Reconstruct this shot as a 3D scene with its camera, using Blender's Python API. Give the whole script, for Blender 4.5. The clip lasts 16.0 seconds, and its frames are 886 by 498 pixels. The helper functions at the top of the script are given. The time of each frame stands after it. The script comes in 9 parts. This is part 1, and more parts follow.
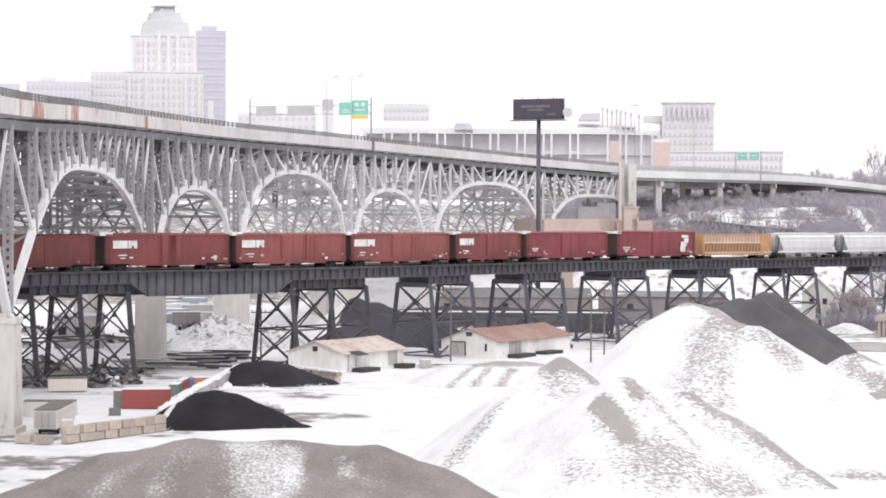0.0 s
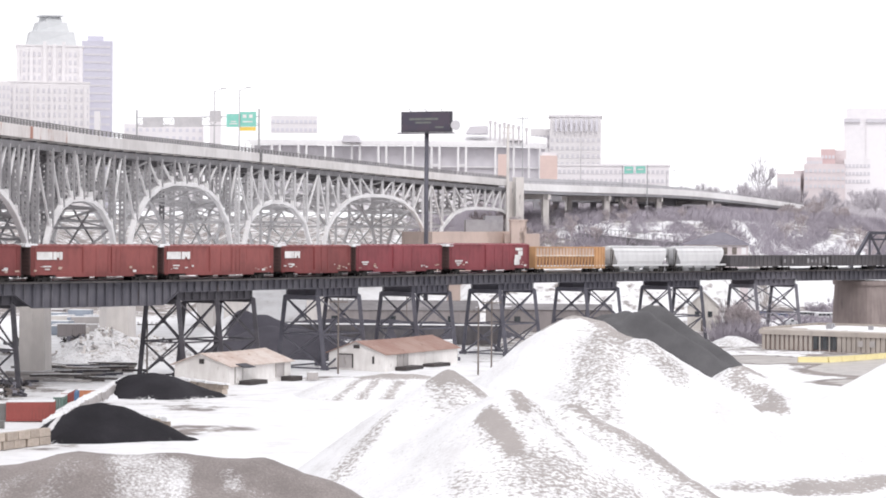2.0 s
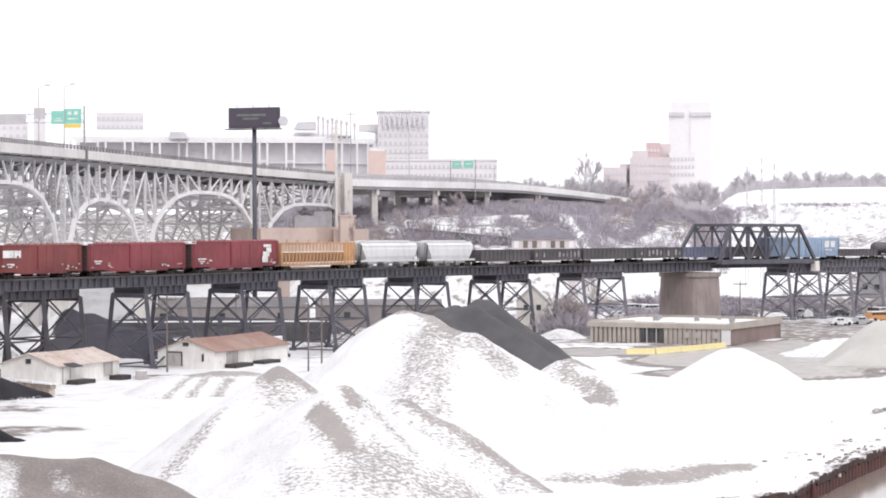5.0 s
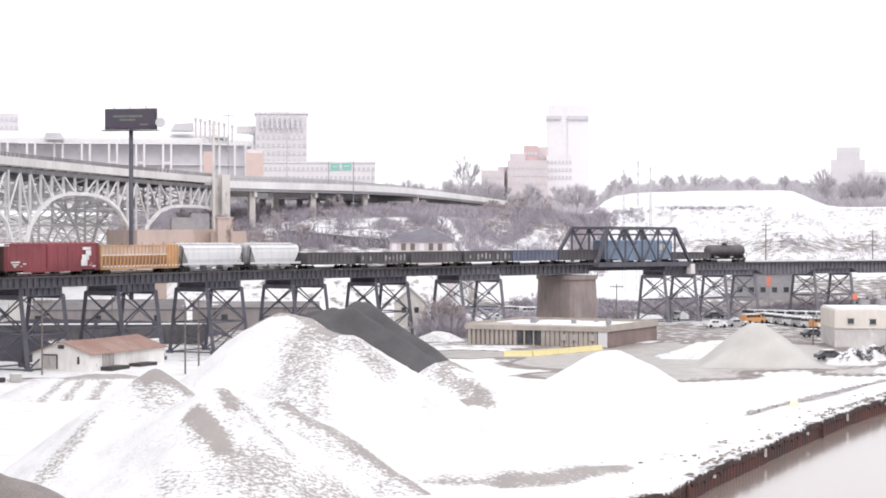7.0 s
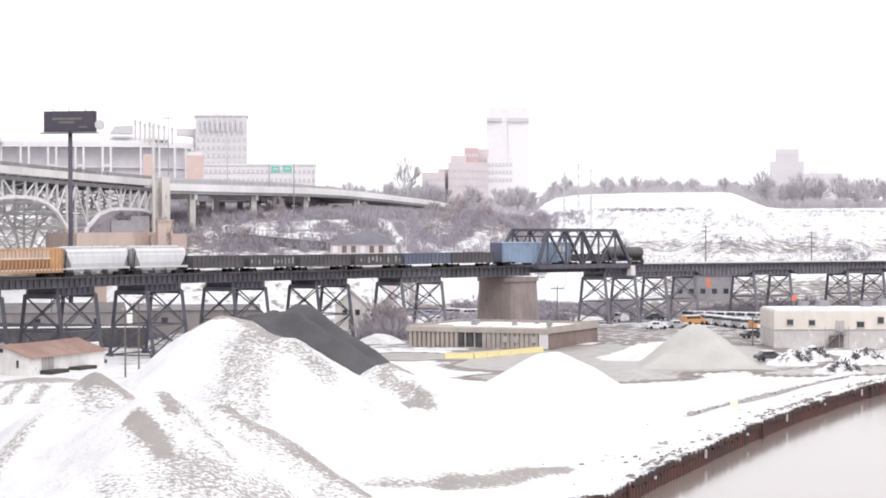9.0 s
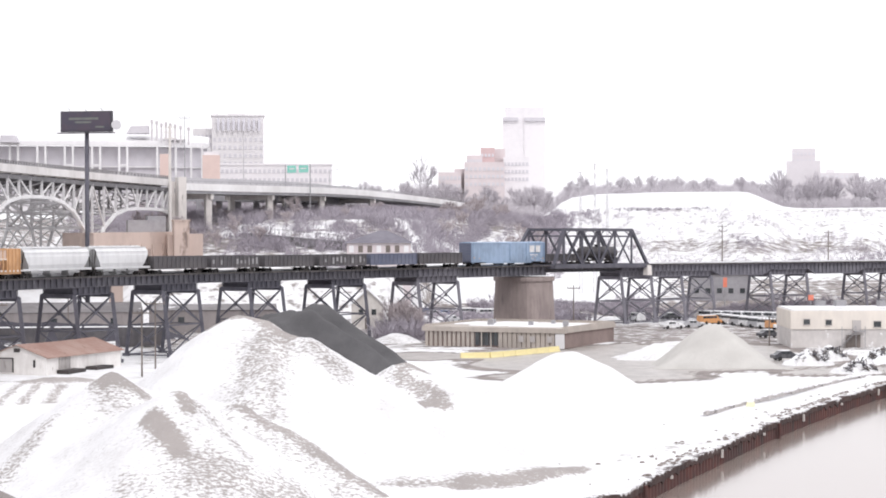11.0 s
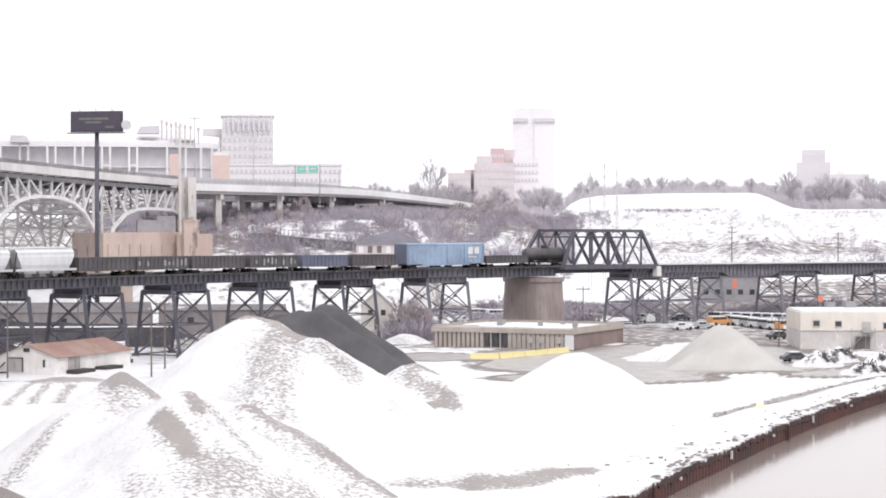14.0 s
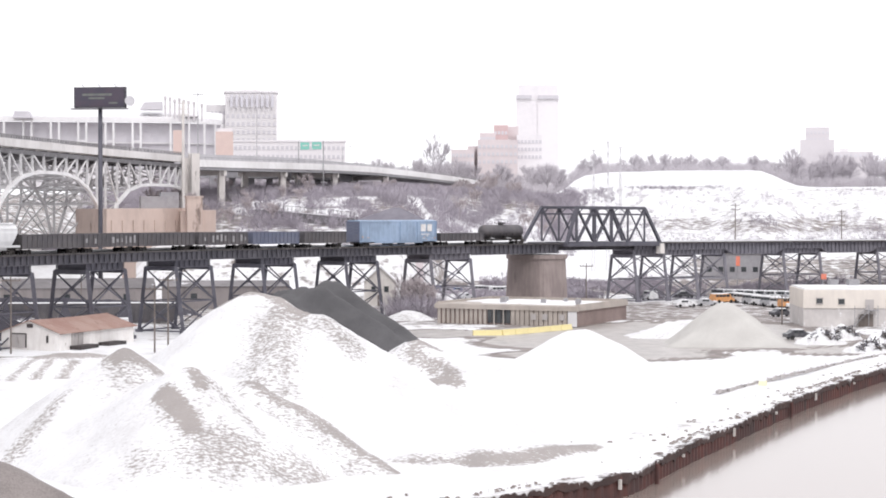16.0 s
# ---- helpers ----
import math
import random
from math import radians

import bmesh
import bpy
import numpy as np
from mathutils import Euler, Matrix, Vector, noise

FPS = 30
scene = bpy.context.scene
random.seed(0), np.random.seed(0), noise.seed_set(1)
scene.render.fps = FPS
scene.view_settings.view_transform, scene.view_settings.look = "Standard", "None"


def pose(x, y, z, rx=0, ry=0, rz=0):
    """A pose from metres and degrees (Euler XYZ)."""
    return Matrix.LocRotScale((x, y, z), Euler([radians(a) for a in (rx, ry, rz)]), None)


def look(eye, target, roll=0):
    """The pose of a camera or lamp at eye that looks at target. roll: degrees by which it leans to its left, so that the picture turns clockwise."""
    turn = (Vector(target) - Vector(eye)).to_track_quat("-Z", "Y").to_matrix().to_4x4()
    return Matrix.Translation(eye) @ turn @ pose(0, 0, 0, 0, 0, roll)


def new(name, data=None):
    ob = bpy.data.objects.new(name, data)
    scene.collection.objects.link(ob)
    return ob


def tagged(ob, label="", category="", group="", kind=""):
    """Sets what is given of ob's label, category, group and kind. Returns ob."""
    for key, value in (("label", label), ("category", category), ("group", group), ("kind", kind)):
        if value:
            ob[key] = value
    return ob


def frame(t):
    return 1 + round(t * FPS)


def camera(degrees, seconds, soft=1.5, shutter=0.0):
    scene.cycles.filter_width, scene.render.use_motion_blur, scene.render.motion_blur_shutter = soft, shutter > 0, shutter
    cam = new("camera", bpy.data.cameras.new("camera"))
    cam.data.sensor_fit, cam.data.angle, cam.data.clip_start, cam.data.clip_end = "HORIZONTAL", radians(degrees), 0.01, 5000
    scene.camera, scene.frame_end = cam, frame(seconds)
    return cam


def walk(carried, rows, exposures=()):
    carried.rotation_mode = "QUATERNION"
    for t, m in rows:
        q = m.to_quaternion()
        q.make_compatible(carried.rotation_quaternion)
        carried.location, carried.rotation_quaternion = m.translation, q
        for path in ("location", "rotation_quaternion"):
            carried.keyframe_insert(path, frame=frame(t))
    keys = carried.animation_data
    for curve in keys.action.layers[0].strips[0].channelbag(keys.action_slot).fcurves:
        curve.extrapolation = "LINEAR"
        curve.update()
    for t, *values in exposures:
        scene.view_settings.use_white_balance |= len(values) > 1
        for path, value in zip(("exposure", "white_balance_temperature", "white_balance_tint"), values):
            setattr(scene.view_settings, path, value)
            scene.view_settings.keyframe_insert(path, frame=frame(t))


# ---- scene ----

# ======== camera: it stands 20 m over the flats and pans ========
cam = camera(22.73, 16.0, soft=1.8)
walk(cam, [
    (0.0, pose(0, 0, 20, 89.108, -0.180, 7.026)),
    (0.5, pose(0, 0, 20, 89.161, -0.202, 6.422)),
    (1.0, pose(0, 0, 20, 89.275, -0.242, 5.686)),
    (1.5, pose(0, 0, 20, 89.409, -0.145, 4.796)),
    (2.0, pose(0, 0, 20, 89.447, -0.384, 4.111)),
    (2.5, pose(0, 0, 20, 89.531, -0.254, 3.420)),
    (3.0, pose(0, 0, 20, 89.611, -0.090, 2.609)),
    (3.5, pose(0, 0, 20, 89.457, 0.157, 1.752)),
    (4.0, pose(0, 0, 20, 89.336, 0.122, 1.071)),
    (4.2, pose(0, 0, 20, 89.350, 0.119, 0.774)),
    (6.5, pose(0, 0, 20, 89.311, 0.076, -2.578)),
    (7.0, pose(0, 0, 20, 89.397, 0.014, -3.502)),
    (7.5, pose(0, 0, 20, 89.238, 0.052, -4.185)),
    (8.0, pose(0, 0, 20, 89.127, 0.060, -4.795)),
    (8.2, pose(0, 0, 20, 89.196, 0.061, -5.016)),
    (10.5, pose(0, 0, 20, 89.561, 0.291, -4.915)),
    (11.0, pose(0, 0, 20, 89.446, 0.150, -4.619)),
    (11.5, pose(0, 0, 20, 89.418, 0.036, -4.411)),
    (12.0, pose(0, 0, 20, 89.303, -0.095, -4.362)),
    (12.5, pose(0, 0, 20, 89.216, 0.044, -4.372)),
    (13.0, pose(0, 0, 20, 89.382, 0.175, -4.371)),
    (13.5, pose(0, 0, 20, 89.561, 0.151, -4.461)),
    (14.0, pose(0, 0, 20, 89.463, 0.043, -4.370)),
    (14.5, pose(0, 0, 20, 89.299, -0.093, -4.379)),
    (15.0, pose(0, 0, 20, 89.125, -0.072, -4.250)),
    (15.5, pose(0, 0, 20, 89.008, 0.103, -4.302)),
    (16.0, pose(0, 0, 20, 88.859, -0.087, -4.283)),
])

# ======== world and sun: bright overcast winter day ========
world = bpy.data.worlds.new("overcast_sky")
scene.world = world
world.use_nodes = True
wn, wl = world.node_tree.nodes, world.node_tree.links
wn.clear()
w_out = wn.new("ShaderNodeOutputWorld")
w_bg = wn.new("ShaderNodeBackground")
w_sky = wn.new("ShaderNodeTexSky")
w_sky.sky_type = "NISHITA"
w_sky.sun_disc = False
w_sky.sun_elevation, w_sky.sun_rotation = radians(46), radians(163)
w_sky.air_density, w_sky.dust_density, w_sky.ozone_density = 1.0, 6.0, 1.0
w_mix = wn.new("ShaderNodeMix")
w_mix.data_type = "RGBA"
w_mix.inputs[0].default_value = 0.97          # cloud cover
w_mix.inputs[7].default_value = (9.80, 9.72, 10.1, 1)
wl.new(w_sky.outputs[0], w_mix.inputs[6])
wl.new(w_mix.outputs[2], w_bg.inputs[0])
w_bg.inputs[1].default_value = 0.1
wl.new(w_bg.outputs[0], w_out.inputs[0])

sun_data = bpy.data.lights.new("sun", "SUN")
sun_data.energy, sun_data.angle, sun_data.color = 0.9, radians(25), (1.0, 0.975, 0.975)
sun = new("sun", sun_data)
sun.matrix_world = look((120, -400, 430), (0, 0, 0))
scene.view_settings.exposure = 0.42


# ======== mesh and material helpers ========
class Shape:
    """Vertices and faces of one mesh, gathered from simple solids."""

    def __init__(self):
        self.v, self.f, self.bare = [], [], None

    def add(self, verts, faces):
        n = len(self.v)
        self.v += [tuple(p) for p in verts]
        self.f += [tuple(n + i for i in face) for face in faces]
        return self

    def hexa(self, p):
        """A solid of eight corners: four below (anticlockwise from above), four above."""
        return self.add(p, [(3, 2, 1, 0), (4, 5, 6, 7), (0, 1, 5, 4), (1, 2, 6, 5), (2, 3, 7, 6), (3, 0, 4, 7)])

    def box(self, c, s, turn=0.0, taper=1.0):
        """A block with its centre at c, sizes s, turned about z by degrees; taper narrows its top."""
        a = radians(turn)
        ca, sa = math.cos(a), math.sin(a)
        p = []
        for k in (-0.5, 0.5):
            g = taper if k > 0 else 1.0
            for i, j in ((-0.5, -0.5), (0.5, -0.5), (0.5, 0.5), (-0.5, 0.5)):
                x, y = i * s[0] * g, j * s[1] * g
                p.append((c[0] + ca * x - sa * y, c[1] + sa * x + ca * y, c[2] + k * s[2]))
        return self.hexa(p)

    def beam(self, p, q, w, h):
        """A bar from p to q, w wide and h deep."""
        p, q = Vector(p), Vector(q)
        d = q - p
        if d.length < 1e-6:
            return self
        d.normalize()
        up = Vector((0, 0, 1)) if abs(d.z) < 0.95 else Vector((0, 1, 0))
        a = d.cross(up).normalized() * (w / 2)
        b = a.cross(d).normalized() * (h / 2)
        c = [p - a - b, p + a - b, p + a + b, p - a + b, q - a - b, q + a - b, q + a + b, q - a + b]
        return self.add(c, [(0, 1, 2, 3), (7, 6, 5, 4), (1, 0, 4, 5), (2, 1, 5, 6), (3, 2, 6, 7), (0, 3, 7, 4)])

    def slab(self, p, q, side, deep):
        """An upright bar from p to q, reaching side to both sides and deep before and behind."""
        fore = Vector((-side.y, side.x, 0)).normalized() * deep
        c = [e + side * i + fore * j for e in (p, q) for i, j in ((-1, -1), (1, -1), (1, 1), (-1, 1))]
        return self.hexa(c)

    def tube(self, p, q, r, r2=None, n=8, caps=True):
        p, q = Vector(p), Vector(q)
        r2 = r if r2 is None else r2
        d = (q - p).normalized()
        up = Vector((0, 0, 1)) if abs(d.z) < 0.95 else Vector((0, 1, 0))
        a = d.cross(up).normalized()
        b = a.cross(d).normalized()
        ring = [(math.cos(2 * math.pi * i / n), math.sin(2 * math.pi * i / n)) for i in range(n)]
        v = [p + (a * c + b * s) * r for c, s in ring] + [q + (a * c + b * s) * r2 for c, s in ring]
        f = [(i, n + i, n + (i + 1) % n, (i + 1) % n) for i in range(n)]
        if caps:
            f += [tuple(range(n)), tuple(reversed(range(n, 2 * n)))]
        return self.add(v, f)

    def extrude(self, outline, p, along, side, up=Vector((0, 0, 1)), length=1.0):
        """A profile (side, up) drawn out from p along a direction."""
        p, along, side, up = Vector(p), Vector(along), Vector(side), Vector(up)
        n = len(outline)
        v = [p + side * a + up * b for a, b in outline] + [p + side * a + up * b + along * length for a, b in outline]
        f = [(i, (i + 1) % n, n + (i + 1) % n, n + i) for i in range(n)]
        f += [tuple(reversed(range(n))), tuple(range(n, 2 * n))]
        return self.add(v, f)

    def mesh(self, name, smooth=False):
        me = bpy.data.meshes.new(name)
        me.from_pydata(self.v, [], self.f)
        if self.bare is not None:
            at = me.attributes.new("bare", "FLOAT", "POINT")
            at.data.foreach_set("value", self.bare)
        bm = bmesh.new()
        bm.from_mesh(me)
        bmesh.ops.recalc_face_normals(bm, faces=bm.faces)
        bm.to_mesh(me)
        bm.free()
        if smooth:
            me.polygons.foreach_set("use_smooth", [True] * len(me.polygons))
        me.update()
        return me


def part(name, shape, material, parent=None, label="", smooth=False):
    """One mesh object under a thing or a part."""
    me = shape if isinstance(shape, bpy.types.Mesh) else shape.mesh(name, smooth)
    if not me.materials:
        me.materials.append(material)
    ob = new(name, me)
    if parent is not None:
        ob.parent = parent
    if label:
        tagged(ob, label)
    return ob


def thing(name, place=(0, 0, 0), turn=0.0, label="", category="", group="", kind=""):
    ob = new(name)
    ob.empty_display_size = 0.5
    ob.matrix_basis = pose(*place, 0, 0, turn)
    return tagged(ob, label, category, group, kind)


def nodes_of(name):
    m = bpy.data.materials.new(name)
    m.use_nodes = True
    n, l = m.node_tree.nodes, m.node_tree.links
    n.clear()
    out, bsdf = n.new("ShaderNodeOutputMaterial"), n.new("ShaderNodeBsdfPrincipled")
    l.new(bsdf.outputs[0], out.inputs[0])
    return m, n, l, bsdf


def noise_of(n, l, coords, scale, detail=4.0, rough=0.55, stretch=None):
    t = n.new("ShaderNodeTexNoise")
    t.inputs["Scale"].default_value = scale
    t.inputs["Detail"].default_value = detail
    t.inputs["Roughness"].default_value = rough
    src = coords
    if stretch:
        mp = n.new("ShaderNodeMapping")
        mp.inputs["Scale"].default_value = stretch
        l.new(coords, mp.inputs[0])
        src = mp.outputs[0]
    l.new(src, t.inputs["Vector"])
    return t.outputs["Fac"]


def band(n, l, value, lo, hi):
    r = n.new("ShaderNodeMapRange")
    r.clamp = True
    r.interpolation_type = "SMOOTHSTEP"
    r.inputs[1].default_value, r.inputs[2].default_value = lo, hi
    l.new(value, r.inputs[0])
    return r.outputs[0]


def blend(n, l, fac, a, b):
    m = n.new("ShaderNodeMix")
    m.data_type = "RGBA"
    for k, s in ((0, fac), (6, a), (7, b)):
        if isinstance(s, (int, float)):
            m.inputs[k].default_value = s
        elif isinstance(s, tuple):
            m.inputs[k].default_value = (*s[:3], 1)
        else:
            l.new(s, m.inputs[k])
    return m.outputs[2]


def maths(n, l, op, a, b=0.0):
    m = n.new("ShaderNodeMath")
    m.operation = op
    for k, s in ((0, a), (1, b)):
        if isinstance(s, (int, float)):
            m.inputs[k].default_value = s
        else:
            l.new(s, m.inputs[k])
    return m.outputs[0]


def bump_to(n, l, bsdf, height, strength, distance):
    b = n.new("ShaderNodeBump")
    b.inputs["Strength"].default_value, b.inputs["Distance"].default_value = strength, distance
    l.new(height, b.inputs["Height"])
    l.new(b.outputs[0], bsdf.inputs["Normal"])


def surface(name, base, worn, rough=0.7, metal=0.0, big=0.25, fine=4.0, stains=None, stain_at=(0.58, 0.68), streak=None,
            bump=0.3, depth=0.02, vary=0.0):
    """Base colour that drifts to a worn colour at two scales, with stains of their own shape, and fine relief."""
    m, n, l, bsdf = nodes_of(name)
    co = n.new("ShaderNodeTexCoord").outputs["Object"]
    a = noise_of(n, l, co, big, 5)
    b = noise_of(n, l, co, fine, 5, 0.6, streak)
    f = band(n, l, maths(n, l, "ADD", maths(n, l, "MULTIPLY", a, 0.6), maths(n, l, "MULTIPLY", b, 0.4)), 0.38, 0.64)
    col = blend(n, l, f, base, worn)
    if stains:
        s = noise_of(n, l, co, big * 3.1, 6, 0.65, streak)
        col = blend(n, l, band(n, l, s, *stain_at), col, stains)
    if vary:
        info = n.new("ShaderNodeObjectInfo")
        hsv = n.new("ShaderNodeHueSaturation")
        l.new(maths(n, l, "ADD", 1 - vary / 2, maths(n, l, "MULTIPLY", info.outputs["Random"], vary)), hsv.inputs["Value"])
        l.new(col, hsv.inputs["Color"])
        col = hsv.outputs[0]
    l.new(col, bsdf.inputs["Base Color"])
    l.new(maths(n, l, "ADD", rough - 0.08, maths(n, l, "MULTIPLY", b, 0.16)), bsdf.inputs["Roughness"])
    bsdf.inputs["Metallic"].default_value = metal
    if bump:
        bump_to(n, l, bsdf, b, bump, depth)
    return m


SNOW = (0.76, 0.76, 0.772)
SNOW_OLD = (0.64, 0.632, 0.638)      # settled, sooty snow


def snowy(name, bare_a, bare_b, speck=2.2, fine=9.0, wet=None, soft=0.16, gain=1.7, drift=None):
    """Loose ground under snow: the attribute 'bare' tells where wind and slides have cleared it; past 1.3 it is wet paving."""
    m, n, l, bsdf = nodes_of(name)
    co = n.new("ShaderNodeTexCoord").outputs["Object"]
    at = n.new("ShaderNodeAttribute")
    at.attribute_name = "bare"
    grain = noise_of(n, l, co, fine, 6, 0.7)
    mid = noise_of(n, l, co, speck, 7, 0.66, drift)
    slow = noise_of(n, l, co, 0.22, 4)
    soil = blend(n, l, band(n, l, maths(n, l, "ADD", maths(n, l, "MULTIPLY", grain, 0.5), maths(n, l, "MULTIPLY", slow, 0.5)), 0.36, 0.64), bare_a, bare_b)
    bare = at.outputs["Fac"]
    mask = maths(n, l, "ADD", bare, maths(n, l, "MULTIPLY", maths(n, l, "SUBTRACT", mid, 0.5), gain))
    mask = maths(n, l, "ADD", mask, maths(n, l, "MULTIPLY", maths(n, l, "SUBTRACT", slow, 0.5), 0.5))
    mask = band(n, l, mask, 0.5 - soft, 0.5 + soft)
    rough = 0.85
    if wet:
        puddle = band(n, l, maths(n, l, "ADD", bare, maths(n, l, "MULTIPLY", maths(n, l, "SUBTRACT", slow, 0.5), 1.2)), 1.05, 1.35)
        soil = blend(n, l, puddle, soil, blend(n, l, band(n, l, mid, 0.4, 0.62), wet, tuple(0.72 * c for c in wet)))
        l.new(maths(n, l, "SUBTRACT", 0.85, maths(n, l, "MULTIPLY", puddle, 0.5)), bsdf.inputs["Roughness"])
    else:
        bsdf.inputs["Roughness"].default_value = rough
    tone = maths(n, l, "ADD", maths(n, l, "MULTIPLY", slow, 0.55), maths(n, l, "MULTIPLY", mid, 0.45))
    snow = blend(n, l, band(n, l, maths(n, l, "ADD", tone, maths(n, l, "MULTIPLY", bare, 0.12)), 0.44, 0.64), SNOW, SNOW_OLD)
    col = blend(n, l, mask, snow, soil)
    l.new(col, bsdf.inputs["Base Color"])
    bsdf.inputs["Specular IOR Level"].default_value = 0.25
    bump_to(n, l, bsdf, maths(n, l, "ADD", grain, mid), 0.45, 0.1)
    return m


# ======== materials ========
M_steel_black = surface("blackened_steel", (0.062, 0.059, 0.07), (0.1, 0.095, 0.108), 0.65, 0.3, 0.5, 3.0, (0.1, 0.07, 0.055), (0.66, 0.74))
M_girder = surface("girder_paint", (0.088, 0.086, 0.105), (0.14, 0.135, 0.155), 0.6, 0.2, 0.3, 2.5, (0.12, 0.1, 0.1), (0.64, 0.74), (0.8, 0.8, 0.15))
# two lighter copies of the black steel: distance haze is put into them
M_steel_lifted = surface("haze_lifted_black_steel", (0.09, 0.088, 0.11), (0.13, 0.127, 0.152), 0.65, 0.3, 0.5, 3.0, (0.12, 0.09, 0.075), (0.66, 0.74))
M_steel_grey = surface("haze_lifted_grey_steel", (0.155, 0.15, 0.178), (0.215, 0.207, 0.235), 0.65, 0.2, 0.5, 3.0, (0.14, 0.11, 0.1), (0.66, 0.74))
M_deck = surface("deck_timber", (0.05, 0.045, 0.045), (0.1, 0.09, 0.09), 0.85, 0, 0.4, 2.0, (0.6, 0.6, 0.62), (0.66, 0.72))
M_rail = surface("rail_steel", (0.12, 0.1, 0.09), (0.2, 0.17, 0.15), 0.4, 0.8)
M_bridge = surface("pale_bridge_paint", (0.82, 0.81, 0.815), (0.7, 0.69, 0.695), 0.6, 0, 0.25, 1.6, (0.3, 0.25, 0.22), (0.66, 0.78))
# darker copies of the pale bridge paint: shade is put into their colours
M_bridge_post = surface("bridge_post_shade_grey", (0.37, 0.362, 0.372), (0.28, 0.273, 0.283), 0.65, 0, 0.3, 1.5, (0.22, 0.17, 0.15), (0.64, 0.76))
M_bridge_pale = surface("half_shaded_bridge_paint", (0.64, 0.632, 0.642), (0.54, 0.532, 0.542), 0.65, 0, 0.3, 1.5, (0.3, 0.26, 0.25), (0.66, 0.78))
M_bridge_in = surface("shaded_bridge_steel", (0.18, 0.176, 0.186), (0.12, 0.116, 0.122), 0.65, 0, 0.2, 1.4, (0.16, 0.11, 0.09), (0.64, 0.75))
M_bridge_mid = surface("inner_posts_shade_grey", (0.3, 0.294, 0.305), (0.22, 0.215, 0.224), 0.65, 0, 0.3, 1.5, (0.2, 0.16, 0.14), (0.64, 0.76))
M_fascia = surface("bridge_fascia", (0.74, 0.72, 0.715), (0.6, 0.578, 0.57), 0.75, 0, 0.12, 0.9, (0.3, 0.2, 0.17), (0.66, 0.76), (1, 1, 0.35))
M_fascia_rust = surface("rusting_bridge_fascia", (0.74, 0.71, 0.7), (0.6, 0.56, 0.545), 0.75, 0, 0.1, 1.1, (0.4, 0.2, 0.155), (0.52, 0.64), (0.9, 0.9, 0.3))
M_parapet = surface("parapet_rail", (0.17, 0.165, 0.17), (0.26, 0.25, 0.25), 0.6, 0.2)
M_concrete = surface("weathered_concrete", (0.68, 0.645, 0.62), (0.57, 0.54, 0.52), 0.85, 0, 0.18, 1.2, (0.25, 0.225, 0.21), (0.62, 0.74), (1, 1, 0.3))
M_pier_dark = surface("stained_pier_concrete", (0.3, 0.25, 0.235), (0.22, 0.18, 0.175), 0.85, 0, 0.2, 1.2, (0.14, 0.115, 0.11), (0.6, 0.74), (1.2, 1.2, 0.18))
M_gravel_snow = snowy("snowy_gravel", (0.39, 0.358, 0.344), (0.31, 0.287, 0.278), 4.2, 14.0, None, 0.15, 2.3, (0.55, 1.0, 1.25))
M_ground = snowy("snowy_ground", (0.3, 0.265, 0.25), (0.17, 0.15, 0.145), 0.36, 3.0, (0.42, 0.39, 0.37), 0.13)
M_gravel = snowy("brown_gravel", (0.3, 0.268, 0.257), (0.185, 0.163, 0.157), 5.0, 7.0, None, 0.34, 1.5)
M_wharf_cap = snowy("dark_wharf_cap", (0.05, 0.037, 0.037), (0.095, 0.062, 0.057), 1.6, 6.0, None, 0.1, 1.6)
M_slag = snowy("dark_grey_aggregate", (0.115, 0.112, 0.117), (0.075, 0.073, 0.077), 3.0, 10.0)
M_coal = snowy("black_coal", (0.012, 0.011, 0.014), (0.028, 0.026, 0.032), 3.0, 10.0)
# lifted, bluer copy of the coal: haze over the far heaps is painted in
M_coal_hazed = snowy("hazed_black_coal", (0.05, 0.047, 0.06), (0.075, 0.071, 0.086), 3.0, 10.0)
M_sand = snowy("grey_sand", (0.55, 0.535, 0.51), (0.46, 0.445, 0.425), 2.0, 8.0)
M_wharf_stone = surface("brown_edge_stones", (0.2, 0.17, 0.155), (0.3, 0.265, 0.25), 0.9, 0, 0.5, 3.0)
M_sheet_pile = surface("rusted_sheet_piling", (0.07, 0.04, 0.039), (0.125, 0.052, 0.045), 0.8, 0.1, 0.12, 1.5, (0.06, 0.043, 0.042), (0.5, 0.66), (1, 1, 0.35))


def red_paint(name, base):
    return surface(name, base, tuple(c * 0.72 for c in base), 0.55, 0, 0.25, 1.4, tuple(0.5 * c + 0.03 for c in base), (0.62, 0.74), (1, 1, 0.35), 0.15)


M_car_red = [red_paint("boxcar_red", (0.225, 0.054, 0.053)), red_paint("boxcar_faded_red", (0.28, 0.078, 0.073)), red_paint("boxcar_crimson", (0.25, 0.05, 0.062))]
# the end face's shade is put into this dark colour, with dirt stains
M_car_end = surface("shaded_car_end", (0.075, 0.042, 0.04), (0.11, 0.06, 0.055), 0.75, 0, 0.4, 2.0, (0.05, 0.036, 0.035), (0.6, 0.7))
M_car_yellow = red_paint("wagon_yellow", (0.6, 0.34, 0.17))
M_car_tan = red_paint("wagon_tan", (0.6, 0.45, 0.37))
M_wagon_inner = red_paint("wagon_inner", (0.42, 0.25, 0.19))
M_wagon_pale = red_paint("wagon_pale_rail", (0.74, 0.65, 0.56))
M_car_white = surface("hopper_pale_grey", (0.72, 0.72, 0.73), (0.6, 0.6, 0.61), 0.5, 0, 0.2, 1.2, (0.4, 0.36, 0.33), (0.66, 0.78), (1, 1, 0.3))
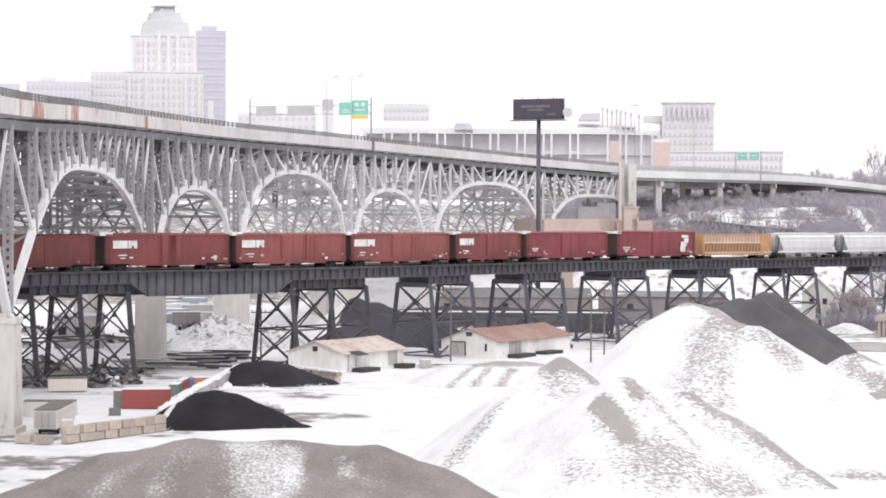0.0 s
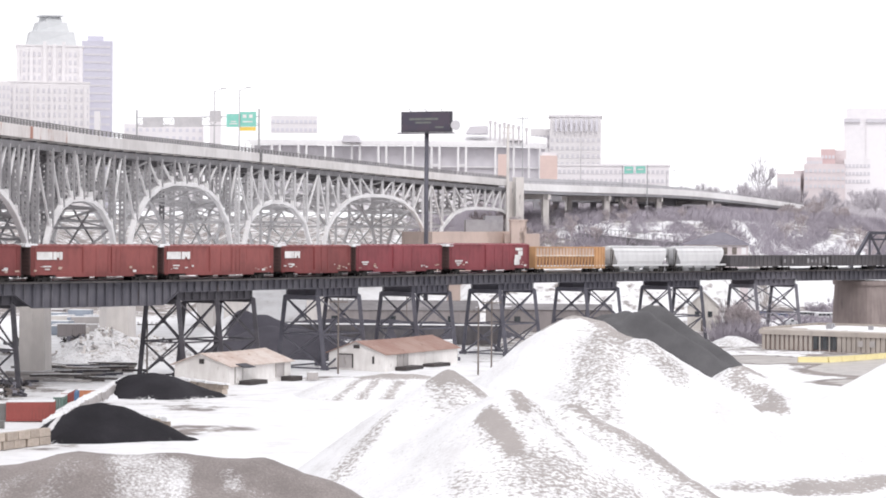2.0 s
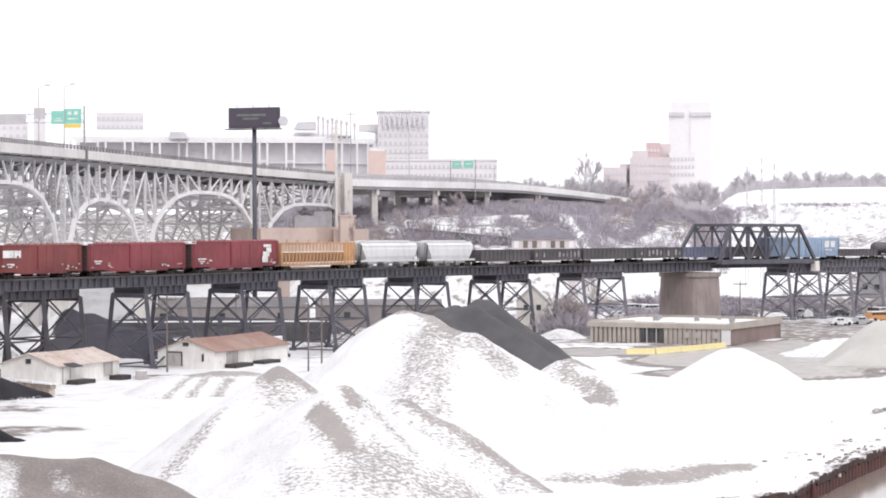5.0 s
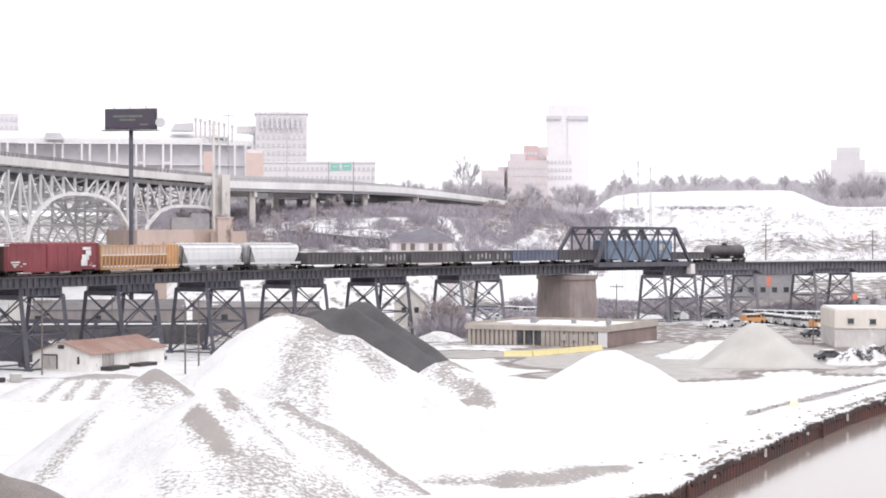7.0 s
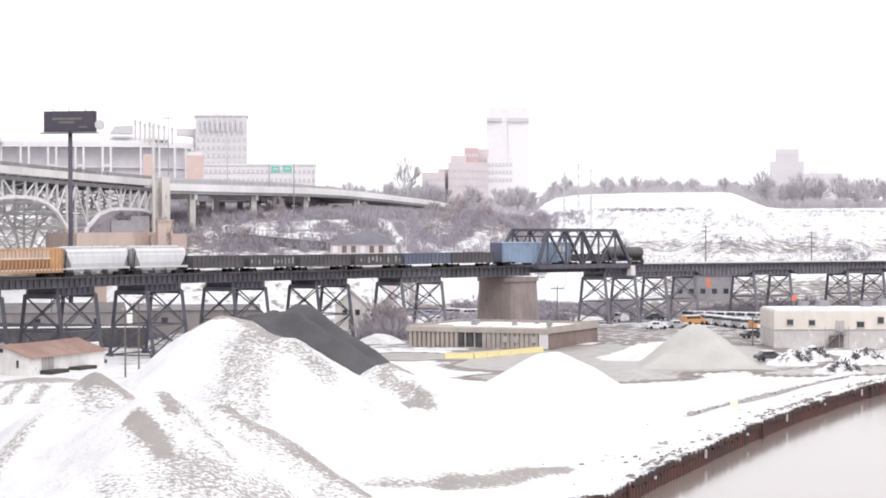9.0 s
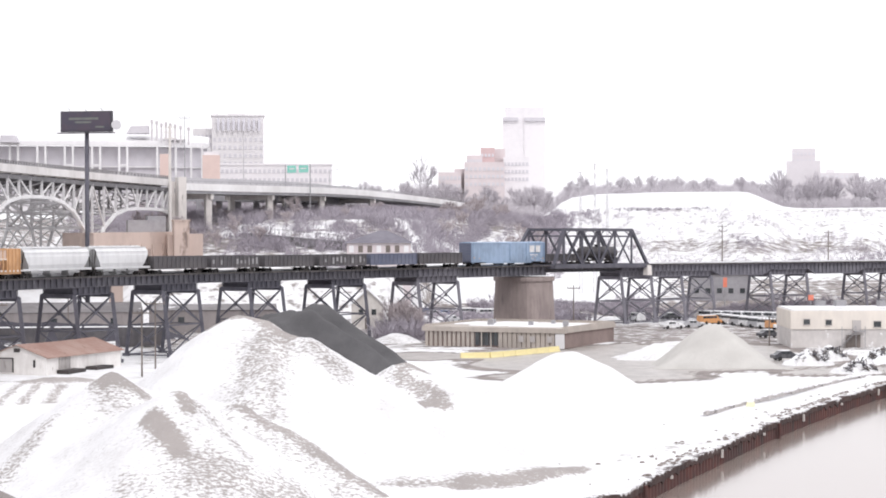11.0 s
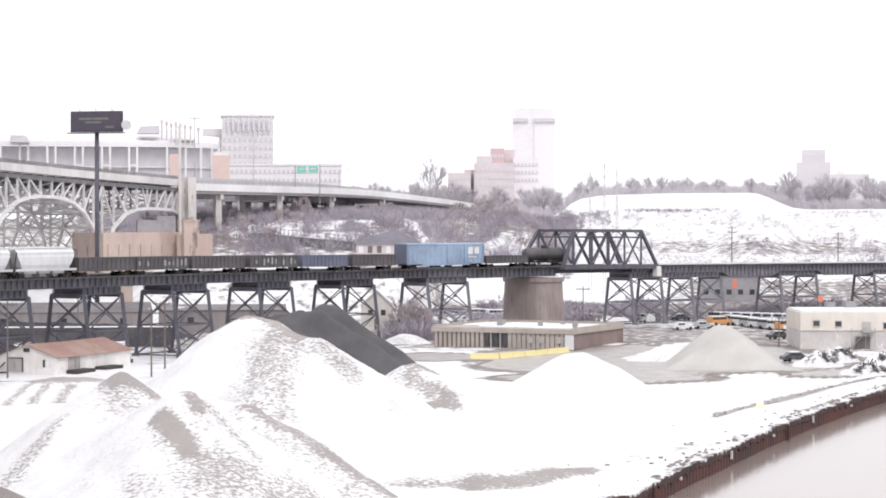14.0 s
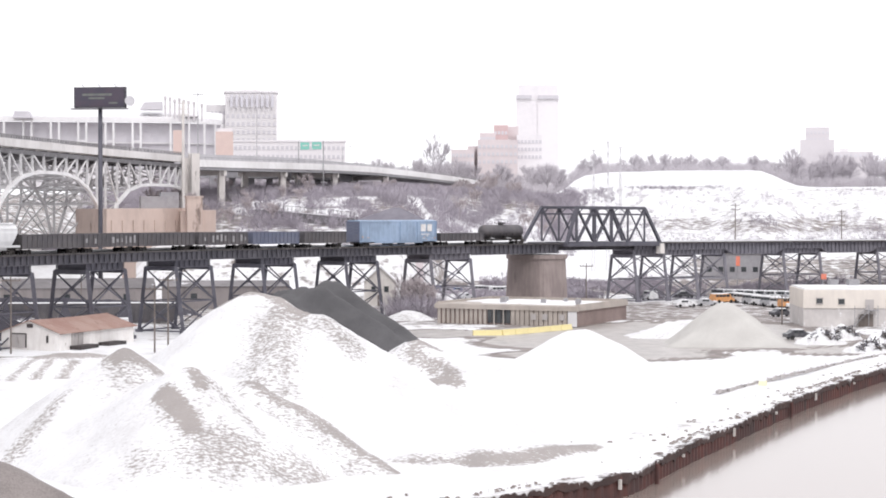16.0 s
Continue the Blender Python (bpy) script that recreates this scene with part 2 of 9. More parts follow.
M_car_blue = red_paint("boxcar_blue", (0.32, 0.42, 0.57))
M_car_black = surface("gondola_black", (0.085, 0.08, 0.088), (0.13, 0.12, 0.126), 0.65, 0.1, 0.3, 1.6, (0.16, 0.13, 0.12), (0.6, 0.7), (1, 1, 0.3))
M_car_slate = surface("gondola_slate_blue", (0.12, 0.135, 0.2), (0.17, 0.18, 0.235), 0.65, 0.1, 0.3, 1.6, (0.2, 0.19, 0.19), (0.62, 0.72))
M_white_mark = surface("white_lettering", (0.78, 0.77, 0.76), (0.6, 0.58, 0.57), 0.6, 0, 0.8, 5.0)
M_truck = surface("wheel_steel", (0.045, 0.042, 0.043), (0.08, 0.07, 0.066), 0.6, 0.5)
M_snow = surface("clean_snow", (0.78, 0.78, 0.792), (0.68, 0.675, 0.685), 0.85, 0, 0.3, 3.0, None, bump=0.4, depth=0.05)


# ======== ground, river and hillside ========
BANK = [(-62, 150), (-40, 131), (-29, 125), (-7, 129), (2, 142), (5.1, 150), (8.9, 163.7), (11.4, 198.7), (12.7, 221.7), (14.3, 252.3),
        (16.0, 287.3), (19, 338), (24.7, 407), (40, 620), (62, 900)]
WATER_Z = -1.55


def along(table, t):
    if t <= table[0][0]:
        return table[0][1]
    for (a, p), (b, q) in zip(table, table[1:]):
        if t <= b:
            return p + (q - p) * (t - a) / (b - a)
    return table[-1][1]


def smooth(a, b, t):
    t = min(1.0, max(0.0, (t - a) / (b - a)))
    return t * t * (3 - 2 * t)


def spot(bearing, dist, z=0.0):
    a = radians(bearing)
    return Vector((dist * math.sin(a), dist * math.cos(a), z))


def seg_dist(x, y, a, b):
    dx, dy = b[0] - a[0], b[1] - a[1]
    t = max(0.0, min(1.0, ((x - a[0]) * dx + (y - a[1]) * dy) / (dx * dx + dy * dy + 1e-9)))
    return math.hypot(x - a[0] - t * dx, y - a[1] - t * dy), t


BLUFF = [(448, 0.0), (472, 11.0), (500, 13.5), (530, 18.5), (560, 22.0), (620, 23.4), (700, 24.2), (800, 25.0), (1000, 27.0)]


def hill_edge(bearing):
    """Distance at which the open hill begins to rise."""
    near = 1 - smooth(6.0, 8.6, bearing)
    return 680 - 105 * near + 20 * math.sin(bearing * 0.9) + 14 * math.sin(bearing * 2.3 + 1)


def hill(bearing, dist):
    """Height of the ground: flat yards, a wooded bluff in the middle, an open hill with a snowy bench."""
    z = 8.0 * smooth(480, 660, dist)
    edge = hill_edge(bearing)
    top = 22 + 4.6 * smooth(7.0, 8.6, bearing)
    if dist > edge - 20:
        z += (top - 8 + 0.004 * (dist - edge)) * smooth(edge - 20, edge + 190, dist)
    bench = smooth(7.1, 7.9, bearing) * (1 - smooth(12.3, 13.6, bearing))
    z += 6.2 * bench * smooth(edge + 166, edge + 184, dist)
    bluff = smooth(-4.6, -3.0, bearing) * (1 - smooth(6.0, 7.6, bearing))
    z += bluff * max(0.0, along(BLUFF, dist - 125 * smooth(3.2, 5.2, bearing)) - z)
    shelf = smooth(-11, -9, bearing) * (1 - bluff) * (1 - smooth(5, 7, bearing))
    return max(z, 9.0 * shelf * smooth(444, 474, dist))


# lasting snow drifts: two ends and half width
DRIFTS = [((-4.7, 533.0, 20.14), (-0.3, 533.0, 20.44), 8), ((8.8, 545.9, 22.04), (13.6, 545.8, 22.21), 7), ((11.6, 519.9, 18.38), (17.3, 519.7, 18.69), 8), ((21.4, 559.6, 23.74), (24.3, 559.5, 24.05), 7), ((40.0, 547.5, 14.36), (65.2, 545.1, 14.36), 9), ((-4.9, 545.0, 20.70), (-0.0, 545.0, 21.12), 7), ((12.8, 529.8, 18.64), (17.6, 529.7, 18.91), 6), ((43.2, 688.6, 26.71), (48.5, 688.3, 27.07), 12)]

# brown tracks, wet yard and trampled snow: (x, y, half length, half width, turn, how bare)
BARE = [(-80, 268, 12, 12, 0, 0.75), (-60, 262, 10, 4, 0, 0.6), (58, 325, 30, 24, 20, 2.0), (38, 338, 22, 16, -20, 2.0), (62, 355, 22, 26, 0, 2.0), (82, 300, 14, 8, 30, 1.6), (44, 292, 16, 12, 0, 1.5), (-58, 170, 18, 6, 20, 0.6), (-35, 290, 26, 4, 20, 0.5), (-52, 262, 8, 12, 0, 0.35),
        (-40, 214, 8, 5, 30, 0.6), (95, 425, 45, 30, 20, 0.45), (-70, 250, 30, 20, 0, 0.3), (36, 196, 12, 2, 55, 0.38), (60, 238, 20, 1.5, 60, 0.35), (-24, 330, 30, 8, 40, 0.3), (-55, 176, 8, 3, 15, 0.5), (-52, 160, 8, 3, 10, 0.5), (-44.5, 239, 4, 5, 0, 0.5), (-41.5, 210, 5, 4, 0, 0.62), (-49, 196, 5, 3, 60, 0.5), (-62, 190, 8, 5, 0, 0.55)]

# thin snow left on the wet yard: two ends and half width
PATCHES = [((23.5, 315.3), (30.3, 331.1), 5), ((32.8, 339.7), (41.4, 345.4), 3.5), ((53.3, 371.5), (58.6, 374.8), 5), ((27.9, 355.6), (32.1, 350.6), 4), ((39.8, 299.7), (42.9, 293.8), 4), ((62.1, 378.4), (65.8, 370.8), 5), ((52.1, 434.5), (55.8, 420.1), 6)]


def bare_at(x, y, dist):
    b = math.degrees(math.atan2(x, y))
    v = -0.15 + 0.72 * smooth(318, 385, dist) * (1 + 0.05 * smooth(6, 9, b)) - (0.3 - 0.12 * smooth(6, 9, b)) * smooth(500, 560, dist)
    v += smooth(475, 560, dist) * (0.3 * (1 - smooth(6.5, 8.5, b)) + 0.3 * smooth(8, 9.5, b) * (1 - smooth(590, 640, dist)) )
    if b > 6.5 and dist > 600:
        w = smooth(6.5, 8.0, b)
        run = dist - hill_edge(b)
        v += w * (-0.25 + 0.12 * noise.noise((b * 2.6, dist * 0.05, 8.0)) + 0.08 * noise.noise((b * 7.0, dist * 0.12, 3.0)) + 0.16 * smooth(150, 160, run) * (1 - smooth(164, 168, run)))
        v -= 0.75 * w * smooth(164, 172, run) * (1 - smooth(13, 14, b))
    v -= 0.42 * smooth(318, 345, dist) * (1 - smooth(470, 500, dist)) * (1 - smooth(-5.0, -3.0, b))
    v -= 0.22 * smooth(425, 450, dist) * (1 - smooth(500, 520, dist)) * smooth(-5, -3, b) * (1 - smooth(6, 7.5, b))
    if b > 3 and 430 < dist < 660:
        # snow lies whole on the low ground behind the trestle, over a weedy strip
        v -= 0.62 * smooth(528, 545, dist) * (1 - smooth(625, 660, dist)) * smooth(3.0, 4.0, b) * (1 - 0.8 * smooth(9.8, 11.0, b))
        v -= 0.35 * smooth(445, 465, dist) * (1 - smooth(480, 500, dist)) * smooth(3.0, 4.0, b)
    if b > 8 and dist > 640:
        # brown weedy foot of the open hill
        z = hill(b, dist)
        v += 0.1 * smooth(9.5, 12.0, b)
        v += 0.36 * smooth(8.0, 9.2, b) * smooth(11.0, 12.5, z) * (1 - smooth(14.0, 17.0, z)) * (0.75 + 0.9 * noise.noise((b * 1.1, 4.0, 0)))
    for p, q, half in DRIFTS:
        d, _ = seg_dist(x, y, p, q)
        v -= 0.9 * (1 - smooth(0.4 * half, half, d))
    shore = dist - along(BANK, b)
    if 0 < shore < 14 and b > 2:
        v += 0.42 * (1 - smooth(1.0, 5.0, shore)) + 0.5 * max(0.0, noise.noise((x * 0.12, y * 0.12, 7.0)))
    for bx, by, a, b, turn, amount in BARE:
        r = radians(turn)
        dx, dy = x - bx, y - by
        u, w = (dx * math.cos(r) + dy * math.sin(r)) / a, (-dx * math.sin(r) + dy * math.cos(r)) / b
        q = u * u + w * w
        if q < 1.6:
            v = max(v, amount * (1 - smooth(0.5, 1.6, q)) + v * smooth(0.5, 1.6, q))
    for p, q, half in PATCHES:
        d, _ = seg_dist(x, y, p, q)
        if d < half:
            v -= (v + 0.1) * (1 - smooth(0.3 * half, half, d)) * (0.75 + 0.6 * noise.noise((x * 0.3, y * 0.12, 6.0)))
    return v


def build_ground():
    bearings = [-62, -50, -40, -32, -26] + [-22 + 0.3 * i for i in range(147)] + [24.7, 30, 40, 50, 62]
    steps = [0, 0.5, 1.5] + [3 + 3.2 * i for i in range(75)]
    s = Shape()
    s.bare = []
    dists = []
    for b in bearings:
        r0 = along(BANK, b)
        col = [r0 + q for q in steps if r0 + q < 430 or q < 2]
        n = len(steps) + 132 - len(col)
        start = col[-1] + 3
        far = n - 22
        col += [start + (1120 - start) * i / far for i in range(far)] + [1120 * (4300 / 1120) ** (i / 21) for i in range(22)]
        dists.append(col)
    for b, col in zip(bearings, dists):
        for k, d in enumerate(col):
            p = spot(b, d)
            z = hill(b, d)
            if k > 2:
                z += 0.25 * noise.noise((p.x * 0.06, p.y * 0.06, 0)) * smooth(0, 30, d - col[0]) + (1.6 - 0.9 * smooth(6.5, 8, b)) * noise.noise((p.x * 0.02, p.y * 0.02, 3)) * smooth(560, 800, d)
            s.v.append((p.x, p.y, z))
            s.bare.append(bare_at(p.x, p.y, d))
    w = len(dists[0])
    for i in range(len(bearings) - 1):
        for k in range(w - 1):
            s.f.append((i * w + k, (i + 1) * w + k, (i + 1) * w + k + 1, i * w + k + 1))
    tagged(part("ground", s, M_ground, smooth=True), "flat industrial yard under patchy trodden snow", "ground", kind="structure")


build_ground()


def water_material():
    m, n, l, bsdf = nodes_of("river_water")
    co = n.new("ShaderNodeTexCoord").outputs["Object"]
    bsdf.inputs["Base Color"].default_value = (0.3, 0.25, 0.225, 1)
    bsdf.inputs["Roughness"].default_value = 0.12
    a = noise_of(n, l, co, 0.9, 5, 0.6, (1.0, 0.45, 1))
    bump_to(n, l, bsdf, a, 0.06, 0.06)
    return m


def build_river():
    s = Shape()
    s.add([(-900, -300, WATER_Z), (1500, -300, WATER_Z), (1500, 1000, WATER_Z), (-900, 1000, WATER_Z)], [(0, 1, 2, 3)])
    tagged(part("water", s, water_material()), "calm brown river water along the wharf", "river", kind="structure")
    # land on the near side, below and behind the camera
    s = Shape()
    s.box((0, -640, -0.5), (6000, 1400, 5))
    s.bare = [0.1] * 8
    tagged(part("ground_near", s, M_ground), "snowy ground on the near river bank", "ground", kind="structure")


build_river()


def build_bank():
    root = thing("river_wall", label="rusty sheet-pile wharf wall with a snowy concrete cap", category="wharf wall", kind="structure")
    pts = []
    b = -45.0
    while b < 40:
        pts.append(spot(b, along(BANK, b)))
        b += 0.05 if 2 < b < 17 else 0.4
    for _ in range(60):
        pts = [pts[0]] + [(p + q * 2 + r) / 4 for p, q, r in zip(pts, pts[1:], pts[2:])] + [pts[-1]]
    # resample to an even pitch of half a sheet
    pitch, line, acc = 0.3, [pts[0]], 0.0
    for p, q in zip(pts, pts[1:]):
        d = (q - p).length
        while acc + d >= pitch:
            p = p + (q - p) * ((pitch - acc) / d)
            line.append(p)
            d = (q - p).length
            acc = 0.0
        acc += d
    sheet, cap = Shape(), Shape()
    for i, p in enumerate(line):
        q = line[min(i + 1, len(line) - 1)] - line[max(i - 1, 0)]
        side = Vector((q.y, -q.x, 0)).normalized()
        o = p + side * (0.9 + (0.09 if i % 4 in (1, 2) else -0.09))
        sheet.v += [(o.x, o.y, -4.0), (o.x, o.y, 0.05 + 0.12 * noise.noise((i * 0.05, 0, 0)))]
        zc = 0.22 + 0.12 * noise.noise((i * 0.09, 7, 0)) + 0.08 * noise.noise((i * 0.6, 2, 0))
        a, c = p - side * 0.6, p + side * (1.05 + 0.12 * noise.noise((i * 0.3, 4, 0)))
        cap.v += [(a.x, a.y, -0.4), (a.x, a.y, zc - 0.1), (c.x, c.y, zc - 0.05), (c.x, c.y, -0.42 + 0.5 * noise.noise((i * 0.21, 9, 0)) + 0.3 * noise.noise((i * 0.03, 3, 0)))]
        if i:
            k = 2 * i
            sheet.f.append((k - 2, k, k + 1, k - 1))
            k = 4 * i
            cap.f += [(k - 4 + j, k - 4 + (j + 1) % 4, k + (j + 1) % 4, k + j) for j in range(4)]
    part("sheet_piling", sheet, M_sheet_pile, root)
    cap.bare = [(0.0, 0.05, 0.5, 1.2)[i % 4] + 0.35 * noise.noise((i * 0.02, 1.5, 0)) for i in range(len(cap.v))]
    part("cap", cap, M_wharf_cap, root, "dark ragged timber cap under snow")
    # fender piles standing before the sheets
    for i in range(300, len(line) - 1, 190):
        p = line[i]
        q = line[i + 1] - line[i - 1]
        side = Vector((q.y, -q.x, 0)).normalized()
        o = p + side * 1.3
        if 2 < math.degrees(math.atan2(o.x, o.y)) < 18:
            sh = Shape().tube((o.x, o.y, -4), (o.x, o.y, 0.15 * random.random() - 0.1), 0.17, n=7)
            part("fender_pile", sh, M_sheet_pile, root)
    # pale mooring plates on the sheets
    for i in range(262, len(line) - 8, 66):
        p, w = line[i], line[i + 6] - line[i]
        side = Vector((w.y, -w.x, 0)).normalized() * 1.12
        if 3 < math.degrees(math.atan2(p.x, p.y)) < 18:
            plate = Shape().box((p.x + side.x, p.y + side.y, -0.5), (0.22, 0.2, 0.5 + 0.25 * math.sin(i)), math.degrees(math.atan2(w.y, w.x)))
            part("mooring_plate", plate, M_concrete, root, "pale scuffed mooring plate")
    # stones, clods and stems that show through the snow along the edge
    rng = random.Random(77)
    debris = Shape()
    for i in range(300, len(line) - 2, 2):
        p = line[i]
        b = math.degrees(math.atan2(p.x, p.y))
        if not 1 < b < 18:
            continue
        w = line[i + 1] - line[i - 1]
        side = Vector((w.y, -w.x, 0)).normalized()
        for _ in range(3):
            o = p - side * (rng.uniform(-0.5, 0.9) if rng.random() < 0.7 else abs(rng.gauss(0, 3.2)))
            if noise.noise((o.x * 0.16, o.y * 0.16, 12.0)) + 0.4 * noise.noise((o.x * 0.7, o.y * 0.7, 2.0)) < 0.05:
                continue
            s = rng.uniform(0.05, 0.19)
            debris.box((o.x, o.y, 0.26 if (o - p).dot(side) > -0.6 else 0.08), (s * 2.6, s, s * 0.7), rng.uniform(0, 180), 0.7)
            if rng.random() < 0.05:
                debris.tube((o.x, o.y, 0), (o.x + rng.uniform(-0.3, 0.3), o.y, rng.uniform(0.3, 0.6)), 0.025, 0.01, n=3, caps=False)
    tagged(part("wharf_debris", debris, M_wharf_stone), "brown stones and stems in the snow along the wharf", "debris", kind="stuff")


build_bank()


# ======== stockpiles ========
def pile(name, ridges, material, label, slope=0.72, cell=0.6, rough=0.25, bare=None, round_top=0.6, category="stockpile", gully=0.25):
    """A heap of loose material: each ridge is a line of crest points from which the sides fall at the angle of repose."""
    pts = [p for r in ridges for p in r]
    reach = max(p[2] for p in pts) / slope + 2
    x0, x1 = min(p[0] for p in pts) - reach, max(p[0] for p in pts) + reach
    y0, y1 = min(p[1] for p in pts) - reach, max(p[1] for p in pts) + reach
    nx, ny = int((x1 - x0) / cell) + 2, int((y1 - y0) / cell) + 2
    s = Shape()
    hs, idx, bares = [], {}, []
    for j in range(ny):
        for i in range(nx):
            x, y = x0 + i * cell, y0 + j * cell
            warp = 0.9 * noise.noise((x * 0.11, y * 0.11, 5.0))
            total, best = 0.0, -9.0
            for r in ridges:
                segs = list(zip(r, r[1:])) if len(r) > 1 else [(r[0], (r[0][0] + 0.01, r[0][1], r[0][2]))]
                for a, b in segs:
                    d, t = seg_dist(x, y, a, b)
                    h = a[2] + (b[2] - a[2]) * t - slope * (math.sqrt(d * d + round_top * round_top) - round_top) + warp * min(1.0, d / 4)
                    run = math.hypot(b[0] - a[0], b[1] - a[1]) * t + a[0] * 1.3 + a[1] * 0.7
                    h += gully * noise.noise((run * 0.55, d * 0.05, 9.0)) * min(1.0, d / 2.5)
                    best = max(best, h)
                    total += math.exp(2.2 * min(h, 18))
            h = math.log(total + 1e-9) / 2.2 if total > 1e-6 else best
            h = min(h, best + 0.35)
            h += rough * (noise.noise((x * 0.35, y * 0.35, 1)) * 0.6 + noise.noise((x * 1.1, y * 1.1, 2)) * 0.35)
            hs.append((x, y, h))
    for j in range(ny - 1):
        for i in range(nx - 1):
            q = (j * nx + i, j * nx + i + 1, (j + 1) * nx + i + 1, (j + 1) * nx + i)
            if max(hs[k][2] for k in q) > -0.25:
                f = []
                for k in q:
                    if k not in idx:
                        idx[k] = len(s.v)
                        x, y, h = hs[k]
                        s.v.append((x, y, max(h, -0.6)))
                        bares.append(bare(x, y, h) if bare else 0.0)
                    f.append(idx[k])
                s.f.append(tuple(f))
    s.bare = bares
    return tagged(part(name, s, material, smooth=True), label, category, "stockpiles in the yard")


def blobs(base, spots, streak=0.0):
    """How bare a heap is: a base value and oval patches or lines (a, b, half width, amount)."""
    def f(x, y, h):
        v = base
        for a, b, w, amount in spots:
            d, _ = seg_dist(x, y, a, b)
            v = v + (amount - v) * (1 - smooth(0.3 * w, 1.15 * w, d)) if amount > v or amount < base else v
        return v + streak * noise.noise((x * 0.45, y * 0.12, 3.3))
    return f


def spilled(x, y, h):
    """Coal thins out raggedly over the snow at its foot."""
    return 0.6 + 0.9 * h + 0.9 * noise.noise((x * 0.5, y * 0.35, 4.0))


def build_piles():
    b1, b2 = (-12.3, 177.6, 8.37), (-6.5, 165.9, 7.57)
    edge = [(-5.9, 174.9, 6.82), (-2.1, 172.0, 6.03), (0.7, 170.0, 4.50), (3.5, 168.0, 2.75), (6.6, 165.9, 1.00), (9.0, 163.8, -0.05)]
    pile("gravel_mound", [[(-15.4, 181.3, 5.56), b1, (-9.5, 183.8, 6.49)], [b2, (-9.6, 169.7, 6.55)], [b2, (-3.5, 168.0, 4.62), (-0.5, 163.0, 2.20)], edge], M_gravel_snow,
         "gravel stockpile mostly covered by thin snow", 0.7, cell=0.45,
         bare=blobs(0.09, [((-8.5, 163.6), (-6.2, 160.2), 1.15, 1.0), ((-6.5, 166.0), (-5.7, 164.0), 0.85, 0.86), ((-7.6, 161.5), (-5.6, 158.6), 1.9, 0.4), ((-12.9, 176.8), (-10.0, 177.0), 1.7, 0.8), ((-12.0, 175.0), (-10.6, 175.0), 2.4, 0.4),
                           ((-17.1, 174.3), (-18.6, 171.5), 1.2, 0.5), ((-18.6, 171.5), (-20.0, 168.2), 1.6, 0.48), ((-4.9, 165.0), (-1.2, 162.0), 0.6, 0.5), ((-5.4, 161.5), (-3.5, 159.0), 2.6, 0.33),
                           ((-4.5, 158.2), (2.7, 159.6), 3.2, 0.54), ((-9.5, 157.5), (-4.5, 156.5), 2.5, 0.4)] + [(p, q, 1.35, 0.74) for p, q in zip(edge[1:], edge[2:])] + [((p[0] - 1.6, p[1] - 1.6), (q[0] - 1.6, q[1] - 1.6), 1.8, 0.4) for p, q in zip(edge[1:], edge[2:])]))
    c = (-2.4, 194.0, 11.97)
    pile("gravel_mound", [[(-4.9, 195.9, 10.97), c, (-0.1, 193.0, 11.59)], [c, (3.9, 190.0, 10.26), (8.9, 188.8, 7.45)], [(-0.1, 193.0, 11.59), (0.5, 184.0, 7.91)]], M_gravel_snow,
         "tall gravel stockpile with snow on its slopes", 0.74, cell=0.45,
         bare=blobs(0.04, [((-4.4, 194.6), (0.4, 193.2), 1.1, 0.95), ((0.0, 192.6), (2.0, 190.8), 1.3, 0.85), ((0.8, 190.0), (-0.4, 185.5), 3.3, 0.53), ((-0.4, 185.5), (-1.0, 180.0), 3.6, 0.46), ((4.3, 189.0), (6.6, 186.6), 1.8, 0.45)]))
    pile("gravel_mound", [[(9.8, 205.8, 6.05), (12.8, 202.6, 7.40), (14.5, 201.5, 6.34)], [(12.8, 202.6, 7.40), (15.7, 197.4, 5.50)]], M_gravel_snow, "low snowy gravel heap with a bare crest", 0.55,
         bare=blobs(0.06, [((12.4, 202.6), (14.4, 201.4), 1.0, 0.85), ((12.2, 200.8), (13.8, 197.8), 1.3, 0.68), ((14.3, 198.2), (15.4, 196.2), 1.5, 0.62), ((13.8, 195.6), (16.0, 195.0), 0.9, 0.8), ((11.0, 203.0), (11.8, 199.0), 1.4, 0.42)]))
    pile("snow_mound", [[(33.6, 253.8, 5.45), (35.4, 252.5, 5.64)]], M_gravel_snow, "cone-shaped stockpile wholly covered by snow", 0.6, bare=blobs(-0.4, []))
    pile("gravel_bank", [[(6.6, 165.9, 0.06), (10.6, 168.7, 0.65), (15.5, 170.3, 0.78), (20.5, 171.8, 0.84), (25.1, 174.2, 1.00)]], M_gravel_snow, "low snowy gravel bank with a brown edge", 0.4, round_top=2.0,
         bare=blobs(-0.1, [((6.5, 166.6), (10, 167.2), 1.0, 0.5), ((10, 167.2), (15.3, 168.2), 1.2, 0.58), ((15.3, 168.2), (19.8, 169.4), 1.7, 0.8), ((19.8, 169.4), (24.7, 172.9), 1.5, 0.82), ((13.5, 176), (16.5, 170.5), 1.2, 0.42), ((9, 169.5), (21, 172.8), 3.4, 0.34)]))
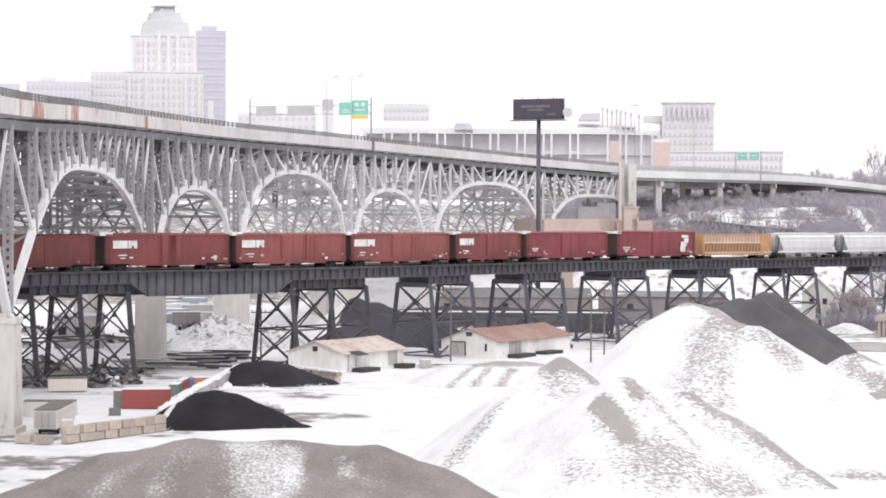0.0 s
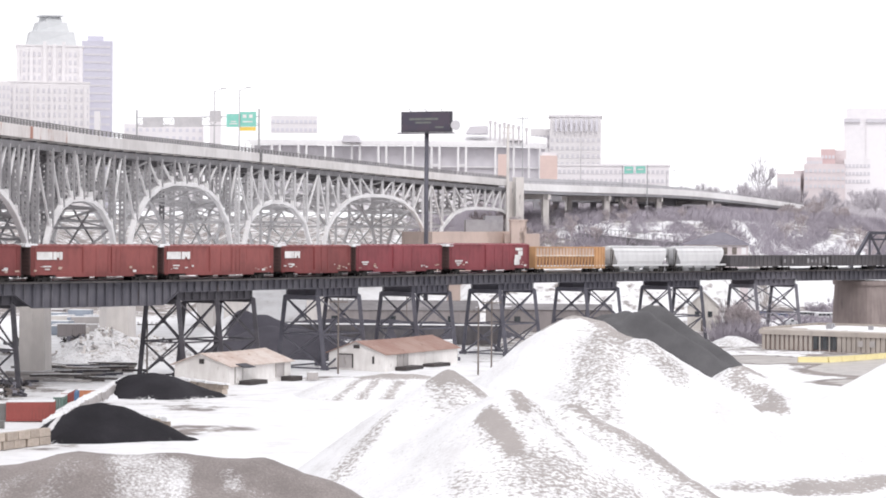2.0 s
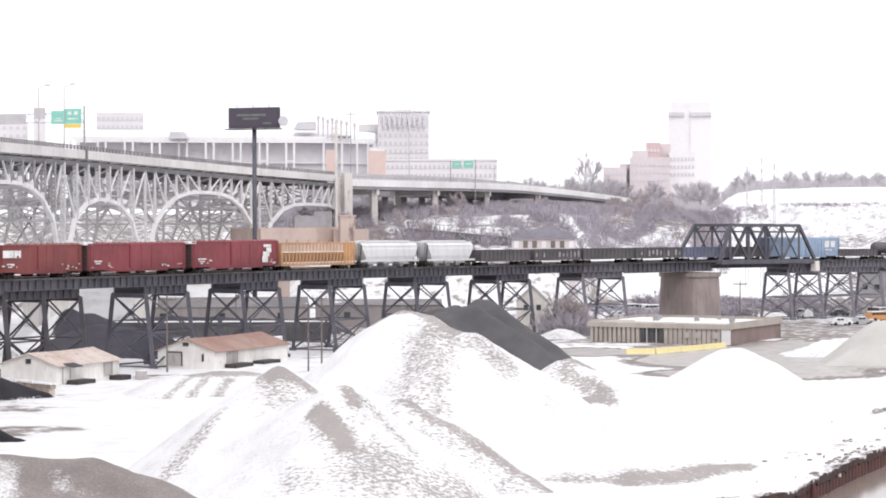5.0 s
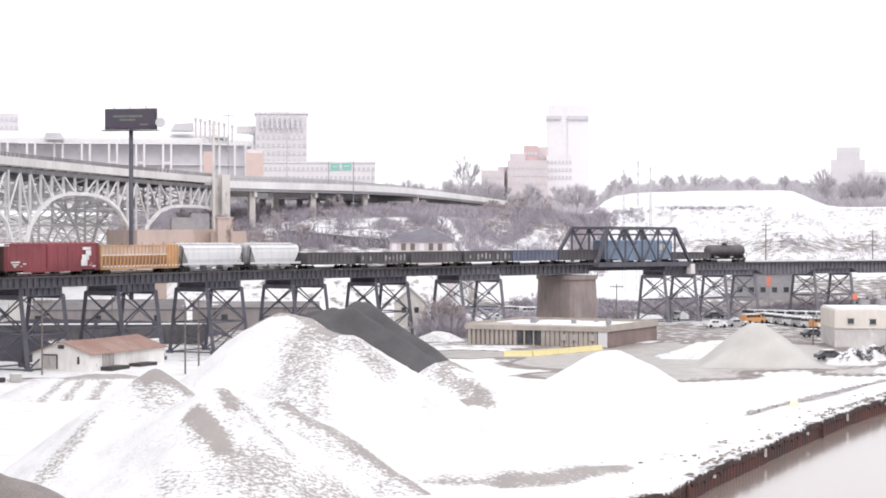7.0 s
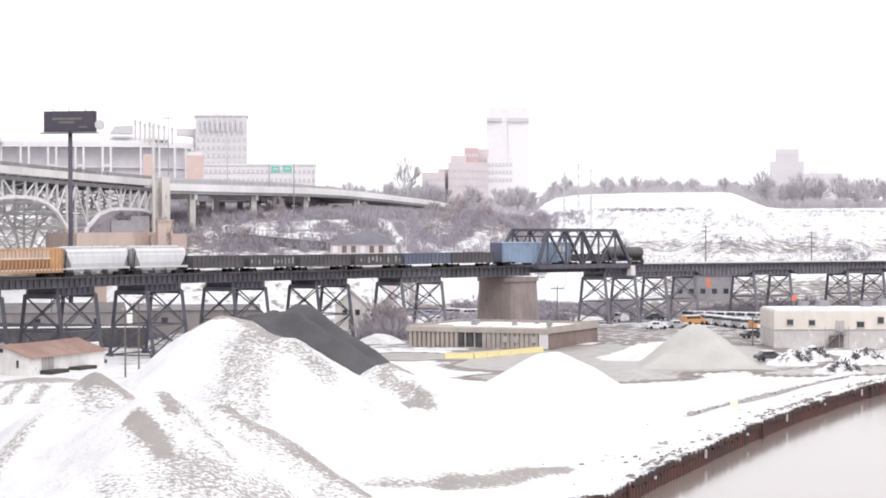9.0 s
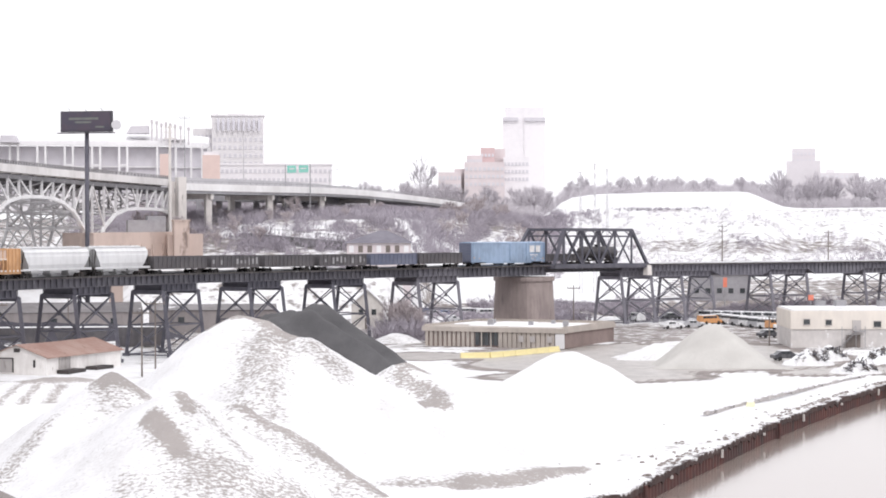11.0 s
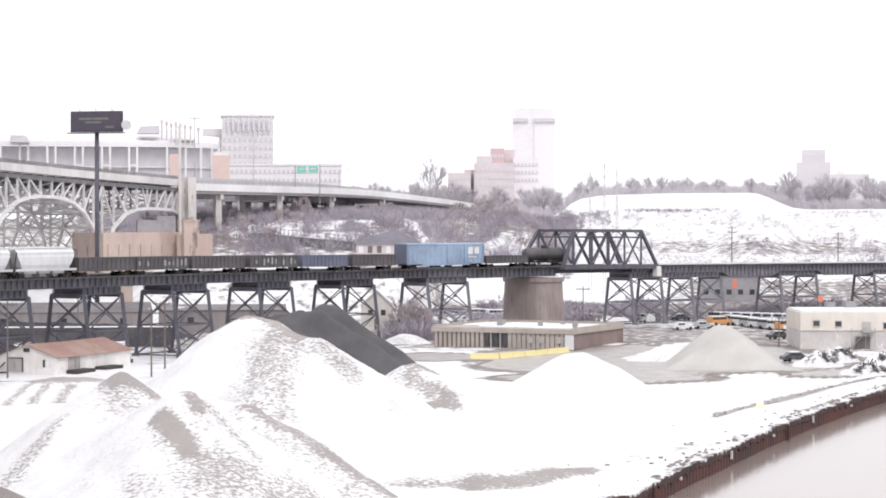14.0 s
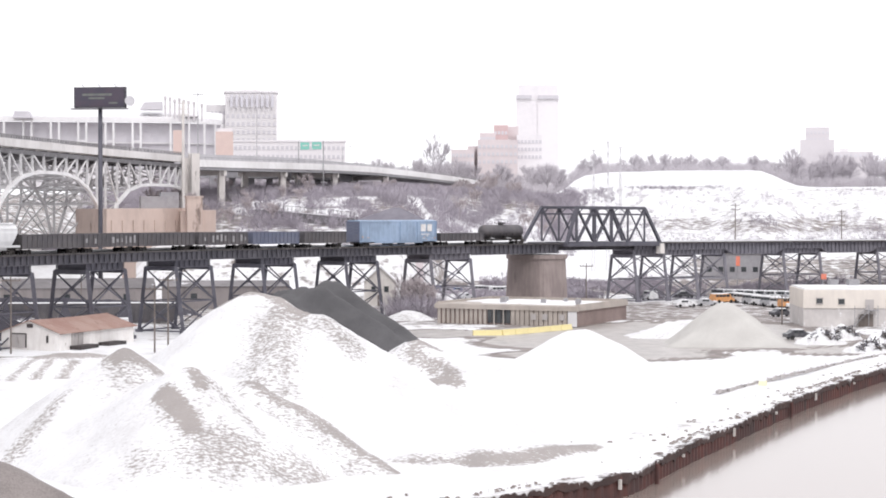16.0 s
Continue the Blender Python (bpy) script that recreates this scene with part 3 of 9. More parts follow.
    pile("gravel_mound", [[(-42.5, 132.3, 2.81), (-37.6, 133.8, 4.70), (-32.5, 135.2, 5.49), (-26.9, 136.4, 5.56), (-21.0, 137.4, 5.19), (-17.7, 136.9, 3.99), (-14.4, 136.2, 2.57)]], M_gravel,
         "broad brown gravel heap dusted with snow", 0.62, round_top=1.5, gully=0.8,
         bare=blobs(0.95, [((-28.6, 134.6), (-27.0, 130.5), 2.6, 0.44), ((-26.0, 134.6), (-25.4, 131.5), 1.2, 0.5), ((-32.3, 132.5), (-33.0, 129.5), 1.4, 0.62), ((-23.0, 134.8), (-22.4, 133.6), 0.9, 0.5), ((-35.0, 131.5), (-36.5, 129.5), 1.2, 0.6)], 0.25))
    pile("slag_mound", [[(0.2, 292.0, 8.64), (3.3, 290.0, 9.01), (10.4, 281.8, 5.54)], [(6.6, 295.9, 9.83), (8.0, 293.9, 9.45), (15.6, 283.6, 4.55)], [(1.1, 288.0, 8.50), (3.9, 280.0, 5.65)], [(4.8, 288.0, 9.00), (5.8, 286.9, 9.04), (12.7, 279.7, 5.20)]], M_slag,
         "dark grey aggregate stockpile with ridged slopes", 0.92, bare=blobs(1.2, []), rough=0.3, gully=0.9)
    pile("coal_mound", [[(-51.1, 201.9, 1.0), (-49.9, 202.6, 1.95), (-48.3, 202.8, 2.8), (-46.5, 203.2, 3.05), (-44.7, 203.6, 2.75), (-41.7, 203.4, 1.45), (-39.9, 203.4, 0.8)], [(-41.7, 202.8, 1.00), (-38.0, 202.6, 0.3)]], M_coal, "black coal heap against a concrete block wall", 0.72, cell=0.4, gully=0.6, bare=lambda x, y, h: 0.35 + spilled(x, y, h) - 1.7 * (1 - smooth(-53.0, -51.8, x + 0.25 * (y - 200))) - 2.6 * (1 - smooth(0.25, 0.75, seg_dist(x, y, (-50.6, 200.8), (-50.2, 203.4))[0] + 0.3 * noise.noise((x * 1.7, y * 1.7, 1.0)))))
    pile("coal_mound", [[(-56.2, 254.6, 1.5), (-55.0, 255.4, 2.1), (-52.6, 256.0, 2.45), (-48.6, 256.6, 1.4), (-45.2, 256.6, 0.5)]], M_coal, "black coal heap behind a low wall", 0.5, gully=0.5, bare=spilled)
    pile("coal_mound", [[(-62.4, 375.4, 5.0), (-61.4, 374.9, 5.4), (-57.0, 372.7, 4.7), (-50.9, 370.5, 3.0), (-45.0, 369.3, 1.7), (-38.4, 368.0, 1.0)]], M_coal_hazed, "long dark coal heap beyond the railway trestle", 0.75, bare=lambda x, y, h: 1.1 - 1.5 * (1 - smooth(-64.0, -61.5, x + 0.5 * (375 - y) * 0.3)) - 0.9 * (1 - smooth(0.4, 1.6, h)) + 0.5 * noise.noise((x * 0.3, y * 0.3, 2.0)))
    pile("coal_mound", [[(-54.2, 340.7, 3.7), (-51.6, 341.1, 4.3), (-46.8, 338.8, 4.0), (-41.1, 335.5, 2.8), (-36.0, 332.0, 1.2)]], M_coal_hazed, "black coal heap behind the railway trestle, lightened for haze", 0.42, gully=0.5, bare=lambda x, y, h: spilled(x, y, h) + 0.3)
    pile("coal_mound", [[(-56.5, 396.0, 2.9), (-46.7, 397.3, 3.3), (-38.5, 398.1, 3.1), (-30.5, 400.8, 2.7), (-22.4, 404.4, 2.4), (-18.0, 405.0, 1.2)]], M_coal_hazed, "long low dark coal bank before the warehouses", 0.5, gully=0.5, bare=lambda x, y, h: spilled(x, y, h) + 0.2)
    pile("sand_mound", [[(63.8, 315.6, 5.57), (64.9, 314.4, 5.70)], [(64.9, 314.4, 5.62), (66.9, 310.9, 3.50), (69.8, 307.2, 0.79)], [(63.8, 315.6, 5.41), (59.8, 311.3, 1.75), (55.8, 309.0, 0.35)], [(69.8, 307.2, 0.79), (74.0, 303.5, 0.1)]], M_sand, "smooth grey sand heap on the wet yard", 0.74, bare=blobs(1.1, [((63.6, 311.2), (65.4, 311.0), 0.9, 1.6)]), rough=0.2, gully=0.4)
    pile("snow_mound", [[(56.5, 329.0, 0.9), (60.9, 332.5, 2.1), (62.8, 332.1, 2.5)]], M_gravel_snow, "small snow-covered heap beside the sand", 0.42, bare=blobs(0.2, []), round_top=1.6, rough=0.8, gully=0.7)
    pile("gravel_mound", [[(-27.8, 262.5, 1.74), (-25.3, 264.8, 2.03), (-22.4, 267.1, 1.98)], [(-27.8, 262.5, 1.74), (-29.8, 256.3, 0.69)]], M_gravel_snow, "low gravel heap streaked with snow near the shed", 0.28, round_top=2.0,
         bare=blobs(0.16, [((-27.5, 262.6, 1.88), (-22.0, 266.1, 1.91), 2.6, 0.85), ((-28.0, 261.5, 1.47), (-30.3, 252.2, 0.14), 0.7, 0.6), ((-26.3, 261.7, 1.48), (-28.1, 250.4, -0.02), 0.8, 0.65), ((-23.9, 260.9, 1.56), (-25.7, 242.6, -0.32), 1.0, 0.7), ((-29.5, 248.3, 0.13), (-26.9, 248.5, 0.01), 0.8, 0.5)]))
    pile("weedy_mound", [[(109.2, 508.4, 2.04), (112.8, 509.7, 2.78), (117.4, 506.6, 2.48), (120.2, 505.9, 1.58)]], M_gravel, "brown weedy earth mound behind the parked buses", 0.45, bare=blobs(1.0, []))
    pile("snow_bank", [[(-52.6, 205.4, 1.0), (-55.4, 229.4, 0.9), (-57.4, 253.6, 0.9), (-58.4, 263.6, 0.8)]], M_gravel_snow, "snow bank drifted against the block wall", 0.8, bare=blobs(0.16, []), rough=0.5)
    pile("dirty_snow_mound", [[(22.1, 383.4, 1.64), (23.8, 383.3, 1.63)]], M_gravel_snow, "small grey snow heap at the yard edge", 0.5, bare=blobs(0.3, []))


build_piles()


# ======== the railway: its line ========
LINE = [
    (-93.1, 232.0, 13.25), (-86.6, 242.1, 13.35), (-79.7, 251.9, 13.40), (-72.1, 261.2, 13.40), (-64.5, 270.4, 13.37),
    (-57.5, 280.2, 13.34), (-51.0, 290.2, 13.31), (-44.8, 300.5, 13.29), (-38.7, 310.9, 13.27), (-32.7, 321.2, 13.25),
    (-26.6, 331.6, 13.24), (-20.5, 341.9, 13.21), (-14.1, 352.1, 13.16), (-7.6, 362.2, 13.09), (-0.9, 372.1, 13.01),
    (5.9, 382.0, 12.93), (13.1, 391.6, 12.87), (20.8, 400.8, 12.84), (28.8, 409.8, 12.82), (37.1, 418.4, 12.81),
    (45.6, 426.9, 12.81), (54.1, 435.4, 12.78), (62.4, 444.0, 12.72), (70.9, 452.5, 12.62), (79.8, 460.5, 12.53),
    (89.0, 468.3, 12.46), (98.2, 476.0, 12.40), (107.5, 483.5, 12.34), (116.9, 491.0, 12.29), (126.5, 498.2, 12.23),
    (136.2, 505.3, 12.18), (146.1, 512.1, 12.12), (156.1, 518.6, 12.07), (166.3, 525.0, 12.02), (176.6, 531.2, 11.96),
    (186.9, 537.3, 11.91), (197.3, 543.3, 11.86), (207.7, 549.3, 11.80), (218.1, 555.4, 11.75),
]


def spline(points, k, u):
    a, b, c, d = (Vector(points[min(max(k + j, 0), len(points) - 1)]) for j in (-1, 0, 1, 2))
    return 0.5 * (2 * b + (c - a) * u + (2 * a - 5 * b + 4 * c - d) * u * u + (3 * b - a - 3 * c + d) * u ** 3)


def line_at(s):
    """Place on the railway (top of the deck) at s metres along it, and the way it runs."""
    k = s / 12.0
    i = min(max(int(math.floor(k)), 0), len(LINE) - 2)
    u = k - i
    if u < 0:
        p, q = Vector(LINE[0]), Vector(LINE[1])
        return p + (q - p) * u, (q - p).normalized()
    p = spline(LINE, i, u)
    q = spline(LINE, i, u + 0.02)
    return p, (q - p).normalized()


DECK_HALF = 3.9
TRACK_OFF = 0.6        # the train's track lies a little towards the far side
RAIL_UP = -0.5


def across(way):
    """Unit vector to the near side of the railway."""
    return Vector((way.y, -way.x, 0)).normalized()


def build_viaduct():
    root = thing("rail_viaduct", label="black steel railway trestle with plate girders and braced towers", category="railway viaduct", kind="structure")
    # deck of ties with kerb timbers and walkway
    def ribbon(s0, s1, offsets, z0, z1, step=4.0):
        sh = Shape()
        n = int((s1 - s0) / step) + 1
        for i in range(n + 1):
            p, w = line_at(s0 + (s1 - s0) * i / n)
            nrm = across(w)
            a, b = p + nrm * offsets[0], p + nrm * offsets[1]
            sh.v += [(a.x, a.y, p.z + z0), (a.x, a.y, p.z + z1), (b.x, b.y, p.z + z1), (b.x, b.y, p.z + z0)]
            if i:
                k = 4 * i
                sh.f += [(k - 4 + j, k - 4 + (j + 1) % 4, k + (j + 1) % 4, k + j) for j in range(4)]
        m = 4 * n
        sh.f += [(3, 2, 1, 0), (m, m + 1, m + 2, m + 3)]
        return sh
    end = 12.0 * (len(LINE) - 1)
    part("deck", ribbon(-60, end, (-2.85, 2.85), -1.15, -0.72), M_deck, root, "timber deck with snow between the rails")
    part("walkway", ribbon(-60, end, (3.0, DECK_HALF), -0.46, -0.32), M_deck, root)
    part("walkway", ribbon(-60, end, (-DECK_HALF, -3.0), -0.46, -0.32), M_deck, root)
    part("handrail_cable", ribbon(-60, end, (DECK_HALF - 0.06, DECK_HALF), -0.32, -0.24), M_deck, root)
    for o in (-0.72, 0.72):
        part("rail", ribbon(-60, end, (-TRACK_OFF + o - 0.05, -TRACK_OFF + o + 0.05), -0.716, RAIL_UP), M_rail, root)
    snow = ribbon(-60, end, (-DECK_HALF + 0.05, -3.05), -0.316, 0.0)
    part("snow_strip", snow, M_snow, root, "strip of snow on the walkway")

    def girder(s0, s1, deepest, half=2.95, skirt=0.44, haunch=0.0):
        """Both plate girders of a span, with flanges and stiffeners; haunch: over how much of each end the depth grows."""
        sh = Shape()
        n = max(2, int((s1 - s0) / 1.35))
        for side in (-1, 1):
            prev, old = None, 0.0
            for i in range(n + 1):
                p, w = line_at(s0 + (s1 - s0) * i / n)
                o = p + across(w) * (side * half)
                reach = min(i, n - i) * (s1 - s0) / n
                depth = deepest if reach >= haunch else 1.75 + (deepest - 1.75) * reach / haunch
                if prev is not None:
                    top, low, low0 = Vector((0, 0, -skirt)), Vector((0, 0, -depth)), Vector((0, 0, -old))
                    t = across(w) * 0.025
                    sh.hexa([prev + low0 - t, o + low - t, o + low + t, prev + low0 + t, prev + top - t, o + top - t, o + top + t, prev + top + t])
                    sh.beam(prev + top, o + top, 0.5, 0.1)
                    sh.beam(prev + low0, o + low, 0.5, 0.1)
                x = o + across(w) * (side * 0.14)
                sh.beam(x + Vector((0, 0, -skirt - 0.06)), x + Vector((0, 0, -depth + 0.06)), 0.12, 0.26)
                prev, old = o, depth
        for i in range(0, n + 1, 3):
            p, w = line_at(s0 + (s1 - s0) * i / n)
            nrm = across(w)
            sh.beam(p - nrm * half + Vector((0, 0, -skirt - 0.3)), p + nrm * half + Vector((0, 0, -skirt - 0.3)), 0.25, 0.5)
        return sh

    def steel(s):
        # the colour lifts with distance along the line, to paint in haze
        return M_steel_grey if s > 200 else (M_steel_lifted if s > 90 else M_steel_black)

    def tower(s, length, depth, legs=2, base=0.0, half=2.85, batter=0.13):
        """A braced tower: bents of two battered legs each, joined by struts and crossed bars."""
        body = Shape()
        feet, tops = [], []
        leg_parts = []
        for i in range(legs):
            p, w = line_at(s - length / 2 + length * i / (legs - 1))
            nrm = across(w)
            top_z = p.z - depth
            row_t, row_f = [], []
            for side in (-1, 1):
                t = p + nrm * (side * half)
                t.z = top_z
                drop = top_z - base
                b = t + nrm * (side * drop * batter)
                b.z = base
                row_t.append(t)
                row_f.append(b)
                leg = Shape()
                leg.beam(t, b, 0.56, 0.46)
                leg.box((b.x, b.y, base + 0.25), (1.1, 1.1, 0.5))
                leg_parts.append(leg)
            tops.append(row_t)
            feet.append(row_f)
            body.beam(row_t[0] + Vector((0, 0, -0.2)), row_t[1] + Vector((0, 0, -0.2)), 0.4, 0.7)

        def panel(a0, a1, b0, b1, w=0.17):
            """Crossed bars between two legs, in two storeys, with struts."""
            for u0, u1 in ((0.02, 0.52), (0.52, 0.97)):
                p, q = a0.lerp(a1, u0), b0.lerp(b1, u0)
                r, t = a0.lerp(a1, u1), b0.lerp(b1, u1)
                body.beam(p, t, w, w)
                body.beam(q, r, w, w)
                body.beam(r, t, w * 1.1, w * 1.2)
                c = (p + q + r + t) / 4
                body.box(c, (0.4, 0.4, 0.45), 40)
        for i in range(legs):
            panel(tops[i][0], feet[i][0], tops[i][1], feet[i][1])
            if i:
                for k in (0, 1):
                    panel(tops[i - 1][k], feet[i - 1][k], tops[i][k], feet[i][k])
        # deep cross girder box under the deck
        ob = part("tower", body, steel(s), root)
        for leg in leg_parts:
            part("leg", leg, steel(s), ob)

    #           middle, length, bents
    towers = [(5.0, 9.0, 2), (28.6, 14.0, 3), (68.9, 14.4, 3), (94.8, 9.6, 2), (117.8, 9.6, 2), (141.2, 9.6, 2), (165.6, 9.6, 2), (190.9, 9.6, 2), (217.7, 12.0, 2),
              (291.8, 30.4, 4), (334.2, 13.0, 2), (368.0, 13.0, 2), (402.0, 13.0, 2)]
    ends = []
    for s, length, bents in towers:
        tower(s, length, 2.9, bents)
        ends.append((s - length / 2, s + length / 2))
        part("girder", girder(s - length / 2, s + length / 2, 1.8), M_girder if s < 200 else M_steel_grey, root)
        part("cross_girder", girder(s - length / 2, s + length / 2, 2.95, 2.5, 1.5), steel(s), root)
    gaps = [(a[1], b[0]) for a, b in zip(ends, ends[1:])]
    for a, b in gaps:
        if b - a > 40:
            continue
        deep = 3.4 if 33 < a < 38 else (2.9 if a > 300 else 1.8)
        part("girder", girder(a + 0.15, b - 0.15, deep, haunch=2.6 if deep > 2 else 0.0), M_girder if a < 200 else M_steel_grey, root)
    part("girder", girder(-60, ends[0][0] - 0.2, 2.0), M_girder, root)
    part("girder", girder(223.9, 250.5, 2.2), M_girder, root, "plate girder bearing on the concrete pier")
    part("girder", girder(ends[-1][1] + 0.2, 12.0 * (len(LINE) - 1), 2.0), M_girder, root)

    # concrete river pier: an oval shaft with a cap
    p, w = line_at(247.5)
    nrm = across(w)
    shaft = Shape()
    ring = 20
    for z, g in ((-0.5, 1.06), (p.z - 3.3, 0.97), (p.z - 3.3, 1.03), (p.z - 2.5, 1.03)):
        for i in range(ring):
            a = 2 * math.pi * i / ring
            ca, sa = math.cos(a), math.sin(a)
            ux = math.copysign(abs(ca) ** 0.5, ca) * 5.2 * g
            uy = math.copysign(abs(sa) ** 0.5, sa) * 4.6 * g
            q = p + nrm * ux + w * uy
            shaft.v.append((q.x, q.y, z))
    for k in range(3):
        for i in range(ring):
            shaft.f.append((k * ring + i, k * ring + (i + 1) % ring, (k + 1) * ring + (i + 1) % ring, (k + 1) * ring + i))
    shaft.f.append(tuple(range(3 * ring, 4 * ring)))
    part("pier", shaft, M_pier_dark, root, "brown stained concrete pier")

    # through truss over the channel
    n, rise, half = 6, 6.8, 4.3
    reach = ((248.2, 282.4), (251.5, 283.8))
    # the span is skewed, so the posts of its two sides do not stand opposite each other
    skew = ((0, 0.19, 0.36, 0.53, 0.7, 0.87, 1.0), (0, 0.105, 0.3, 0.48, 0.65, 0.83, 1.0))
    low, high = [], []
    for i in range(n + 1):
        lo, hi = [], []
        for j, k in ((0, -1), (1, 1)):
            p, w = line_at(reach[j][0] + (reach[j][1] - reach[j][0]) * skew[j][i])
            nrm = across(w)
            lo.append(p + nrm * (k * half) + Vector((0, 0, -0.5)))
            hi.append(p + nrm * (k * half) + Vector((0, 0, rise)))
        low.append(lo)
        high.append(hi)
    for k in (0, 1):
        tr = Shape()
        for i in range(n):
            tr.beam(low[i][k], low[i + 1][k], 0.55, 0.9)
            if 1 <= i < n - 1:
                tr.beam(high[i][k], high[i + 1][k], 0.6, 0.6)
                tr.beam(high[i][k], low[i + 1][k], 0.34, 0.34) if i < n / 2 else tr.beam(low[i][k], high[i + 1][k], 0.34, 0.34)
                tr.beam(low[i][k], high[i + 1][k], 0.22, 0.22) if i < n / 2 else tr.beam(high[i][k], low[i + 1][k], 0.22, 0.22)
                # lacing below the top chord and knee plates at the nodes
                tr.beam(high[i][k] + Vector((0, 0, -1.25)), high[i + 1][k] + Vector((0, 0, -1.25)), 0.18, 0.22)
                for e in (high[i][k], high[i + 1][k]):
                    tr.box((e.x, e.y, e.z - 0.45), (0.75, 0.3, 1.1), 44)
        for i in range(1, n):
            tr.beam(low[i][k], high[i][k], 0.38, 0.38)
        tr.beam(low[0][k], high[1][k], 0.55, 0.6)
        tr.beam(low[n][k], high[n - 1][k], 0.55, 0.6)
        part("truss_side", tr, M_steel_lifted, root, "black riveted through-truss side")
    tr = Shape()
    for i in range(1, n):
        tr.beam(high[i][0], high[i][1], 0.35, 0.35)
        tr.beam(high[i][0] + Vector((0, 0, -1.3)), high[i][1] + Vector((0, 0, -1.3)), 0.2, 0.3)
        for k in (0, 1):
            a = high[i][k] + Vector((0, 0, -1.5))
            tr.beam(high[i][k] + (high[i][1 - k] - high[i][k]) * 0.22, a, 0.16, 0.16)
        if i < n - 1:
            tr.beam(high[i][0], high[i + 1][1], 0.2, 0.2)
            tr.beam(high[i][1], high[i + 1][0], 0.2, 0.2)
    for i in range(n + 1):
        tr.beam(low[i][0], low[i][1], 0.4, 0.8)
    part("top_bracing", tr, M_steel_lifted, root)
    part("girder", girder(251.5, 276.4, 1.7, 1.6, 0.9), M_girder, root, "stringers below the truss")
    # pale bearing blocks where the truss meets the next girder
    for k in (0, 1):
        e = low[n][k]
        part("bearing_block", Shape().box((e.x, e.y, e.z - 1.0), (1.5, 1.2, 2.1), 44, 0.85), M_concrete, root, "pale bearing block")


build_viaduct()


# ======== the train ========
def truck(parent, x, name="bogie"):
    """A two-axle bogie: side frames, springs, four wheels."""
    fr = Shape()
    for y in (-0.95, 0.95):
        fr.box((x, y, 0.52), (2.0, 0.16, 0.22))
        fr.box((x, y, 0.36), (0.7, 0.2, 0.34))
        fr.box((x - 0.86, y, 0.46), (0.3, 0.24, 0.3))
        fr.box((x + 0.86, y, 0.46), (0.3, 0.24, 0.3))
    fr.box((x, 0, 0.62), (0.45, 2.2, 0.3))
    ob = part(name, fr, M_truck, parent)
    for dx in (-0.86, 0.86):
        w = Shape()
        for y in (-0.74, 0.74):
            w.tube((x + dx, y - 0.06, 0.44), (x + dx, y + 0.06, 0.44), 0.44, n=14)
        w.tube((x + dx, -0.74, 0.44), (x + dx, 0.74, 0.44), 0.08, n=6)
        part("wheelset", w, M_truck, ob)
    return ob


def couplers(parent, half):
    for k in (-1, 1):
        s = Shape()
        s.box((k * (half + 0.1), 0, 0.85), (0.9, 0.25, 0.3))
        s.box((k * (half + 0.42), 0, 0.85), (0.25, 0.4, 0.4))
        part("coupler", s, M_truck, parent)


def ladder(s, x, y, z0, z1, w=0.42, axis="x"):
    for k in (-0.5, 0.5):
        a = (x + k * w, y, z0) if axis == "x" else (x, y + k * w, z0)
        s.beam(a, (a[0], a[1], z1), 0.05, 0.05)
    n = int((z1 - z0) / 0.38)
    for i in range(n + 1):
        z = z0 + 0.1 + i * 0.38
        if axis == "x":
            s.beam((x - w / 2, y, z), (x + w / 2, y, z), 0.04, 0.04)
        else:
            s.beam((x, y - w / 2, z), (x, y + w / 2, z), 0.04, 0.04)


def mark(parent, name, bars, y, material, label="", slant=0.0):
    """Painted marks on a car side at y: bars of (x, z, width, height)."""
    s = Shape()
    for x, z, w, h in bars:
        a, b = x - w / 2, x + w / 2
        z0, z1 = z - h / 2, z + h / 2
        s.hexa([(a, y - 0.012, z0), (b, y - 0.012, z0), (b, y + 0.006, z0), (a, y + 0.006, z0),
                (a + slant, y - 0.012, z1), (b + slant, y - 0.012, z1), (b + slant, y + 0.006, z1), (a + slant, y + 0.006, z1)])
    part(name, s, material, parent, label)


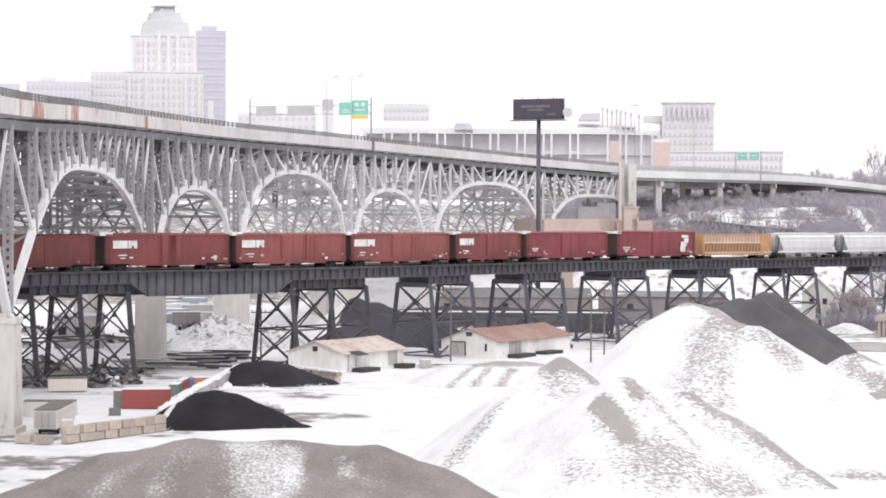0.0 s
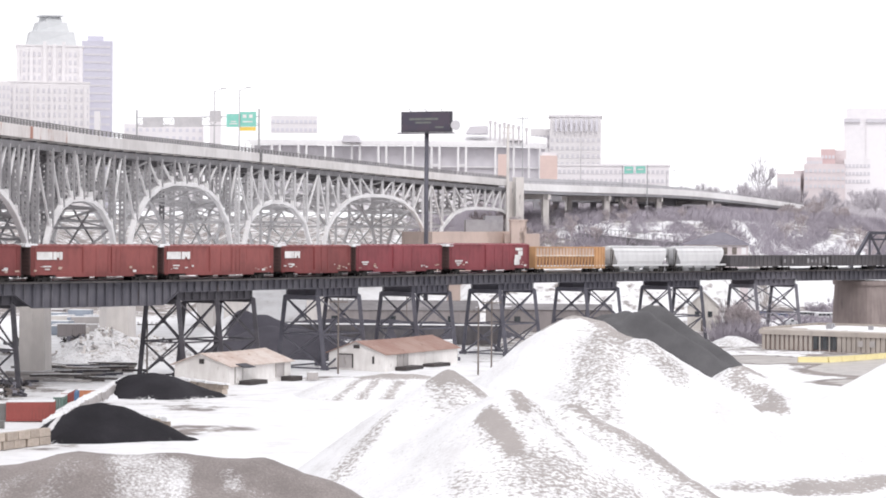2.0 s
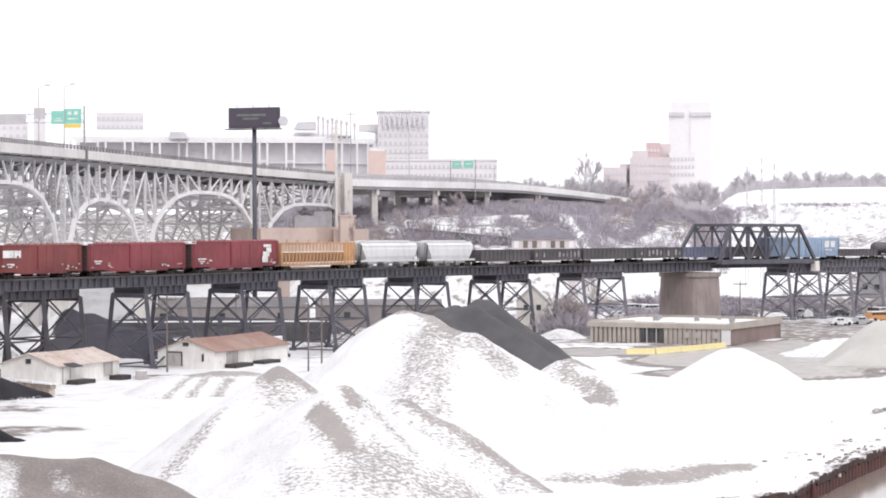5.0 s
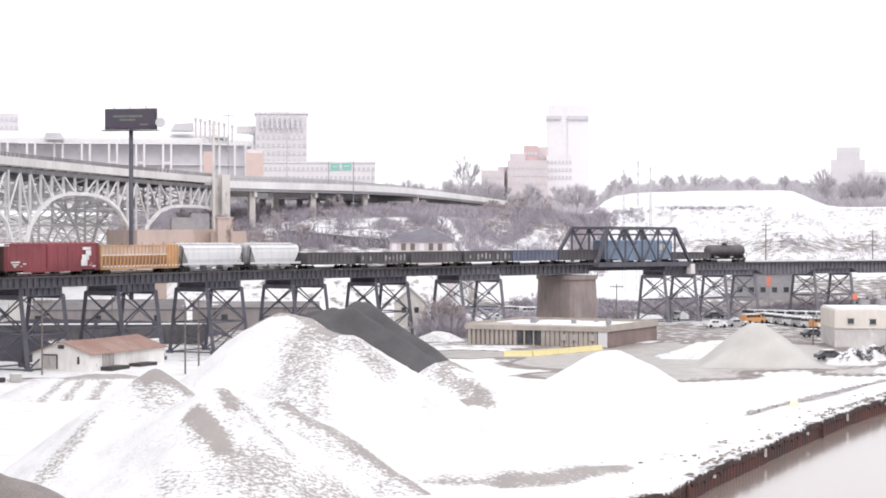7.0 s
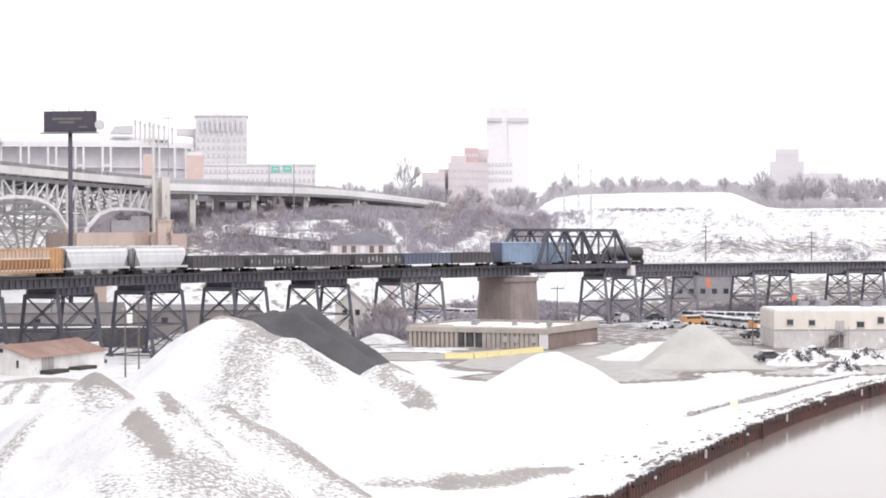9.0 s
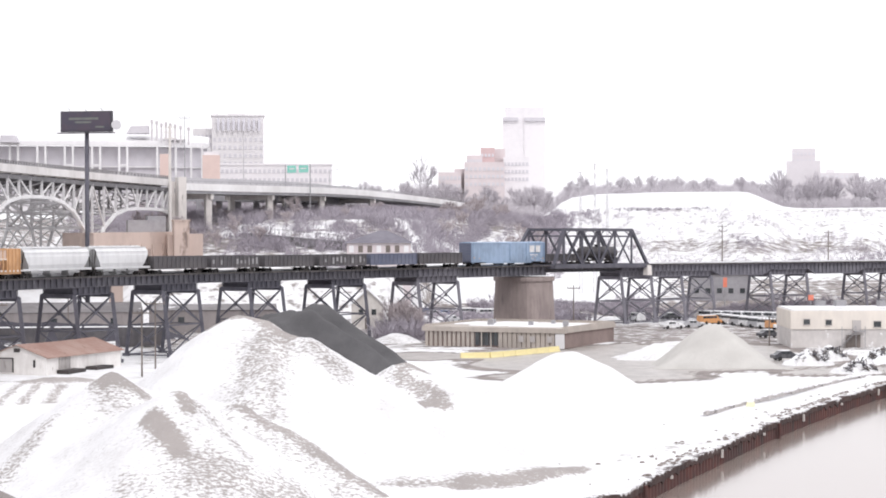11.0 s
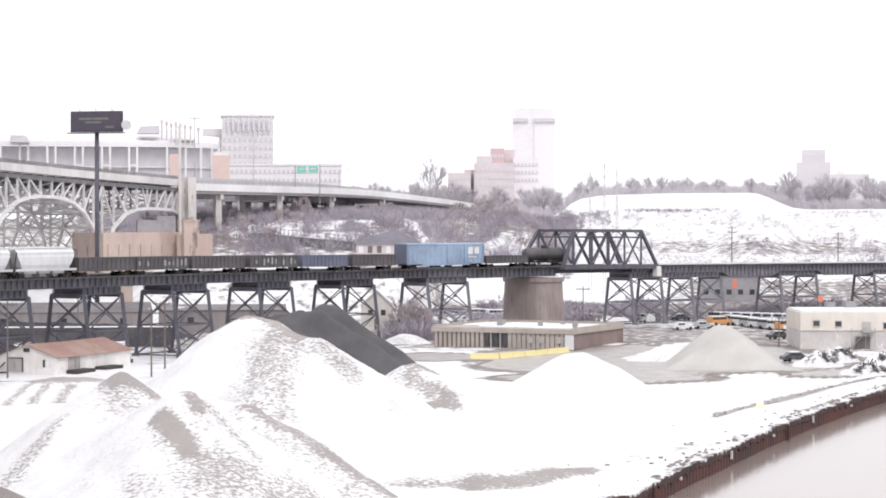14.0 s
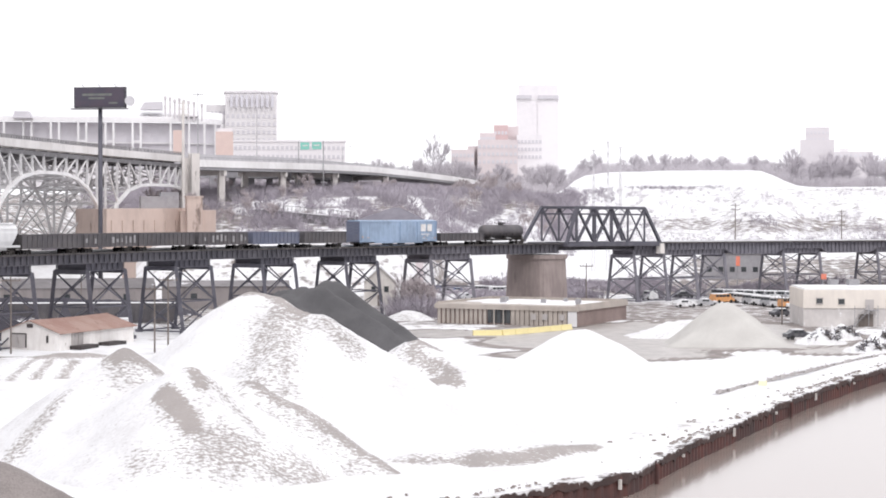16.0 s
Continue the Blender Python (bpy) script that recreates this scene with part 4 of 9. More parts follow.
def boxcar(length, paint, height=4.55, doors=((0.08, 2.5),), roof=None, marks=(), label="", mark_mat=None, mark_label="white painted lettering panel", end_paint=None):
    """A ribbed boxcar: sides with posts, doors with rods, corrugated ends, a roof with running ribs, sills, ladders."""
    car = thing("boxcar", label=label, category="boxcar", group="cars of the freight train")
    h, w, z0, z1 = length / 2, 1.5, 1.02, height
    body = Shape()
    body.box((0, 0, (z0 + z1) / 2), (length, 2 * w - 0.1, z1 - z0))
    n = int(length / 2.6)
    for i in range(n + 1):
        x = -h + 0.05 + (length - 0.1) * i / n
        for y in (-w + 0.045, w - 0.045):
            body.box((x, y, (z0 + z1) / 2), (0.05, 0.02, z1 - z0 - 0.1))
    for y in (-w + 0.02, w - 0.02):
        body.box((0, y, z0 + 0.12), (length, 0.12, 0.28))
        body.box((0, y, z1 - 0.08), (length, 0.14, 0.16))
        body.box((0, y, z0 - 0.12), (length * 0.62, 0.1, 0.3))
    part("body", body, paint, car)
    for k in (-1, 1):
        # end walls get their own colour, darkened to hold the shade
        end = Shape().box((k * (h + 0.04), 0, (z0 + z1) / 2), (0.12, 2 * w - 0.06, z1 - z0 - 0.06))
        wall = part("end_wall", end, end_paint or M_car_end, car, "dirty corrugated end, coloured dark for shade")
        rib = Shape().box((0, 0, 0), (0.1, 2.5, 0.16)).mesh("end_rib")
        rib.materials.append(end_paint or M_car_end)
        for j in range(7):
            part("end_rib", rib, None, wall).location = (k * (h + 0.12), 0, z0 + 0.35 + j * (z1 - z0 - 0.6) / 6)
    rf = Shape()
    rf.extrude([(-w - 0.02, 0), (w + 0.02, 0), (0.4, 0.2), (-0.4, 0.2)], (-h, 0, z1 - 0.02), (1, 0, 0), (0, 1, 0), length=length)
    for i in range(int(length / 1.2) + 1):
        x = -h + 0.1 + i * 1.2
        if x < h:
            rf.box((x, 0, z1 + 0.07), (0.1, 2.6, 0.14), taper=0.9)
    part("roof", rf, roof or paint, car)
    for u, dw in doors:
        for y in (-w, w):
            x = u * length
            door = part("door", Shape().box((x, y, (z0 + z1) / 2 - 0.02), (dw, 0.12, z1 - z0 - 0.28)), paint, car)
            for dx in (-0.46, 0.0, 0.46):
                part("door_rod", Shape().beam((x + dx * dw, y * 1.05, z0 + 0.15), (x + dx * dw, y * 1.05, z1 - 0.25), 0.06, 0.05), paint, door)
    for y in (-w - 0.06, w + 0.06):
        for x in (-h + 0.35, h - 0.35):
            s = Shape()
            ladder(s, x, y, z0 - 0.2, z1 - 0.1)
            part("ladder", s, paint, car)
    for y in (-w - 0.01,):
        for name, bars in marks:
            mark(car, name, bars, y - 0.085, mark_mat or M_white_mark, mark_label)
    rng = random.Random(int(length * 37))
    for _ in range(9):
        x = rng.choice((-1, 1)) * rng.uniform(0.25, 0.47) * length
        part("scrawl", Shape().box((x, -w - 0.075, z0 + rng.uniform(0.3, 1.0)), (rng.uniform(0.15, 0.7), 0.03, rng.uniform(0.06, 0.3))), rng.choice((M_white_mark, M_car_tan)), car)
    und = Shape()
    und.box((0, 0, z0 - 0.12), (length - 0.4, 0.7, 0.3))
    und.box((length * 0.08, -0.5, z0 - 0.35), (1.4, 0.7, 0.5))
    und.tube((-length * 0.1, 0.4, z0 - 0.35), (length * 0.02, 0.4, z0 - 0.35), 0.25)
    part("underframe", und, M_truck, car)
    couplers(car, h)
    truck(car, -h + 2.4)
    truck(car, h - 2.4)
    return car


def snow_ends(car, length, height):
    """Snow lying on the roof end, over the gap to the next car."""
    s = Shape().box((-length / 2 + 0.1, 0, height + 0.08), (1.9, 3.0, 0.42))
    part("roof_snow", s, M_snow, car, "slab of snow on the roof end")


def hopper(length, label):
    """A covered hopper: rounded side sheets, sloped ends with platforms, roof hatches, outlet bays."""
    car = thing("covered_hopper", label=label, category="hopper car", group="cars of the freight train")
    h, top, low = length / 2, 4.5, 1.15
    body = Shape()
    prof = [(-1.35, low + 0.35), (-1.5, low + 0.9), (-1.52, 3.2), (-1.4, 3.9), (-1.0, 4.4), (0, top), (1.0, 4.4), (1.4, 3.9), (1.52, 3.2), (1.5, low + 0.9), (1.35, low + 0.35)]
    n = len(prof)
    # sloped end sheets: the lower edge is drawn in from the ends
    rings = []
    for x, pull in ((-h + 0.7, 1.0), (h - 0.7, -1.0)):
        ring = []
        for y, z in prof:
            u = max(0.0, (3.4 - z) / (3.4 - low))
            ring.append((x + pull * 1.5 * u, y, z))
        rings.append(ring)
    body.v += rings[0] + rings[1]
    body.f += [(i, (i + 1) % n, n + (i + 1) % n, n + i) for i in range(n)]
    body.f += [tuple(reversed(range(n))), tuple(range(n, 2 * n))]
    part("body", body, M_car_white, car)
    ribs = Shape()
    for y in (-1.54, 1.54):
        ribs.box((0, y, 1.35), (length - 0.6, 0.14, 0.34))
        ribs.box((0, y * 0.95, 3.75), (length - 1.6, 0.1, 0.12))
    part("side_sill", ribs, M_car_white, car)
    hat = Shape()
    hat.box((0, 0, top + 0.03), (length - 2.4, 0.75, 0.1))
    for i in range(10):
        hat.box((-h + 1.8 + (length - 3.6) * i / 9, 0, top + 0.12), (0.9, 0.6, 0.1))
    for y in (-0.95, 0.95):
        hat.box((0, y, top - 0.02), (length - 1.6, 0.45, 0.05))
    part("roof_walk", hat, M_car_white, car)
    m = 3
    for i in range(m):
        x = -h + 4.2 + (length - 8.4) * i / (m - 1)
        part("outlet_bay", Shape().box((x, 0, low + 0.15), (2.8, 2.3, 1.0)), M_car_white, car)
        chute = Shape().hexa([(x - 0.4, -0.6, 0.35), (x + 0.4, -0.6, 0.35), (x + 0.4, 0.6, 0.35), (x - 0.4, 0.6, 0.35),
                   (x - 1.3, -1.1, low + 0.2), (x + 1.3, -1.1, low + 0.2), (x + 1.3, 1.1, low + 0.2), (x - 1.3, 1.1, low + 0.2)])
        part("outlet_chute", chute, M_car_white, car)
    for k in (-1, 1):
        e = Shape()
        e.box((k * (h - 0.35), 0, 1.15), (0.7, 2.9, 0.2))
        e.box((k * (h - 1.2), 0, 1.0), (2.4, 0.5, 0.4))
        for y in (-1.35, 1.35):
            e.beam((k * (h - 0.25), y, 1.2), (k * (h - 0.75), y, 3.9), 0.12, 0.12)
            ladder(e, k * (h - 0.1), y, 0.8, 4.2)
        part("end_frame", e, M_truck, car)
    couplers(car, h)
    truck(car, -h + 1.9)
    truck(car, h - 1.9)
    return car


def gondola(length, paint, label, height=2.75, posts=None, load=None):
    """An open wagon: ribbed sides, floor and end sheets."""
    car = thing("gondola", label=label, category="gondola car", group="cars of the freight train")
    h, w, z0 = length / 2, 1.5, 1.05
    body = Shape()
    for y in (-w + 0.06, w - 0.06):
        body.box((0, y, (z0 + height) / 2), (length, 0.08, height - z0))
        body.box((0, y * 1.03, height - 0.05), (length, 0.18, 0.14))
        body.box((0, y * 1.03, z0), (length, 0.18, 0.24))
    for k in (-1, 1):
        body.box((k * (h - 0.05), 0, (z0 + height) / 2), (0.08, 2 * w - 0.2, height - z0))
        for j in range(3):
            body.box((k * h, 0, z0 + 0.3 + j * 0.5), (0.12, 2 * w - 0.3, 0.12))
    body.box((0, 0, z0), (length - 0.1, 2 * w - 0.3, 0.16))
    part("body", body, paint, car)
    rib = Shape().box((0, 0, 0), (0.17, 0.14, height - z0 - 0.1), taper=0.9).mesh("side_post")
    rib.materials.append(paint)
    n = int(length / 1.15)
    for i in range(n + 1):
        x = -h + 0.1 + (length - 0.2) * i / n
        for y in (-w - 0.02, w + 0.02):
            part("side_post", rib, None, car).location = (x, y, (z0 + height) / 2 - 0.02)
    if posts and posts is not paint:
        rng = random.Random(int(length * 10))
        for i in range(n):
            if rng.random() < 0.7:
                x = -h + 0.1 + (length - 0.2) * (i + 0.5) / n
                part("worn_panel", Shape().box((x, -w - 0.01, z0 + 0.85 + rng.uniform(-0.1, 0.2)), (rng.uniform(0.15, 0.6), 0.05, rng.uniform(0.5, 1.2))), posts, car)
    if load:
        ld = Shape()
        nx = 14
        for i in range(nx + 1):
            for j in range(5):
                x, y = -h + 0.3 + (length - 0.6) * i / nx, -1.25 + 2.5 * j / 4
                ld.v.append((x, y, height - 0.5 + (0.35 if j in (1, 2, 3) else 0) + 0.25 * noise.noise((x * 0.6, y, length))))
        ld.f += [(i * 5 + j, (i + 1) * 5 + j, (i + 1) * 5 + j + 1, i * 5 + j + 1) for i in range(nx) for j in range(4)]
        part("load", ld, load, car)
    couplers(car, h)
    truck(car, -h + 1.8)
    truck(car, h - 1.8)
    return car


def wood_car(length, label):
    """A yellow bulkhead wagon: solid end, open side of closely set stakes over tan walls."""
    car = thing("slatted_wagon", label=label, category="freight car", group="cars of the freight train")
    h, w, z0, z1 = length / 2, 1.5, 1.0, 4.4
    zm = z0 + 1.95
    fl = Shape()
    fl.box((0, 0, z0 + 0.05), (length, 2 * w, 0.3))
    for y in (-w, w):
        fl.box((0, y, z0 + 0.05), (length, 0.16, 0.42))
        fl.box((0, y * 0.98, z1 - 0.08), (length - 0.3, 0.16, 0.18))
    part("floor_frame", fl, M_car_yellow, car)
    inner = Shape()
    inner.box((0, 0, (z0 + z1) / 2), (length - 0.6, 2 * w - 0.9, z1 - z0 - 0.2))
    part("inner_wall", inner, M_wagon_inner, car, "reddish inner wall")
    for y in (-w + 0.1, w - 0.1):
        part("upper_panel", Shape().box((0, y, (zm + z1) / 2), (length - 0.4, 0.08, z1 - zm - 0.2)), M_car_tan, car, "weathered tan upper boards")
        part("middle_rail", Shape().box((0, y * 1.04, zm), (length - 0.4, 0.14, 0.22)), M_wagon_pale, car, "pale worn rail")
    n = int(length / 0.95)
    stake = Shape().box((0, 0, (z0 + zm) / 2), (0.22, 0.2, zm - z0))
    stake.beam((0, 0, z0 + 0.3), (0.5, 0, zm - 0.2), 0.1, 0.1)
    stake = stake.mesh("stake")
    stake.materials.append(M_car_yellow)
    upper = Shape().box((0, 0, (z1 + zm) / 2), (0.12, 0.1, z1 - zm)).mesh("upper_stake")
    upper.materials.append(M_car_yellow)
    pad = Shape().box((0, 0, z0 + 0.3), (0.4, 0.12, 0.22)).mesh("pad")
    pad.materials.append(M_white_mark)
    for i in range(n + 1):
        x = -h + 0.3 + (length - 0.6) * i / n
        for k in (-1, 1):
            part("stake", stake, None, car).location = (x, k * (w - 0.06), 0)
            part("upper_stake", upper, None, car).location = (x, k * (w - 0.04), 0)
            part("pad", pad, None, car).location = (x + 0.45, k * (w + 0.06), 0)
    e = Shape()
    e.box((h - 1.6, 0, (z0 + z1) / 2 + 0.02), (3.2, 2 * w + 0.06, z1 - z0 + 0.06))
    bulk = part("bulkhead", e, M_car_yellow, car, "orange-yellow solid end")
    for y in (-w - 0.08, w + 0.08):
        for j in range(4):
            part("rib", Shape().box((h - 2.8 + j * 0.85, y, (z0 + z1) / 2), (0.12, 0.1, z1 - z0)), M_car_yellow, bulk)
    part("bulkhead", Shape().box((-h + 0.2, 0, (z0 + z1) / 2), (0.35, 2 * w, z1 - z0)), M_car_yellow, car)
    couplers(car, h)
    truck(car, -h + 2.2)
    truck(car, h - 2.2)
    return car


def tank_car(length, label):
    car = thing("tank_car", label=label, category="tank car", group="cars of the freight train")
    h = length / 2
    t = Shape()
    prof = [(-h + 0.5, 0.25), (-h + 0.58, 0.75), (-h + 0.85, 1.08), (-h + 1.3, 1.24), (h - 1.3, 1.24), (h - 0.85, 1.08), (h - 0.58, 0.75), (h - 0.5, 0.25)]
    n = 20
    for x, r in prof:
        t.v += [(x, r * math.cos(2 * math.pi * i / n), 2.68 + r * math.sin(2 * math.pi * i / n)) for i in range(n)]
    for k in range(len(prof) - 1):
        t.f += [(k * n + i, k * n + (i + 1) % n, (k + 1) * n + (i + 1) % n, (k + 1) * n + i) for i in range(n)]
    t.f += [tuple(range(n)), tuple(range(7 * n, 8 * n))]
    part("tank", t, M_car_black, car, smooth=True)
    d = Shape()
    d.tube((0, 0, 3.7), (0, 0, 4.35), 0.55, n=14)
    d.box((0, 0, 4.2), (2.2, 1.6, 0.08))
    for y in (-0.8, 0.8):
        d.beam((-1.1, y, 4.9), (1.1, y, 4.9), 0.05, 0.05)
        for x in (-1.1, 0, 1.1):
            d.beam((x, y, 4.2), (x, y, 4.9), 0.05, 0.05)
    part("dome", d, M_car_black, car)
    f = Shape()
    f.box((0, 0, 1.05), (length, 0.8, 0.35))
    for x in (-h + 1.6, 0, h - 1.6):
        f.box((x, 0, 1.45), (0.5, 2.4, 0.6), taper=1.1)
    for y in (-1.42, 1.42):
        f.box((0, y, 1.35), (length - 1, 0.3, 0.06))
        f.beam((-h + 0.6, y, 2.3), (h - 0.6, y, 2.3), 0.05, 0.05)
        for i in range(7):
            x = -h + 0.7 + (length - 1.4) * i / 6
            f.beam((x, y, 1.35), (x, y, 2.3), 0.05, 0.05)
    part("frame", f, M_truck, car)
    couplers(car, h)
    truck(car, -h + 1.8)
    truck(car, h - 1.8)
    return car


def lettering(x, z, w=3.2, h=0.95):
    """A broad white mark with two slanted strokes cut into its right half, as plain bars."""
    return [("lettering_panel", [(x - w * 0.2, z, w * 0.6, h), (x + w * 0.2, z, w * 0.14, h), (x + w * 0.32, z + h * 0.12, w * 0.08, h * 0.7), (x + w * 0.43, z, w * 0.12, h)]),
            ("number_bar", [(x - w * 0.1, z - 1.3, 1.2, 0.16), (x - w * 0.1, z - 1.65, 0.8, 0.14)])]


def build_train():
    """The cars, each with the place of its left end along the line when the clip begins."""
    cars = []

    def put(car, s, length):
        cars.append((car, s, length))
        if 1 < len(cars) < 8:
            snow_ends(car, length, 4.55)
    put(boxcar(17.6, M_car_red[0], 4.5, ((0.0, 3.2),), label="rust-red boxcar with sliding door, weathered paint"), 13.4, 17.6)
    put(boxcar(18.8, M_car_red[0], 4.6, ((0.03, 3.4), (0.03, 1.2)), marks=lettering(-6.6, 3.35, 3.6), label="rust-red boxcar with a broad white mark"), 33.2, 18.8)
    put(boxcar(20.3, M_car_red[1], 4.6, ((0.0, 4.2), (0.16, 1.5)), marks=lettering(-7.3, 3.35, 4.0), label="faded red boxcar with double doors and white mark"), 54.0, 20.3)
    put(boxcar(21.6, M_car_red[1], 4.6, ((0.0, 4.4), (0.14, 1.6)), marks=lettering(-8.2, 3.35, 4.4), label="long faded red boxcar with double doors, white mark"), 76.25, 21.6)
    put(boxcar(15.9, M_car_red[0], 4.55, ((0.06, 3.2),), marks=lettering(-5.6, 3.35, 3.4), label="short rust-red boxcar with white mark"), 100.2, 15.9)
    put(boxcar(21.8, M_car_red[2], 4.6, ((0.03, 5.0),), marks=[("number_bar", [(-8.8, 2.2, 1.6, 0.2), (-8.8, 1.9, 1.1, 0.16)])], label="crimson boxcar with wide plug doors"), 118.0, 21.8)
    put(boxcar(21.9, M_car_red[2], 4.75, ((0.05, 5.0),), marks=[("emblem", [(7.9, 4.0, 2.0, 0.42), (8.3, 3.35, 1.3, 0.75), (7.6, 2.75, 1.7, 0.75), (7.3, 1.95, 1.5, 0.9)]), ("number_bar", [(-8.6, 2.2, 2.0, 0.2), (-8.6, 1.85, 1.3, 0.18)])],
               label="crimson boxcar with a bold white emblem of bars"), 142.1, 21.9)
    put(wood_car(20.2, "orange-yellow slatted wagon with a solid end"), 165.0, 20.2)
    put(hopper(17.4, "pale grey covered hopper car with sloped ends"), 186.0, 17.4)
    put(hopper(15.1, "pale grey covered hopper car with roof hatches"), 204.1, 15.1)
    names = [("black ribbed gondola car, empty and sooty", M_car_black, M_car_black), ("dark gondola car with pale worn side posts", M_car_black, M_bridge_post),
             ("black ribbed gondola car with rusty stains", M_car_black, M_car_black), ("dark gondola car with grey worn posts", M_car_black, M_bridge_post),
             ("slate-blue gondola car with ribbed sides", M_car_slate, M_car_slate), ("short black gondola car, low sides", M_car_black, M_car_black)]
    for (label, paint, posts), (s, length) in zip(names, ((219.9, 14.6), (235.2, 13.8), (249.6, 15.0), (265.3, 14.0), (279.9, 13.8), (294.3, 12.7))):
        put(gondola(length, paint, label, 2.95, posts), s, length)
    # shade on the blue car's ends is put in as slate colour
    put(boxcar(22.9, M_car_blue, 4.75, ((0.1, 4.0), (0.28, 2.0)), roof=M_car_blue, end_paint=M_car_slate, marks=[("emblem", [(7.2, 3.5, 1.5, 1.3), (9.1, 3.5, 1.4, 1.3), (7.8, 2.3, 2.4, 0.16)])],
               label="light blue boxcar with ribbed sides and white emblem"), 310.1, 22.9)
    put(gondola(12.9, M_car_black, "low black gondola car near the train's end", 2.4), 333.7, 13.0)
    put(tank_car(13.0, "black tank car with a domed hatch, last of the train"), 347.4, 12.9)
    return cars


TRAIN = build_train()
SPEED = 7.4            # metres a second
# metres run by the train against metres of LINE, fitted to the camera's view
RUN = [(-105, -99.8), (-1.9, 0), (39.4, 40), (80.7, 80), (121.9, 120), (142.0, 140), (161.2, 160), (179.7, 180), (198.5, 200), (218.1, 220), (238.4, 240), (259.0, 260), (279.8, 280), (301.0, 300), (322.2, 320), (364.6, 360)]


def car_pose(s, length):
    """Pose of a car whose left end is at s: it rides on its two bogies."""
    a, wa = line_at(along(RUN, s + 2.2))
    b, wb = line_at(along(RUN, s + length - 2.2))
    a = a - across(wa) * TRACK_OFF
    b = b - across(wb) * TRACK_OFF
    m = (a + b) / 2
    d = b - a
    return pose(m.x, m.y, m.z + RAIL_UP, 0, -math.degrees(math.atan2(d.z, math.hypot(d.x, d.y))), math.degrees(math.atan2(d.y, d.x)))


# ======== the road bridge ========
# near edge of its deck underside, pier by pier and in between
EDGE = [(-30.0, -330.0, 27.5), (-46.0, -40.0, 28.0), (-58.0, 110.0, 28.6), (-63.7, 194.8, 29.01), (-69.7, 238.0, 30.30), (-72.8, 280.7, 31.10), (-70.6, 322.4, 31.29), (-63.8, 384.8, 31.76), (-54.7, 426.5, 31.48), (-37.4, 488.6, 30.77), (-22.7, 529.5, 30.19)]
PIERS = [1, 2, 3, 5, 6, 7, 8, 9, 10]       # which of these stand on piers
FOOT_Z = 10.8
ROAD_WIDE = 25.0


def edge_at(k):
    i = min(max(int(math.floor(k)), 0), len(EDGE) - 2)
    p = spline(EDGE, i, k - i)
    q = spline(EDGE, i, k - i + 0.01)
    return p, (q - p).normalized()


def inward(way):
    """Unit vector from the near edge of the road bridge to its far edge."""
    return Vector((-way.y, way.x, 0)).normalized()


def perforated(sh, p, q, w, d, side, pitch=0.75):
    """A built-up post: two side plates joined by battens, with square holes between them."""
    p, q = Vector(p), Vector(q)
    v = q - p
    g = w * 0.34
    for k in (-1, 1):
        o = side * (k * g)
        sh.slab(p + o, q + o, side * (w * 0.16), d / 2)
    m = max(2, int(v.length / pitch))
    for i in range(m):
        a = p + v * ((i + 0.02) / m)
        b = p + v * ((i + 0.55) / m)
        sh.slab(a, b, side * (w * 0.18), d * 0.35)


def arch_drop(v):
    """How far an arch has fallen from its crown, 0 to 1, at v of its half span."""
    return 1 - (1 - min(v, 1.0) ** 2.7) ** 0.62


